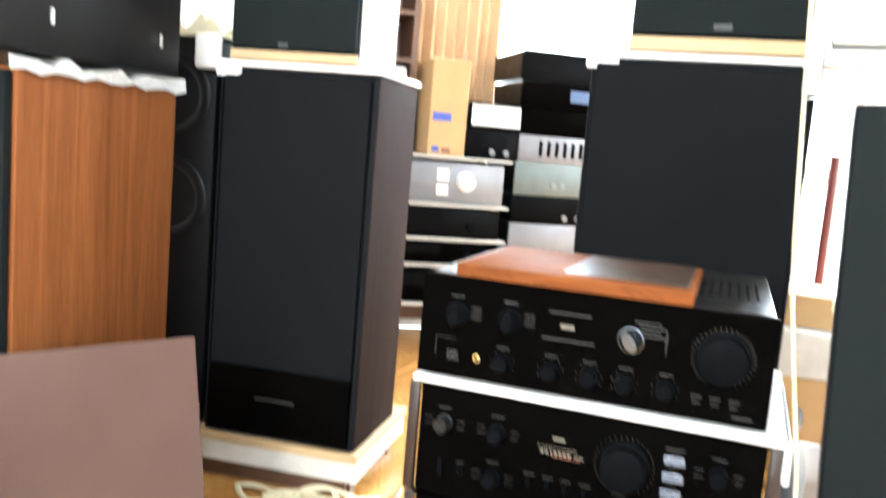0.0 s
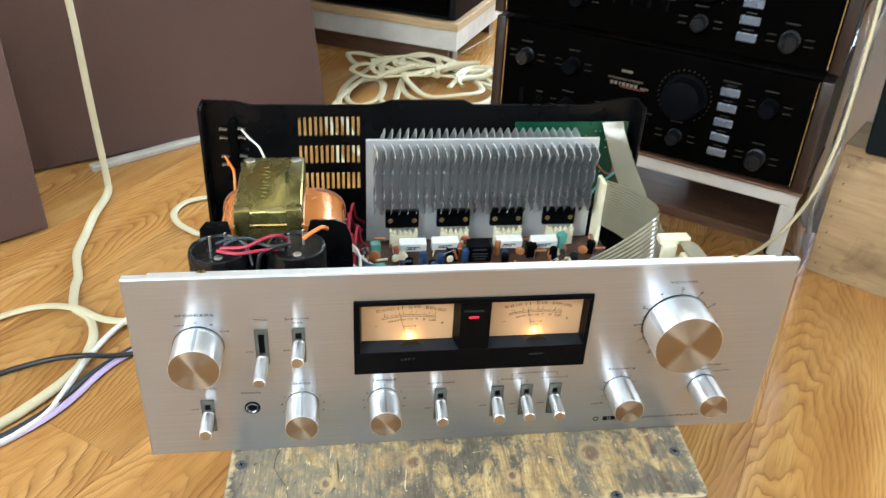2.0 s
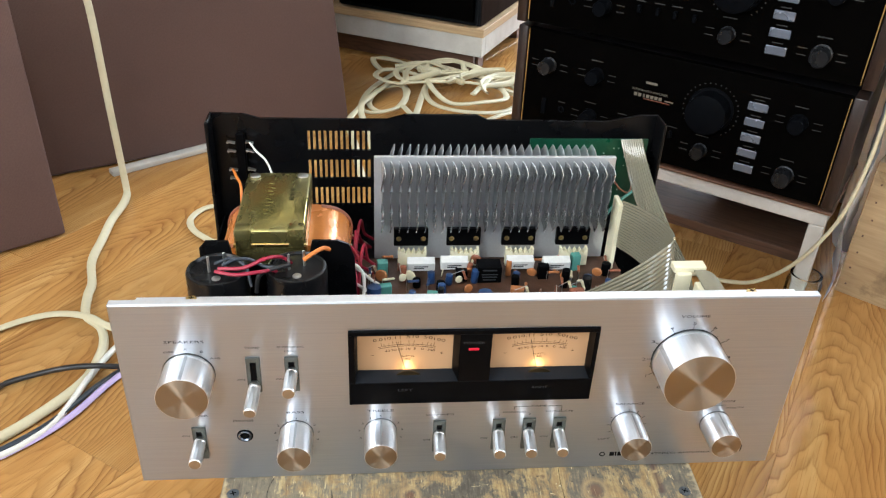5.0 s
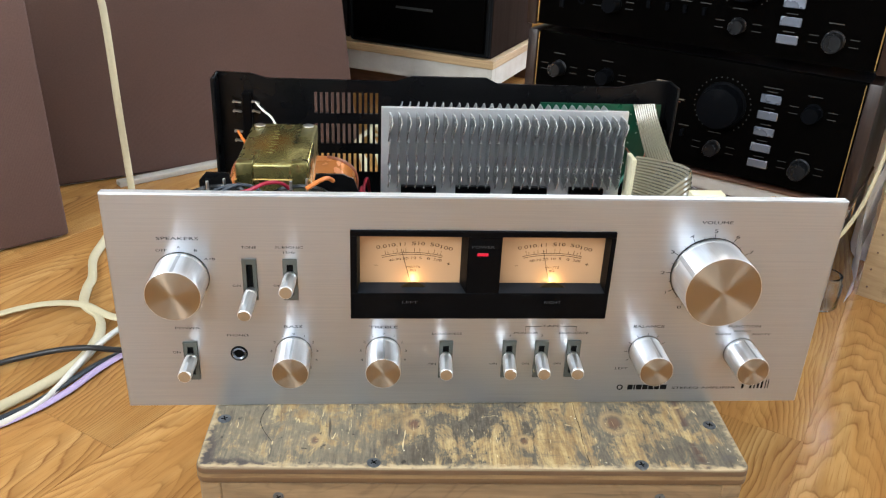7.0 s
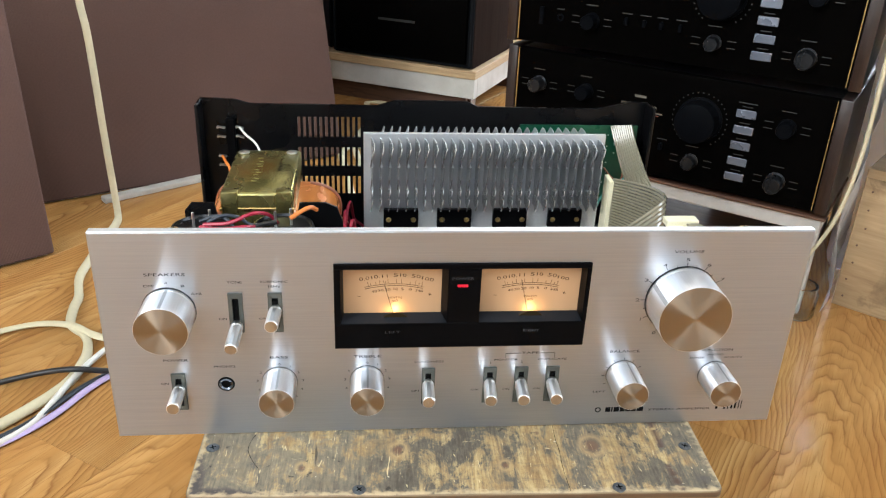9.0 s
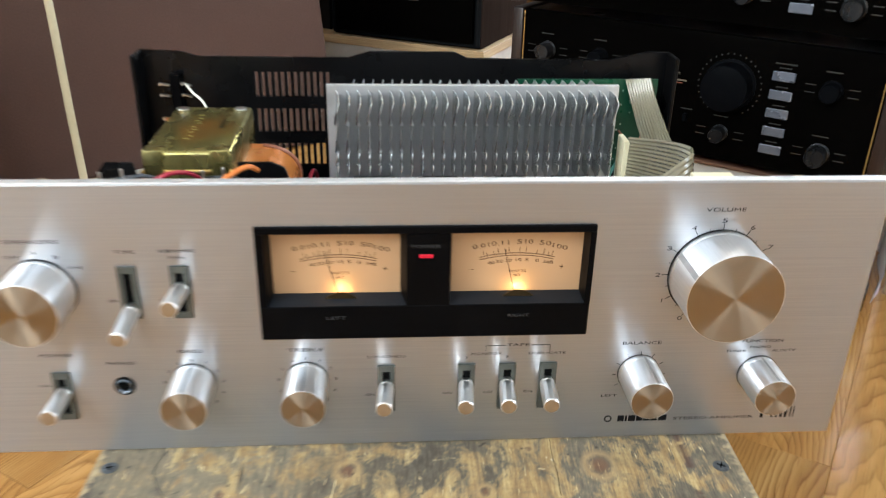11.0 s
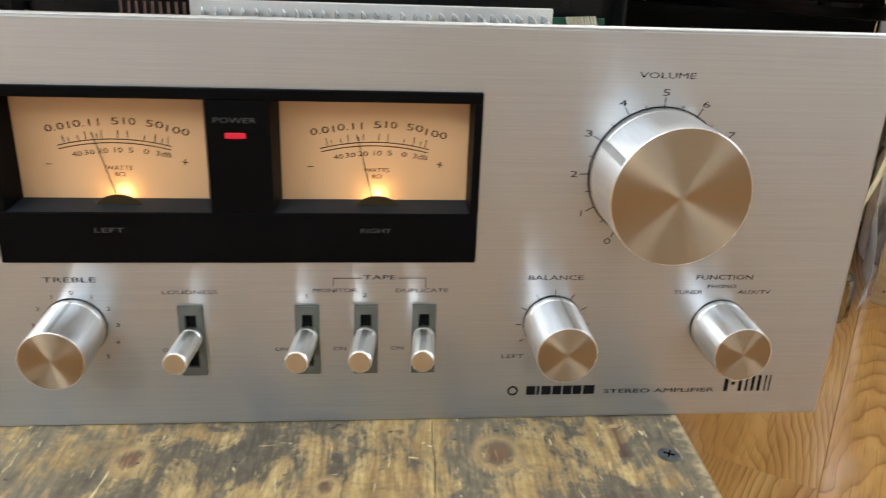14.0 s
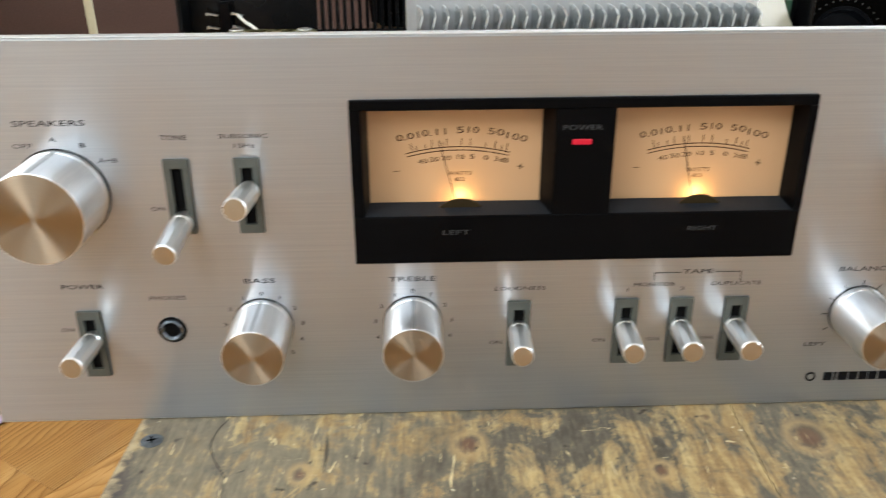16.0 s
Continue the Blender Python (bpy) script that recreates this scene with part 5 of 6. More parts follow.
for k in range(9):
    a = rnd.uniform(0, 1)
    xs = -0.084 + 0.013 * a
    y = 0.115 + 0.1 * rnd.random()
    mm = rnd.choice((M_REDWIRE, M_CREAM, M_ORANGEWIRE, M_WHITECAB, M_REDWIRE, M_BROWN))
    wire([(xs, y, 0.010), (xs + 0.004, y + 0.012, 0.040 + 0.02 * a), (xs + rnd.uniform(-0.008, 0.008), y + 0.030, 0.050 + 0.012 * a), (xs + 0.010, y + 0.046, 0.034), (xs + 0.018, y + 0.055, 0.022)], 0.0013, mm, "thin hook-up wire")
tb = part("terminal_strip", slab(B(), -0.1815, 0.2995, 0.066, -0.1735, 0.3062, 0.112, 0.001), M_BEZEL, amp, "black terminal strip with tinned tags")
for k, z in enumerate((0.0690, 0.0775, 0.0960, 0.1045)):
    for s in (-0.1855, -0.1690):
        tag = slab(B(), -0.0036, 0.2965, -0.0004, 0.0036, 0.3010, 0.0004, 0.0001)
        slab(tag, -0.0036, 0.2955, -0.0009, -0.0018, 0.2970, 0.0009, 0.0002)
        part("solder_tag", tag, M_STEEL, tb, m=pose(s, 0, z, 0, 10 if s < -0.18 else 16, 0))

# rear green board, ribbon cables and their plugs
gb = part("rear_circuit_board", slab(B(), 0.085, 0.2945, 0.034, 0.196, 0.2962, 0.1105), M_GREEN, amp, "green circuit board at the rear panel", smooth=0)
for k in range(26):
    part("solder_joint", drum(B(), (rnd.uniform(0.155, 0.187), 0.2946, rnd.uniform(0.045, 0.108)), 0.0007, 0.0006, "Y", 8), M_STEEL, gb)
wire([(0.168, 0.292, 0.070), (0.175, 0.288, 0.062), (0.184, 0.289, 0.058), (0.187, 0.292, 0.066)], 0.0009, M_BROWN, "thin brown wire")
wire([(0.150, 0.262, 0.020), (0.160, 0.27, 0.045), (0.172, 0.276, 0.056), (0.186, 0.284, 0.062)], 0.0014, M_TEAL, "thin green wire")
part("ribbon_cable", ribbon(B(), [(0.169, 0.2925, 0.111), (0.172, 0.284, 0.098), (0.178, 0.268, 0.074), (0.185, 0.24, 0.052), (0.190, 0.205, 0.040), (0.186, 0.160, 0.030)], [(0.1895, 0.2925, 0.112), (0.1920, 0.285, 0.100), (0.1990, 0.262, 0.076), (0.2070, 0.225, 0.052), (0.210, 0.18, 0.040), (0.204, 0.140, 0.030)], 10), M_RIBBON, amp, "flat grey ribbon cable")
part("ribbon_cable", ribbon(B(), [(0.153, 0.214, 0.090), (0.160, 0.185, 0.098), (0.163, 0.140, 0.110), (0.160, 0.112, 0.115), (0.147, 0.100, 0.111), (0.124, 0.098, 0.094), (0.098, 0.110, 0.068), (0.080, 0.130, 0.046)], [(0.153, 0.210, 0.046), (0.160, 0.180, 0.052), (0.165, 0.135, 0.060), (0.161, 0.098, 0.056), (0.147, 0.082, 0.050), (0.122, 0.078, 0.042), (0.096, 0.094, 0.032), (0.074, 0.118, 0.024)], 18), M_RIBBON, amp, "folded wide grey ribbon cable")
part("ribbon_cable", ribbon(B(), [(0.163, 0.075, 0.110), (0.172, 0.074, 0.110), (0.180, 0.072, 0.103), (0.184, 0.070, 0.085), (0.185, 0.068, 0.055)], [(0.163, 0.050, 0.109), (0.173, 0.048, 0.109), (0.182, 0.046, 0.101), (0.186, 0.044, 0.083), (0.187, 0.043, 0.055)], 9), M_RIBBON, amp, "short grey ribbon cable")
plug = B()
slab(plug, 0.150, 0.071, 0.060, 0.161, 0.075, 0.109, 0.0006)
slab(plug, 0.149, 0.075, 0.1075, 0.172, 0.084, 0.1125, 0.0006)
slab(plug, 0.160, 0.048, 0.098, 0.168, 0.064, 0.108, 0.0006)
part("cable_plug", plug, M_CREAM, amp, "cream plastic plug")
holder = B()
slab(holder, 0.1495, 0.211, 0.022, 0.1535, 0.2290, 0.0875, 0.0006)
part("board_holder", holder, M_CREAM, amp, "cream plastic board holder")
for k in range(4):
    part("selector_rod", slab(B(), 0.120 + k * 0.012, 0.02, 0.030, 0.126 + k * 0.012, 0.065, 0.04), M_STEEL, amp)

# ---- the stack of black amplifiers beside it ----
def small_knob(parent, x, z, r, length, material, y=0.0, turn=0.0, ridged=False):
    prof = [(r * 1.12, y), (r * 1.12, y - 0.0012), (r, y - 0.002), (r * 0.97, y - length + 0.0012), (r * 0.9, y - length), (0.0001, y - length)]
    bm = revolve(B(), prof, "Y", 28)
    if ridged:
        bmesh.ops.scale(bm, vec=(0.55, 1, 1), verts=[v for v in bm.verts if v.co.y < y - 0.006])
    return part("knob", bm, material, parent, m=pose(x, 0, z, 0, turn, 0))


def caption(parent, x, z, w, h=0.0012, material=None, y=-0.0002):
    bar(x, z, w, h, parent, material or M_DIM, y=y)


M_DIM = surf("dim_grey_print", (0.023, 0.0225, 0.021), rough=0.5, relief=0)
M_CREAMINK = surf("cream_print", (0.15, 0.13, 0.10), rough=0.5, relief=0)
M_REDINK = surf("rust_red_print", (0.20, 0.06, 0.03), rough=0.5, relief=0)
MID = (0.31, 0.547)


def rosewood_amp(m, label):
    """A wide black amplifier: lacquered front with gold edge lines, rosewood cheeks, five lit-grey selector keys."""
    t = thing("integrated_amplifier", m, label, "amplifier", "stacked black amplifiers")
    w, h, d = 0.2175, 0.142, 0.36
    front = part("front_panel", slab(B(), -0.2030, 0.0, 0.006, 0.2030, 0.012, h, 0.0012, 2), M_BACKFRONT, t, "gloss black front panel")
    part("cabinet", slab(B(), -0.2035, 0.012, 0.006, 0.2035, d, h - 0.001, 0.001), M_BACKTOP, t)
    for s in (-1, 1):
        part("wooden_cheek", slab(B(), min(s * 0.2035, s * w), -0.001, 0.004, max(s * 0.2035, s * w), d, h + 0.0015, 0.0015, 2), M_ROSEWOOD, t, "dark rosewood side cheek")
        part("gold_line", slab(B(), s * 0.2012 - 0.0006, -0.0006, 0.008, s * 0.2012 + 0.0006, 0.0004, h - 0.001), M_GOLD, front)
        for y in (0.05, 0.31):
            part("foot", drum(B(), (s * 0.16, y, 0.0), 0.02, 0.006, "Z", 20), M_RUBBER, t)
    for x, z, r, ln, mm in ((-0.168, 0.098, 0.0095, 0.018, M_GREYKNOB), (-0.100, 0.099, 0.0095, 0.018, M_KNOB), (-0.102, 0.042, 0.0095, 0.018, M_KNOB), (0.050, 0.036, 0.0085, 0.016, M_GREYKNOB), (0.154, 0.100, 0.0098, 0.018, M_KNOB), (0.154, 0.033, 0.0105, 0.020, M_GREYKNOB)):
        small_knob(t, x, z, r, ln, mm, turn=20)
        caption(front, x - 0.001, z + 0.019, 0.016)
        for s in (-1, 1):
            for k in range(2):
                caption(front, x + s * 0.021, z + 0.004 - 0.008 * k, 0.010, 0.0009)
    small_knob(t, 0.052, 0.090, 0.0252, 0.024, M_KNOB)
    for k in range(27):
        a = radians(-145 + k * 290 / 26)
        part("scale_dot", drum(B(), (0.052 + 0.0335 * math.sin(a), 0.0003, 0.090 + 0.0335 * math.cos(a)), 0.0009, 0.0006, "Y", 8), M_DIM, front)
    for k in range(5):
        z = 0.1075 - 0.0198 * k
        part("selector_key", slab(B(), 0.0945, -0.0022, z - 0.0050, 0.1175, 0.001, z + 0.0050, 0.0007), M_BUTTON, t, "satin blue-grey key")
        caption(front, 0.106, z + 0.0085, 0.012, 0.0010)
    caption(front, 0.106, 0.1205, 0.022, 0.0012)
    for x in (-0.057, -0.034, -0.013, 0.010):
        part("toggle", slab(B(), x - 0.0022, -0.006, 0.043, x + 0.0022, 0.0, 0.052, 0.0006), M_KNOB, t)
        caption(front, x, 0.0565, 0.013)
    part("power_key", slab(B(), -0.172, -0.004, 0.030, -0.166, 0.0, 0.052, 0.0008), M_KNOB, t)
    part("headphone_socket", revolve(B(), [(0.0025, 0.0005), (0.0028, -0.0010), (0.0045, -0.0008), (0.0048, 0.0)], "Y", 20), M_KNOB, t, m=pose(-0.144, 0, 0.041))
    caption(front, -0.144, 0.0515, 0.010)
    word("INTEGRATED AMPLIFIER", -0.026, 0.0945, 0.047, 0.0028, front, M_CREAMINK, y=-0.0001)
    for k, (x, ww) in enumerate(((-0.044, 0.004), (-0.0385, 0.004), (-0.033, 0.002), (-0.028, 0.004), (-0.0225, 0.004), (-0.0170, 0.004), (-0.0115, 0.004))):
        bar(x, 0.0880, ww, 0.0042, front, M_CREAMINK, y=-0.0002)
    bar(0.0, 0.0872, 0.011, 0.0016, front, M_CREAMINK, y=-0.0002)
    bar(-0.016, 0.0842, 0.034, 0.0010, front, M_REDINK, y=-0.0002)
    bar(-0.0255, 0.1055, 0.015, 0.0032, front, M_CREAMINK, y=-0.0002)
    return t


low = rosewood_amp(pose(0.3115, 0.5545, 0.137, 0, 0, -37.5), "wide black amplifier with rosewood cheeks, on a white stand")
up_amp = copy_thing(low, pose(MID[0], MID[1], 0.286, 0, 0, -35))
tagged(up_amp, "wide black amplifier with rosewood cheeks, stacked on its twin")


def plain_amp(m):
    t = thing("integrated_amplifier", m, "black amplifier with many small knobs, on a white foam sheet", "amplifier", "stacked black amplifiers")
    w0, w1, h, d = -0.211, 0.196, 0.128, 0.36
    front = part("front_panel", slab(B(), w0, 0.0, 0.004, w1, 0.010, h, 0.001), M_BACKFRONT, t, "black front panel with white print")
    part("cabinet", slab(B(), w0 + 0.003, 0.010, 0.006, w1 - 0.003, d, h + 0.001, 0.0015), M_BACKTOP, t)
    for k in range(14):
        # raised black strips; the shade of vent openings is only their colour
        part("vent_slot", slab(B(), 0.03 + k * 0.011, 0.10, h + 0.001, 0.034 + k * 0.011, 0.26, h + 0.0016), M_TRIMSHADE, t)
    for s in (-0.17, 0.155):
        for y in (0.04, 0.31):
            part("foot", drum(B(), (s, y, 0.0), 0.02, 0.006, "Z", 20), M_RUBBER, t)
    for x, z, r, ln in ((-0.165, 0.082, 0.0135, 0.016), (-0.099, 0.083, 0.0135, 0.016)):
        small_knob(t, x, z, r, ln, M_KNOB, ridged=True)
        caption(front, x, z + 0.022, 0.017, 0.0016)
        for k in range(3):
            caption(front, x + 0.024, z + 0.010 - 0.006 * k, 0.013, 0.0012)
    small_knob(t, 0.043, 0.082, 0.0135, 0.018, M_FLUTED, turn=-35, ridged=True)
    small_knob(t, 0.143, 0.077, 0.0265, 0.022, M_KNOB)
    for k in range(31):
        a = radians(-150 + 10 * k)
        bar(0.143 + 0.0325 * math.sin(a), 0.077 + 0.0325 * math.cos(a), 0.0008, 0.0036, front, M_DIM, turn=math.degrees(a), name="tick_mark", y=-0.0001)
    for x in (-0.104, -0.045, 0.0, 0.041, 0.086):
        small_knob(t, x, 0.031, 0.0098, 0.014, M_KNOB)
        caption(front, x, 0.049, 0.016, 0.0013)
        for k in range(-3, 4):
            a = radians(k * 38)
            part("scale_dot", drum(B(), (x + 0.0150 * math.sin(a), 0.0003, 0.031 + 0.0150 * math.cos(a)), 0.0008, 0.0006, "Y", 6), M_DIM, front)
    part("power_key", slab(B(), -0.173, -0.003, 0.025, -0.159, 0.0, 0.037, 0.0008), M_GREYKNOB, t)
    bar(-0.176, 0.052, 0.026, 0.0006, front, M_DIM, y=-0.0001)
    bar(-0.189, 0.040, 0.0006, 0.024, front, M_DIM, y=-0.0001)
    part("headphone_socket", revolve(B(), [(0.0025, 0.0005), (0.0028, -0.0012), (0.0048, -0.0009), (0.0050, 0.0)], "Y", 20), M_BRASS, t, m=pose(-0.136, 0, 0.031))
    for z, w in ((0.1015, 0.050), (0.0700, 0.062)):
        bar(-0.028, z, w, 0.0016, front, M_DIM, y=-0.0001)
    bar(-0.030, 0.0860, 0.016, 0.0045, front, M_CREAMINK, y=-0.0002)
    for k in range(4):
        bar(0.060 + 0.006 * (k % 2), 0.104 - 0.005 * k, 0.030, 0.0014, front, M_DIM, y=-0.0001)
    bar(0.082, 0.085, 0.0010, 0.026, front, M_DIM, y=-0.0001)
    for k in range(3):
        bar(0.120 + 0.020 * k, 0.031, 0.012, 0.0014, front, M_DIM, y=-0.0001)
        bar(0.120 + 0.020 * k, 0.024, 0.009, 0.0012, front, M_DIM, y=-0.0001)
    bar(0.170, 0.014, 0.022, 0.0016, front, M_DIM, y=-0.0001)
    return t


foam = B()
slab(foam, -0.214, -0.003, 0.0015, 0.222, 0.345, 0.0085, 0.002, 2)
slab(foam, 0.2165, -0.010, -0.036, 0.2235, 0.28, 0.0085, 0.002)
solo("foam_sheet", foam, M_FOAM, "thin white foam sheet between two amplifiers", "foam sheet", pose(MID[0], MID[1], 0.4295, 0, 0, -35))
plain_amp(pose(MID[0] + 0.003, MID[1] + 0.004, 0.4385, 0, 0, -34))
bd = thing("wooden_board", pose(MID[0], MID[1], 0.5685, 0, 0, -34), "orange varnished wooden board lying on the black amplifier", "board")
part("board", slab(B(), -0.168, -0.002, 0.0, 0.106, 0.245, 0.0155, 0.0015, 2), M_BOARD, bd)
part("lid_sheet", slab(B(), -0.045, 0.022, 0.0157, 0.098, 0.236, 0.0172, 0.0008), M_SHEET, bd, "glossy dark sheet inlaid in the board")


def stand():
    t = thing("equipment_stand", pose(0.3115, 0.5545, 0.0, 0, 0, -37.5), "low white painted stand with a dark wooden top", "stand")
    part("top_board", slab(B(), -0.215, 0.002, 0.1330, 0.2185, 0.37, 0.1365, 0.0008), M_DARKWOOD, t, "thin dark wooden top")
    # dark slab added low under the stand, from partway back to the rear
    part("bottom_board", slab(B(), -0.190, 0.110, 0.0005, 0.194, 0.338, 0.016, 0.001), M_DARKWOOD, t, "dark brown slab added low under the stand")
    for y in (0.008, 0.34):
        part("rail", slab(B(), -0.210, y, 0.1135, 0.2145, y + 0.018, 0.1330, 0.0015), M_PAINTED, t)
    for x in (-0.210, 0.196):
        part("side_rail", slab(B(), x, 0.026, 0.1135, x + 0.0185, 0.34, 0.1330, 0.0015), M_PAINTED, t)
        for y in (0.008, 0.34):
            part("leg", slab(B(), x, y, 0.0, x + 0.0185, y + 0.018, 0.1135, 0.0015), M_PAINTED, t)
    return t


stand()

# ---- loudspeakers, crate and grilles ----
def cabinet_speaker(name, m, w, d, h, label, side, cloth_m, border=0.012, badge=True, plinth=0.0):
    """A cabinet whose front-right bottom corner is the origin: front runs to -x, depth to +y."""
    t = thing(name, m, label, "loudspeaker", "floor loudspeakers")
    part("cabinet", slab(B(), -w, 0.004, 0, 0, d, h, 0.002, 2), side, t)
    part("baffle_edge", slab(B(), -w + 0.002, -0.004, 0.002, -0.002, 0.004, h - 0.002, 0.002), cloth_m, t)
    foot = 0.135 if badge else 0.0
    part("grille", slab(B(), -w + border, -0.016, plinth + border + foot, -border, -0.004, h - border, 0.004, 3), cloth_m, t, "dark cloth grille")
    if badge:
        p = part("foot_panel", slab(B(), -w + border, -0.0145, plinth + border, -border, -0.004, plinth + border + foot - 0.0015, 0.002, 2), M_BACKFRONT, t, "gloss black foot panel with a maker's plate")
        bar(-w * 0.52, plinth + 0.085, 0.085, 0.005, p, M_DIM, y=-0.0147)
        for x in (-w + 0.004, -0.008):
            part("frame_bead", slab(B(), x, -0.012, 0.006, x + 0.004, -0.004, h - 0.006, 0.0012), cloth_m, t)
    return t


def foam_pad(m, w, d, label, sag=0.0):
    bm = B()
    slab(bm, -w, 0.0, 0.0, 0.0, d, 0.012, 0.003, 2)
    slab(bm, -w - 0.003, -0.008, -0.020 - sag, -w * 0.86, 0.004, 0.011, 0.003, 2)
    return solo("foam_sheet", bm, M_FOAM, label, "foam sheet", m)


LS = pose(0.166, 1.255, 0.104, 0, 0, -28.3)
cabinet_speaker("loudspeaker", LS, 0.325, 0.26, 0.738, "tall floor loudspeaker with charcoal cloth front and brown vinyl sides", M_WALNUT, M_GRILLE)
base = thing("platform", pose(0.166, 1.255, 0, 0, 0, -28.3), "low plywood platform with white painted edges under a loudspeaker", "platform")
part("top_board", slab(B(), -0.40, -0.012, 0.086, 0.012, 0.34, 0.103, 0.001), M_PLYEDGE, base)
part("front_rail", slab(B(), -0.395, -0.008, 0.044, 0.009, 0.012, 0.086, 0.001), M_PAINTED, base)
part("side_rail", slab(B(), -0.011, 0.012, 0.044, 0.009, 0.33, 0.086, 0.001), M_PAINTED, base)
part("side_rail", slab(B(), -0.395, 0.012, 0.044, -0.375, 0.33, 0.086, 0.001), M_PAINTED, base)
# dark board added in the gap to stand for the shade under the platform
part("plinth_board", slab(B(), -0.370, 0.022, 0.0, -0.020, 0.034, 0.044), M_DARKWOOD, base)
for x in (-0.37, -0.045):
    for y in (0.04, 0.29):
        part("leg", slab(B(), x, y, 0.0, x + 0.03, y + 0.03, 0.086), M_DARKWOOD, base)
foam_pad(LS @ pose(0.006, -0.008, 0.739), 0.335, 0.275, "white foam sheet on top of a loudspeaker")
upper = cabinet_speaker("loudspeaker", LS @ pose(-0.042, -0.004, 0.752), 0.262, 0.22, 0.50, "loudspeaker with dark cloth front on a wood-edged white cabinet", M_PAINTED, M_GRILLE2, 0.004, False, 0.018)
part("wood_trim", slab(B(), -0.262, -0.012, 0.0, 0.0, -0.0045, 0.019, 0.002), M_PLYEDGE, upper, "pale plywood trim")
bar(-0.150, 0.030, 0.020, 0.009, upper, M_PALE, y=-0.0165, name="badge")

RB = pose(0.817, 0.872, 0.0, 0, 0, -33)
cabinet_speaker("loudspeaker", RB @ pose(0, 0, 0.30), 0.368, 0.30, 0.598, "large black loudspeaker with dark blue-grey cloth front", M_BLACKBOX, M_GRILLE, 0.010, False)
rs = thing("speaker_stand", RB, "dark wooden stand under a large loudspeaker", "stand")
for x in (-0.36, -0.04):
    for y in (0.01, 0.25):
        part("leg", slab(B(), x, y, 0.0, x + 0.035, y + 0.035, 0.28, 0.002), M_DARKWOOD, rs)
part("top_board", slab(B(), -0.368, 0.0, 0.28, 0.0, 0.30, 0.30, 0.002), M_DARKWOOD, rs)
foam_pad(RB @ pose(0.004, -0.004, 0.899), 0.378, 0.30, "white foam sheet on top of a loudspeaker")
upper = cabinet_speaker("loudspeaker", RB @ pose(-0.006, 0.0, 0.912), 0.300, 0.24, 0.46, "loudspeaker with dark cloth front and wooden edge", M_BLACKBOX, M_GRILLE2, 0.004, False, 0.024)
part("wood_trim", slab(B(), -0.300, -0.012, 0.0, 0.0, -0.0045, 0.025, 0.002), M_PLYEDGE, upper, "pale plywood trim")
bar(-0.150, 0.042, 0.030, 0.010, upper, M_PALE, y=-0.0165, name="badge")

crate = thing("wooden_crate", pose(0.549, 0.462, 0, 0, 0, -45), "light plywood crate standing on the floor", "crate")
part("front_board", slab(B(), 0.0, 0.0, 0.0, 0.42, 0.014, 0.176, 0.001), M_CRATE, crate)
part("side_board", slab(B(), -0.0005, 0.014, 0.0, 0.014, 0.30, 0.176, 0.001), M_PLYEDGE, crate)
part("side_board", slab(B(), 0.406, 0.014, 0.0, 0.42, 0.30, 0.176, 0.001), M_PLYEDGE, crate)
part("top_board", slab(B(), 0.0, 0.0, 0.176, 0.42, 0.31, 0.188, 0.001), M_CRATE, crate)
for k in range(7):
    part("nail", drum(B(), (0.012 + rnd.uniform(-0.003, 0.004), -0.0006, 0.016 + k * 0.024), 0.0013, 0.001, "Y", 8), M_DARKWOOD, crate)

rsp = thing("loudspeaker", pose(0.552, 0.428, 0.189, 0, 0, -40) @ pose(0, 0, 0, 0, -2.4, 0), "large loudspeaker with dark green-grey cloth, on the plywood crate", "loudspeaker", "floor loudspeakers")
part("cabinet", slab(B(), 0.0, 0.012, 0, 0.36, 0.30, 0.612, 0.003, 2), M_BLACKBOX, rsp)
part("grille", slab(B(), 0.001, -0.006, 0.002, 0.359, 0.012, 0.610, 0.005, 3), M_GRILLE2, rsp, "dark green-grey cloth grille")
for z, r in ((0.19, 0.115), (0.45, 0.062)):
    part("driver_ring", revolve(B(), [(r - 0.014, -0.0055), (r - 0.008, -0.0068), (r - 0.002, -0.0074), (r + 0.004, -0.0068), (r + 0.010, -0.0055)], "Y", 56), M_GRILLE2, rsp, "ring of a driver pressing through the cloth", m=pose(0.185, 0, z))
white_cab = thing("white_cabinet", pose(0.531, 0.446, 0.805, 0, 0, -40), "white painted cabinet with a grey metal edge, on the loudspeaker", "cabinet")
part("body", slab(B(), -0.030, 0.0, 0.055, 0.34, 0.28, 0.42, 0.006, 2), M_PAINTED, white_cab)
part("edge_strip", slab(B(), -0.034, -0.010, 0.028, 0.345, 0.01, 0.05, 0.005, 2), M_STEEL, white_cab, "grey metal edge strip")
part("edge_strip", slab(B(), -0.010, -0.004, 0.0, 0.345, 0.01, 0.022, 0.004, 2), M_PAINTED, white_cab)
part("upright", slab(B(), -0.052, -0.004, 0.0, -0.032, 0.03, 0.42, 0.004), M_STEEL, white_cab)
part("lock", drum(B(), (0.045, -0.004, 0.085), 0.010, 0.006, "Y", 16), M_STEEL, white_cab)

solo("equipment_case", slab(B(), 0.0, 0.0, 0.0, 0.22, 0.25, 0.12, 0.004, 2), M_BLACKBOX, "black equipment case on the floor", "case", pose(0.652, 0.275, 0, 0, 0, -20))


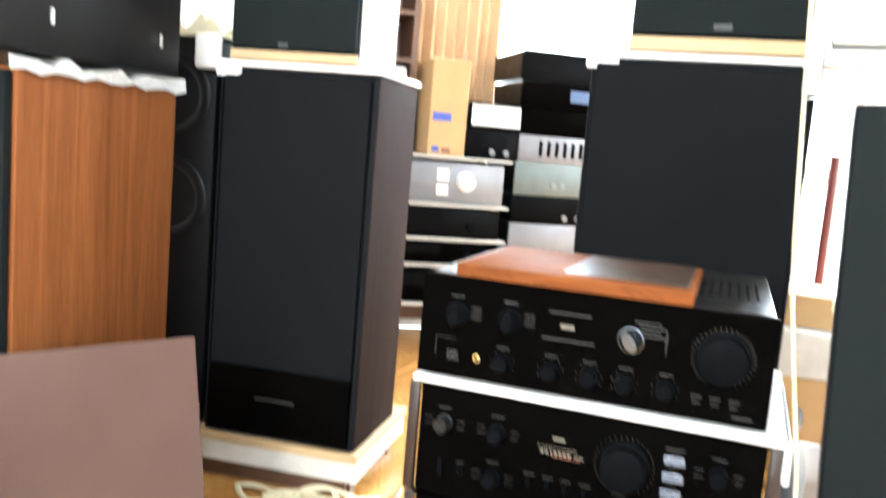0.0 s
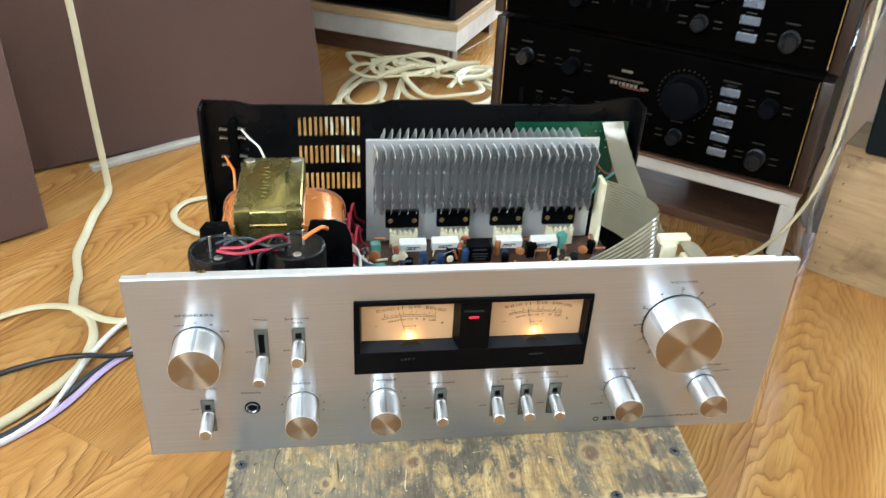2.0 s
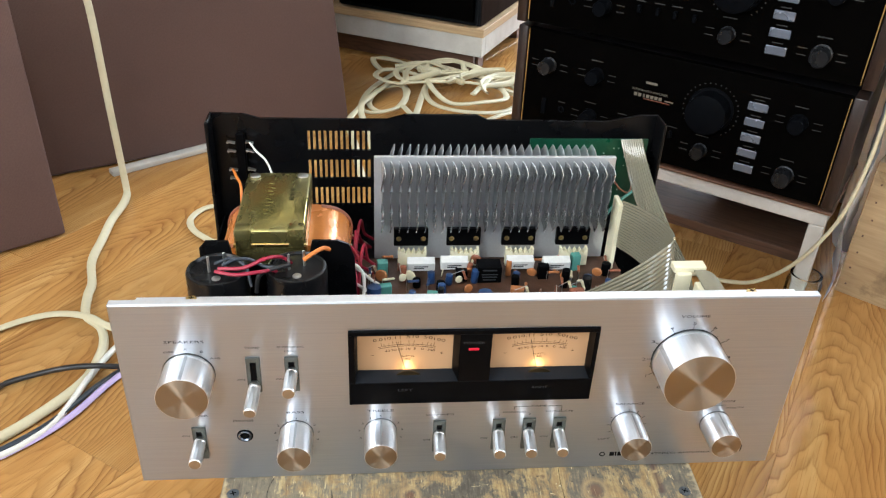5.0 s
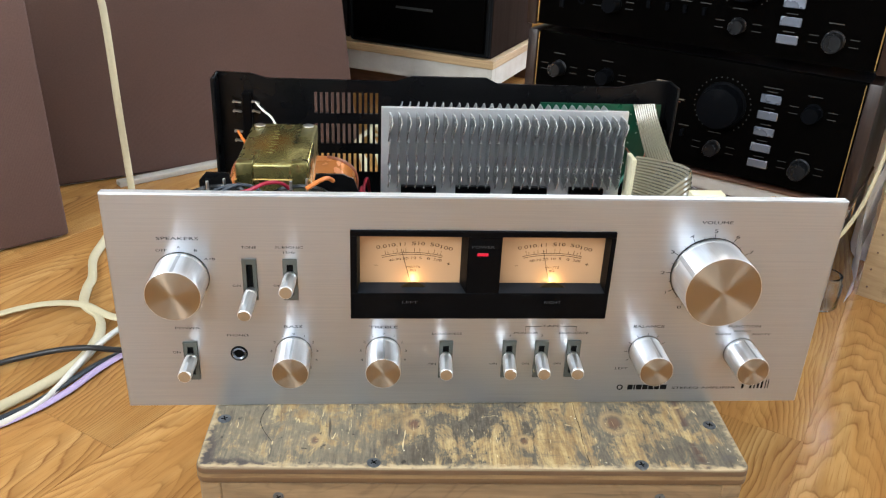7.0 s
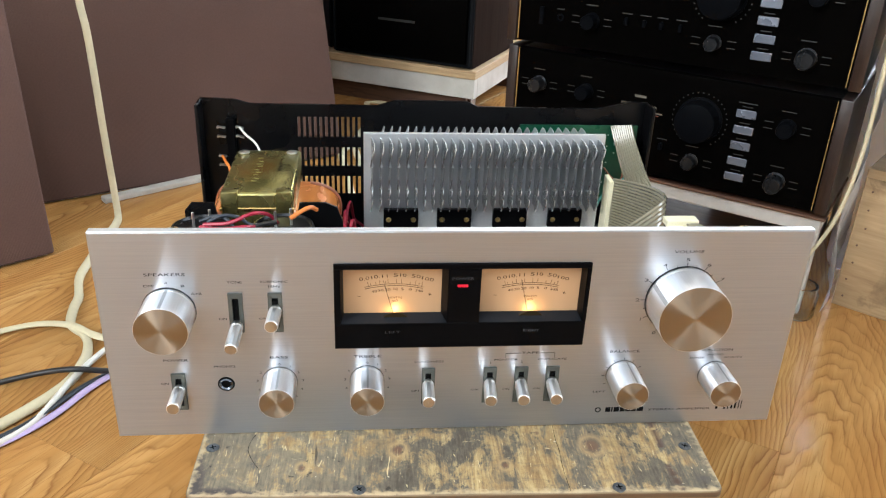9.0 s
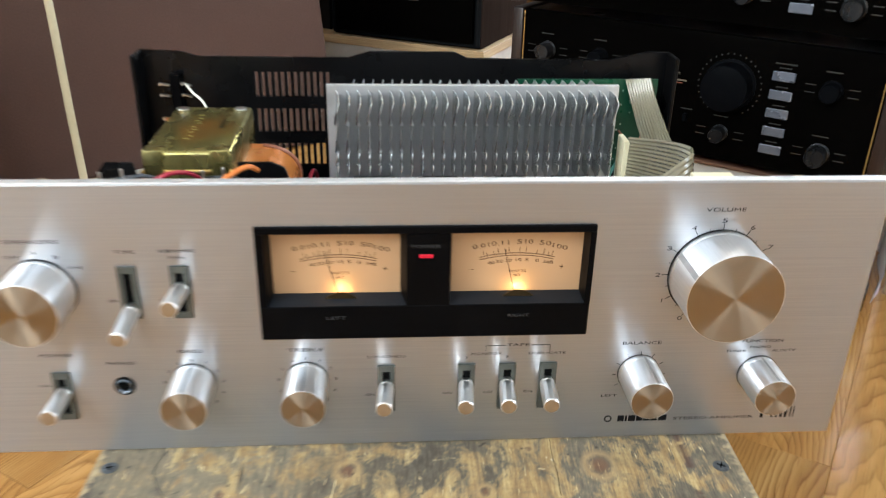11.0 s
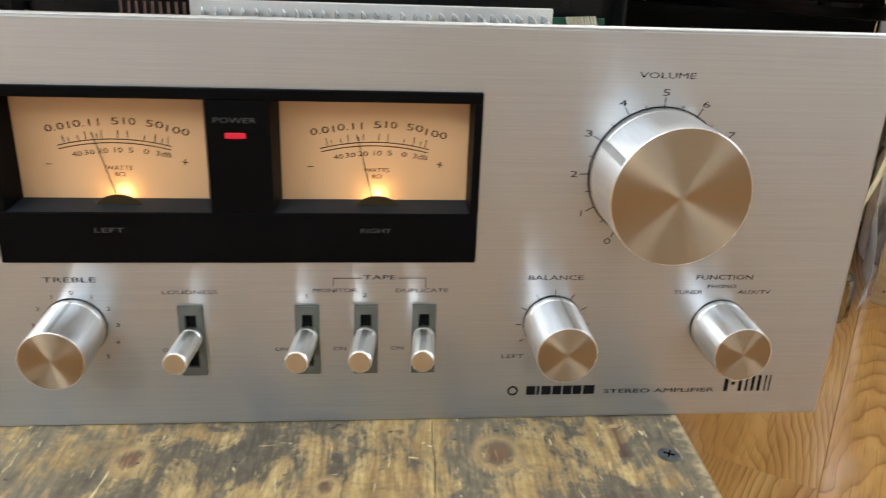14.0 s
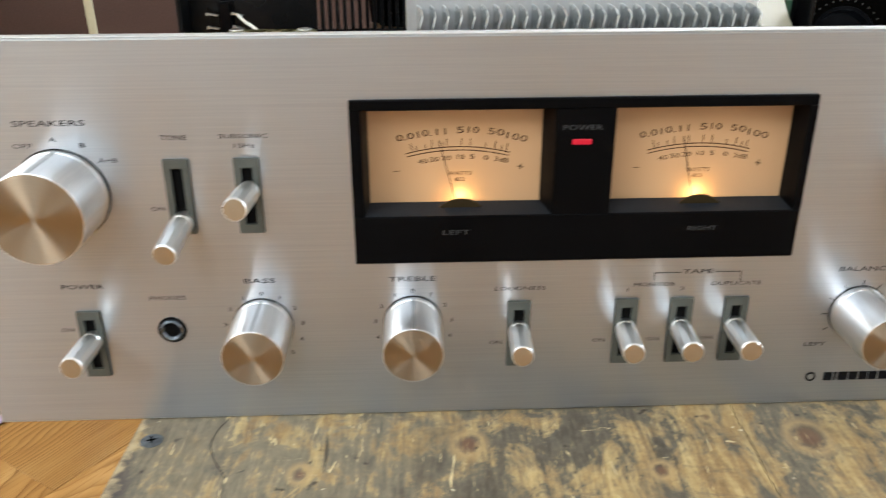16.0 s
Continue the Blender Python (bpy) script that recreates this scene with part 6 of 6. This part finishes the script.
def grille_panel(m, w, h, label):
    """A loose grille: brown cloth over a frame whose raw bottom rail shows pale."""
    t = thing("speaker_grille", m, label, "speaker grille", "loose brown grilles")
    part("cloth", slab(B(), -w, 0.0, 0.004, 0.0, 0.018, h, 0.004, 3), M_BROWNCLOTH, t, "brown woven cloth")
    part("frame", slab(B(), -w + 0.006, 0.010, 0.0, -0.006, 0.034, h - 0.008, 0.001), M_PAINTED, t, "pale wooden frame")
    return t


grille_panel(pose(-0.097, 1.015, 0.0, 0, 0, 27) @ pose(0, 0, 0, -14, 0, 0), 0.52, 0.385, "large loose speaker grille of brown cloth, leaning back")
solo("batten", slab(B(), 0.10, -0.012, 0.0, 0.30, 0.006, 0.009, 0.002, 2), M_PAINTED, "pale painted batten on the floor before a leaning grille", "batten", pose(-0.545, 0.742, 0.0, 0, 0, 35.5))
grille_panel(pose(-0.474, 0.613, 0.0, 0, 0, 36) @ pose(0, 0, 0, -3, 0, 0), 0.50, 0.52, "large loose speaker grille of brown cloth, standing on the floor")

tk = thing("loudspeaker", pose(-0.395, 1.0, 0.0, 0, 0, 57), "loudspeaker with an orange-brown teak cabinet and dark cloth front", "loudspeaker", "floor loudspeakers")
part("cabinet", slab(B(), 0.0, 0.0, 0.16, 0.36, 0.34, 0.782, 0.002, 2), M_TEAK, tk, "orange-brown teak veneer cabinet")
part("grille", slab(B(), -0.020, 0.006, 0.165, 0.0, 0.334, 0.777, 0.004), M_GRILLE2, tk)
part("stand", slab(B(), 0.01, 0.01, 0.0, 0.35, 0.33, 0.16), M_DARKWOOD, tk)
wrap = B()
prev = None
for k in range(15):
    u = -0.02 + 0.40 * k / 14
    z = 0.786 + 0.006 * math.sin(k * 1.9) + 0.004 * math.cos(k * 3.1)
    row = [wrap.verts.new((u, -0.006, 0.775 + 0.004 * math.sin(k * 2.3))), wrap.verts.new((u, -0.004, z + 0.006)), wrap.verts.new((u, 0.16, z + 0.010)), wrap.verts.new((u, 0.34, z + 0.004))]
    if prev:
        for a in range(3):
            wrap.faces.new((prev[a], row[a], row[a + 1], prev[a + 1]))
    prev = row
solo("plastic_wrap", wrap, M_PLASTIC, "crumpled milky plastic sheet on the teak loudspeaker", "plastic sheet", pose(-0.395, 1.0, 0.002, 0, 0, 57))
bx2 = thing("loudspeaker", pose(-0.395, 1.0, 0.806, 0, 0, 57), "black loudspeaker lying on the teak loudspeaker", "loudspeaker", "floor loudspeakers")
part("cabinet", slab(B(), -0.03, 0.004, 0.0, 0.37, 0.33, 0.33, 0.004, 2), M_BLACKBOX, bx2)
for x in (0.06, 0.31):
    part("clip", slab(B(), x, -0.001, 0.045, x + 0.006, 0.004, 0.068, 0.001), M_STEEL, bx2)
nk = thing("loudspeaker", pose(-0.128, 1.452, 0.0, 0, 0, -28), "slim black loudspeaker with bare round drivers", "loudspeaker", "floor loudspeakers")
part("cabinet", slab(B(), -0.22, 0.0, 0.03, 0.0, 0.26, 0.90, 0.006, 2), M_BLACKBOX, nk)
part("plinth", slab(B(), -0.23, -0.01, 0.0, 0.01, 0.27, 0.03, 0.004), M_BLACKBOX, nk)
for z, r in ((0.78, 0.085), (0.57, 0.085)):
    dr = part("driver_cone", revolve(B(), [(r, 0.0), (r + 0.006, -0.004), (r, -0.007), (r - 0.012, -0.006), (r - 0.02, -0.001), (0.03, 0.028), (0.028, 0.012), (0.0001, 0.002)], "Y", 40), M_CONE, nk, "black driver cone", m=pose(-0.105, 0, z))
part("bead", slab(B(), -0.004, -0.004, 0.03, 0.002, 0.0, 0.90, 0.0015), M_KNOB, nk)
cl = B()
rows = []
for j in range(9):
    v = j / 8
    row = []
    for k in range(19):
        u = k / 18
        edge = min(u, 1 - u, v, 1 - v)
        puff = min(1.0, edge * 7)
        z = 0.9005 + puff * (0.028 + 0.014 * math.sin(17 * u + 5 * v) + 0.010 * math.sin(31 * u - 9 * v + 1.0) + 0.008 * math.sin(23 * v + 4 * u))
        row.append(cl.verts.new((-0.235 + 0.243 * u + 0.004 * math.sin(19 * v), -0.015 + 0.165 * v + 0.005 * math.sin(21 * u), z)))
    rows.append(row)
for a, b in zip(rows, rows[1:]):
    for k in range(18):
        cl.faces.new((a[k], a[k + 1], b[k + 1], b[k]))
rim = rows[0] + [r[-1] for r in rows[1:]] + rows[-1][-2::-1] + [r[0] for r in rows[-2:0:-1]]
cl.faces.new(rim[::-1])
solo("cloth", cl, M_CABLE, "crumpled cream cloth on the slim black loudspeaker", "cloth", pose(-0.128, 1.452, 0.0, 0, 0, -28))
solo("foam_wedge", slab(B(), -0.042, -0.03, 0.835, 0.012, -0.008, 0.905, 0.008, 2), M_FOAM, "small white foam block", "foam", pose(-0.128, 1.452, 0.0, 0, 0, -28))

# ---- cables ----
def cable(name, pts, r, material, label, flat=1.0, lobes=False, step=6, seg=8):
    return solo(name, tube(B(), pts, r, flat, seg, step, lobes), material, label, "cable", smooth=60)


HEAP = (
    ((-0.062, 1.345), (-0.030, 1.330), (0.005, 1.310), (-0.012, 1.262), (-0.044, 1.270), (-0.058, 1.330), (-0.015, 1.318), (0.034, 1.292), (0.102, 1.256), (0.150, 1.222), (0.205, 1.205), (0.249, 1.188)),
    ((0.120, 1.245), (0.065, 1.275), (0.022, 1.290), (-0.023, 1.231), (-0.068, 1.131), (-0.083, 1.058), (-0.060, 1.022), (-0.017, 1.055), (0.006, 1.128), (-0.011, 1.168), (-0.049, 1.140), (-0.069, 1.075), (-0.053, 1.036), (-0.024, 1.041), (0.0, 1.09), (0.0, 1.158), (-0.025, 1.179)),
    ((0.095, 1.270), (0.066, 1.240), (0.040, 1.139), (0.016, 1.012), (-0.005, 0.902), (-0.019, 0.845)),
    ((0.034, 1.250), (0.103, 1.224), (0.176, 1.168), (0.217, 1.086), (0.184, 1.032), (0.116, 1.017), (0.055, 1.056), (0.040, 1.132), (0.069, 1.203), (0.135, 1.215), (0.201, 1.178), (0.236, 1.105)),
    ((-0.006, 1.052), (0.014, 0.995), (0.059, 0.955), (0.115, 0.960), (0.171, 0.999), (0.220, 1.042)),
    ((-0.026, 1.170), (-0.072, 1.075), (-0.084, 1.023), (-0.078, 0.964), (-0.067, 0.888), (-0.062, 0.831), (-0.053, 0.803), (-0.037, 0.803), (-0.024, 0.832)),
    ((-0.083, 1.042), (-0.104, 0.960), (-0.098, 0.906), (-0.092, 0.855), (-0.088, 0.80), (-0.078, 0.74)),
    ((0.004, 1.270), (0.039, 1.216), (0.053, 1.113), (0.083, 1.045), (0.141, 1.043), (0.192, 1.079), (0.172, 1.149), (0.112, 1.230), (0.043, 1.260), (-0.014, 1.255)),
    ((0.240, 1.150), (0.180, 1.205), (0.110, 1.180), (0.060, 1.160), (0.020, 1.190), (-0.030, 1.215), (-0.055, 1.180), (-0.020, 1.135), (0.040, 1.150), (0.120, 1.140), (0.190, 1.120), (0.235, 1.070)),
)
COILS = []
for k, (cx, cy, rx, ry) in enumerate(((0.075, 1.215, 0.085, 0.055), (0.020, 1.180, 0.070, 0.075), (0.130, 1.175, 0.080, 0.050), (0.165, 1.125, 0.060, 0.060))):
    COILS.append([(cx + rx * (0.6 + 0.4 * math.sin(1.3 * i + k)) * math.cos(1.05 * i + k), cy + ry * (0.65 + 0.35 * math.cos(0.9 * i)) * math.sin(1.05 * i + 1.7 * k)) for i in range(13)])
for k, run in enumerate(list(HEAP) + COILS):
    pts = [(x + 0.008, y, 0.0065 + 0.0022 * k + 0.006 * abs(math.sin(1.7 * i + k)) * (0 < i < len(run) - 1)) for i, (x, y) in enumerate(run)]
    cable("flex_cable", pts, 0.0024, M_CABLE, "cream twin flex heaped in loose loops on the floor", 2.5, True, 7, 10)
cable("power_cable", [(0.14, 1.20, 0.02), (0.19, 1.19, 0.012), (0.24, 1.22, 0.008), (0.28, 1.30, 0.006)], 0.004, M_BLACKCAB, "black power cable at the platform's foot")
cable("flex_cable", [(-0.465, 0.770, 1.05), (-0.447, 0.755, 0.55), (-0.4375, 0.749, 0.33), (-0.4315, 0.746, 0.265), (-0.428, 0.742, 0.135), (-0.4245, 0.739, 0.035), (-0.4225, 0.734, 0.008), (-0.4195, 0.720, 0.005), (-0.4180, 0.690, 0.006), (-0.4200, 0.640, 0.010), (-0.4215, 0.594, 0.006), (-0.4210, 0.541, 0.005), (-0.4070, 0.490, 0.005), (-0.4040, 0.461, 0.006), (-0.3930, 0.416, 0.009), (-0.3720, 0.396, 0.006), (-0.3620, 0.372, 0.006), (-0.3585, 0.344, 0.007), (-0.3640, 0.303, 0.007), (-0.3930, 0.256, 0.006), (-0.4300, 0.216, 0.005), (-0.50, 0.160, 0.005), (-0.60, 0.10, 0.005)], 0.0035, M_CABLE, "cream twin flex hanging down and running over the floor", 1.6, True, 8, 10)
cable("flex_cable", [(-0.66, 0.270, 0.006), (-0.56, 0.340, 0.006), (-0.489, 0.395, 0.006), (-0.458, 0.416, 0.006), (-0.427, 0.424, 0.007), (-0.390, 0.411, 0.012), (-0.365, 0.398, 0.008), (-0.341, 0.391, 0.006), (-0.28, 0.385, 0.006), (-0.16, 0.375, 0.006)], 0.0023, M_CABLE, "cream twin flex lying on the floor", 2.2, True, 7, 10)
cable("power_cable", [(-0.60, 0.085, 0.004), (-0.50, 0.145, 0.004), (-0.423, 0.194, 0.004), (-0.395, 0.217, 0.004), (-0.374, 0.250, 0.005), (-0.356, 0.314, 0.011), (-0.337, 0.379, 0.006), (-0.30, 0.43, 0.005), (-0.22, 0.46, 0.005)], 0.0034, M_WHITECAB, "white round cable on the floor")
cable("power_cable", [(-0.60, 0.235, 0.004), (-0.50, 0.268, 0.004), (-0.455, 0.293, 0.005), (-0.439, 0.306, 0.006), (-0.393, 0.317, 0.012), (-0.356, 0.314, 0.018), (-0.318, 0.325, 0.008), (-0.24, 0.345, 0.005)], 0.0030, M_BLACKCAB, "black cable crossing the floor")
cable("power_cable", [(-0.47, 0.165, 0.003), (-0.42, 0.196, 0.003), (-0.384, 0.228, 0.003), (-0.361, 0.259, 0.003), (-0.340, 0.302, 0.003), (-0.319, 0.330, 0.003), (-0.26, 0.39, 0.003)], 0.0022, surf("lilac_sheath", (0.55, 0.44, 0.70), rough=0.4, relief=0.05), "thin lilac cable on the floor", 2.0)
cable("power_cable", [(-0.47, 0.172, 0.006), (-0.42, 0.203, 0.006), (-0.385, 0.236, 0.006), (-0.366, 0.266, 0.006), (-0.348, 0.300, 0.005), (-0.325, 0.332, 0.003), (-0.27, 0.39, 0.003)], 0.0020, M_GREYWIRE, "thin dark grey cable on the floor", 1.6)
cable("flex_cable", [(-0.19, 0.725, 0.004), (-0.235, 0.709, 0.004), (-0.271, 0.696, 0.004), (-0.301, 0.683, 0.004), (-0.315, 0.653, 0.004), (-0.307, 0.623, 0.004), (-0.285, 0.598, 0.004), (-0.265, 0.586, 0.004), (-0.19, 0.565, 0.004)], 0.0026, M_CABLE, "loop of cream flex on the floor", 1.9, True, 7, 10)
cable("flex_cable", [(0.448, 0.444, 1.10), (0.457, 0.436, 0.879), (0.463, 0.431, 0.746), (0.471, 0.425, 0.608), (0.484, 0.413, 0.480), (0.493, 0.406, 0.40), (0.496, 0.403, 0.30), (0.496, 0.404, 0.21), (0.487, 0.411, 0.132), (0.463, 0.431, 0.062), (0.434, 0.455, 0.020), (0.405, 0.475, 0.007), (0.35, 0.50, 0.005), (0.28, 0.47, 0.005)], 0.0024, M_CABLE, "cream flex hanging beside the stack of amplifiers", 1.6, True, 8, 10)

# ---- right-hand clutter ----
jar = thing("glass_jar", pose(0.487, 0.436, 0.0), "small clear glass jar standing on the floor", "jar")
part("body", revolve(B(), [(0.0001, 0.002), (0.018, 0.002), (0.019, 0.006), (0.019, 0.034), (0.017, 0.040), (0.0165, 0.043), (0.0195, 0.043), (0.0195, 0.037), (0.0215, 0.033), (0.0215, 0.003), (0.019, 0.0), (0.0001, 0.0)], "Z", 36), M_GLASS, jar).visible_shadow = False
film = B()
rows = []
for i in range(13):
    z = 0.015 + 0.42 * i / 12
    rows.append([film.verts.new((0.006 * math.sin(i * 1.3 + j), 0.028 * j + 0.004 * math.sin(i * 0.8 + 2 * j), z)) for j in range(7)])
for a, b in zip(rows, rows[1:]):
    for j in range(6):
        film.faces.new((a[j], a[j + 1], b[j + 1], b[j]))
solo("plastic_bag", film, M_BAG, "milky plastic bag hanging beside the stack of amplifiers", "plastic bag", pose(0.505, 0.415, 0.0, 0, 0, -35), smooth=60)


def carton(m, w, d, h, material, label, tape=True):
    t = thing("carton", m, label, "box", "boxes at the back")
    part("body", slab(B(), 0, 0, 0, w, d, h, 0.003), material, t)
    if tape:
        part("tape_strip", slab(B(), w * 0.42, -0.0006, h * 0.6, w * 0.58, d + 0.0006, h + 0.0006), M_CREAM, t)
    return t


carton(pose(1.02, 1.18, 0.0, 0, 0, -30), 0.40, 0.3, 0.30, M_CARD, "brown cardboard carton on the floor")
carton(pose(1.00, 1.19, 0.301, 0, 0, -30), 0.34, 0.26, 0.10, M_PAINTED, "white carton lying on a brown carton", False)
carton(pose(1.04, 1.22, 0.402, 0, 0, -34), 0.30, 0.22, 0.07, M_CARD, "small brown carton on a white one")
solo("red_pole", drum(B(), (1.375, 1.48, 0.0), 0.011, 0.78, "Z", 16), M_REDPAINT, "upright dark red pole", "pole")
carton(pose(0.50, 0.75, 0.0, 0, 0, -36), 0.16, 0.20, 0.10, M_PAINTED, "low white carton on the floor", False)
solo("plastic_sheet", slab(B(), 0.0, 0.0, 0.0, 0.11, 0.20, 0.34, 0.02, 3), M_BAG, "crumpled white plastic bag standing on the floor", "plastic bag", pose(0.585, 0.56, 0.0, 0, 0, -40))

# ---- the shelves at the back ----
def fascia(name, x0, z0, x1, z1, material, label, y=2.40, d=0.32, extra=None, category="hi-fi unit"):
    t = thing(name, pose((x0 + x1) / 2, y, z0), label, category, "hi-fi units on the back shelves")
    w, h = (x1 - x0) / 2, z1 - z0
    part("case", slab(B(), -w, 0.012, 0.004, w, d, h - 0.003, 0.003), M_BACKTOP, t)
    part("fascia", slab(B(), -w, 0.0, 0.0, w, 0.0125, h, 0.003, 2), material, t)
    if extra:
        extra(t, w, h)
    return t


def knobs_row(t, w, h):
    for k in range(4):
        small_knob(t, -w * 0.6 + k * w * 0.16, h * 0.35, 0.009, 0.012, M_SILVER)
    small_knob(t, w * 0.55, h * 0.5, 0.022, 0.016, M_SILVER)


def slots(t, w, h):
    for k in range(9):
        part("slider", slab(B(), -w * 0.62 + k * 0.030, -0.002, h * 0.22, -w * 0.62 + k * 0.030 + 0.013, 0.001, h * 0.8, 0.001), M_BEZEL, t)


def display(t, w, h):
    part("display", slab(B(), -w * 0.45, -0.001, h * 0.45, w * 0.5, 0.001, h * 0.8), M_BEZEL, t)
    for k in range(2):
        small_knob(t, -w * 0.05 + 0.05 * k, h * 0.25, 0.010, 0.010, M_SILVER)


def slit(t, w, h):
    part("tray", slab(B(), w * 0.2, -0.001, h * 0.42, w * 0.95, 0.001, h * 0.56), M_BEZEL, t)
    for k in range(2):
        part("key", slab(B(), -w * 0.35 + 0.035 * k, -0.003, h * 0.25, -w * 0.35 + 0.035 * k + 0.018, 0.001, h * 0.4, 0.001), M_SILVER, t)


def white_strip(t, w, h):
    part("label_strip", slab(B(), -w * 0.9, -0.0008, h * 0.15, w * 0.92, 0.001, h * 0.9), M_WHITE, t)


def blue_light(t, w, h):
    part("display", slab(B(), -w * 0.15, -0.001, h * 0.3, w * 0.5, 0.001, h * 0.75), M_BLUE, t, "blue display")


def big_knob(t, w, h):
    small_knob(t, w * 0.48, h * 0.55, 0.030, 0.02, M_WHITE)
    for k in range(2):
        part("key", slab(B(), w * 0.08, -0.002, h * (0.2 + 0.35 * k), w * 0.24, 0.001, h * (0.45 + 0.38 * k), 0.001), M_WHITE, t)


def dark_window(t, w, h):
    part("window", slab(B(), -w * 0.9, -0.001, h * 0.5, w * 0.2, 0.001, h * 0.9), M_TRIMSHADE, t)
    small_knob(t, w * 0.6, h * 0.4, 0.014, 0.012, M_KNOB)


def shelf_unit(x0, x1, heights, label):
    t = thing("shelf_unit", pose(0, 2.38, 0), label, "shelf")
    for z in heights:
        part("shelf_board", slab(B(), x0, 0.0, z - 0.008, x1, 0.40, z, 0.001), M_PAINTED, t)
    part("back_board", slab(B(), x0, 0.401, 0.05, x1, 0.409, heights[-1] - 0.009), M_DARKWOOD, t)
    for x in (x0 - 0.02, x1):
        part("upright", slab(B(), x, 0.38, 0.0, x + 0.02, 0.41, heights[-1], 0.001), M_DARKWOOD, t)
    return t


shelf_unit(0.30, 0.835, (0.19, 0.325, 0.415, 0.532, 0.692), "narrow wooden shelves holding hi-fi units")
fascia("amplifier", 0.30, 0.192, 0.815, 0.305, M_BACKFRONT, "black hi-fi unit on a low shelf", extra=dark_window)
fascia("amplifier", 0.30, 0.327, 0.812, 0.400, M_BACKFRONT, "flat black hi-fi unit on a shelf", extra=dark_window)
fascia("amplifier", 0.30, 0.417, 0.812, 0.517, M_BEZEL, "black receiver on a shelf", extra=dark_window)
fascia("amplifier", 0.30, 0.534, 0.815, 0.672, M_SILVER, "silver amplifier with a large white knob", extra=big_knob)
fascia("cassette_deck", 0.672, 0.692, 0.862, 0.790, M_BEZEL, "black cassette deck on a shelf", extra=display)
fascia("cassette_deck", 0.672, 0.791, 0.862, 0.882, M_BEZEL, "black deck with a white strip", extra=white_strip)
shelf_unit(0.845, 1.32, (0.34,), "low wooden shelf holding a stack of hi-fi units")
fascia("amplifier", 0.850, 0.341, 1.27, 0.481, M_SILVER, "silver-grey amplifier at the bottom of a stack", extra=knobs_row)
fascia("cassette_deck", 0.850, 0.482, 1.27, 0.580, M_BEZEL, "black tape deck in a stack", extra=display)
fascia("tuner", 0.852, 0.581, 1.27, 0.697, M_SAGE, "sage-grey hi-fi unit with a slot", extra=slit)
fascia("equaliser", 0.852, 0.698, 1.27, 0.788, M_SILVER, "silver equaliser with black slots", extra=slots)
fascia("amplifier", 0.852, 0.789, 1.27, 0.882, M_BACKFRONT, "black hi-fi unit in a stack")
fascia("amplifier", 0.852, 0.883, 1.27, 0.972, M_BACKFRONT, "black hi-fi unit with a blue display", extra=blue_light)
fascia("amplifier", 0.845, 0.973, 1.27, 1.073, M_BEZEL, "black hi-fi unit with rounded corners on top of a stack")
cb = carton(pose(0.535, 2.40, 0.693), 0.130, 0.25, 0.32, M_CARD, "upright brown cardboard box with blue print", False)
part("print_bar", slab(B(), 0.012, -0.0008, 0.115, 0.075, 0.0, 0.142), M_BLUEINK, cb)
part("print_bar", slab(B(), 0.015, -0.0008, 0.012, 0.040, 0.0, 0.030), M_BLUEINK, cb)
part("print_bar", slab(B(), 0.050, -0.0008, 0.010, 0.080, 0.0, 0.026), M_REDINK, cb)
ct = B()
prev = None
for k in range(41):
    x = 0.52 + 0.34 * k / 40
    y = 2.74 + 0.02 * math.sin(k * 1.25) + 0.008 * math.sin(k * 0.4)
    row = [ct.verts.new((x, y, z)) for z in (0.70, 1.4, 2.3)]
    if prev:
        for a in range(2):
            ct.faces.new((prev[a], row[a], row[a + 1], prev[a + 1]))
    prev = row
solo("curtain", ct, M_CURTAIN, "beige curtain gathered beside the window", "curtain", smooth=60)
dk = thing("bookcase", pose(0.32, 2.55, 0.70), "dark wooden bookcase beside the curtain", "bookcase")
part("side_board", slab(B(), -0.01, 0.0, 0.0, 0.01, 0.25, 0.9), M_DARKWOOD, dk)
part("side_board", slab(B(), 0.17, 0.0, 0.0, 0.19, 0.25, 0.9), M_DARKWOOD, dk)
part("back_board", slab(B(), 0.01, 0.235, 0.0, 0.17, 0.25, 0.9), M_DARKWOOD, dk)
for z in (0.0, 0.21, 0.30, 0.46):
    part("shelf_board", slab(B(), 0.01, 0.0, z, 0.17, 0.235, z + 0.015), M_DARKWOOD, dk)
solo("white_box", slab(B(), 0.35, 2.56, 0.926, 0.48, 2.70, 0.985, 0.004), M_WHITE, "small white box on the bookcase", "box")

# ---- floor strips ----
def strip_mesh(length, width):
    bm = slab(B(), 0, 0, -0.005, length, width, 0.0)
    top = [e for e in bm.edges if all(v.co.z > -0.001 for v in e.verts)]
    bmesh.ops.bevel(bm, geom=top, offset=0.0003, segments=1, affect="EDGES")
    return data_of(bm, M_LAMINATE, 0)


STRIP_L, STRIP_W, ANG = 0.92, 0.132, 55.5
strip = strip_mesh(STRIP_L - 0.0003, STRIP_W - 0.0003)
turn = pose(0.0, 0.6, 0, 0, 0, ANG) @ pose(0, 0.0044, 0)
for i in range(-13, 14):
    for j in range(-4, 4):
        q = pose(j * STRIP_L + (i * 0.37) % STRIP_L + 0.405, i * STRIP_W, 0)
        c = turn @ q @ Vector((STRIP_L / 2, STRIP_W / 2, 0))
        if X0 + 0.5 < c.x < 1.5 and -0.9 < c.y < 2.2:
            part("floor_strip", strip, None, floor, m=turn @ q)
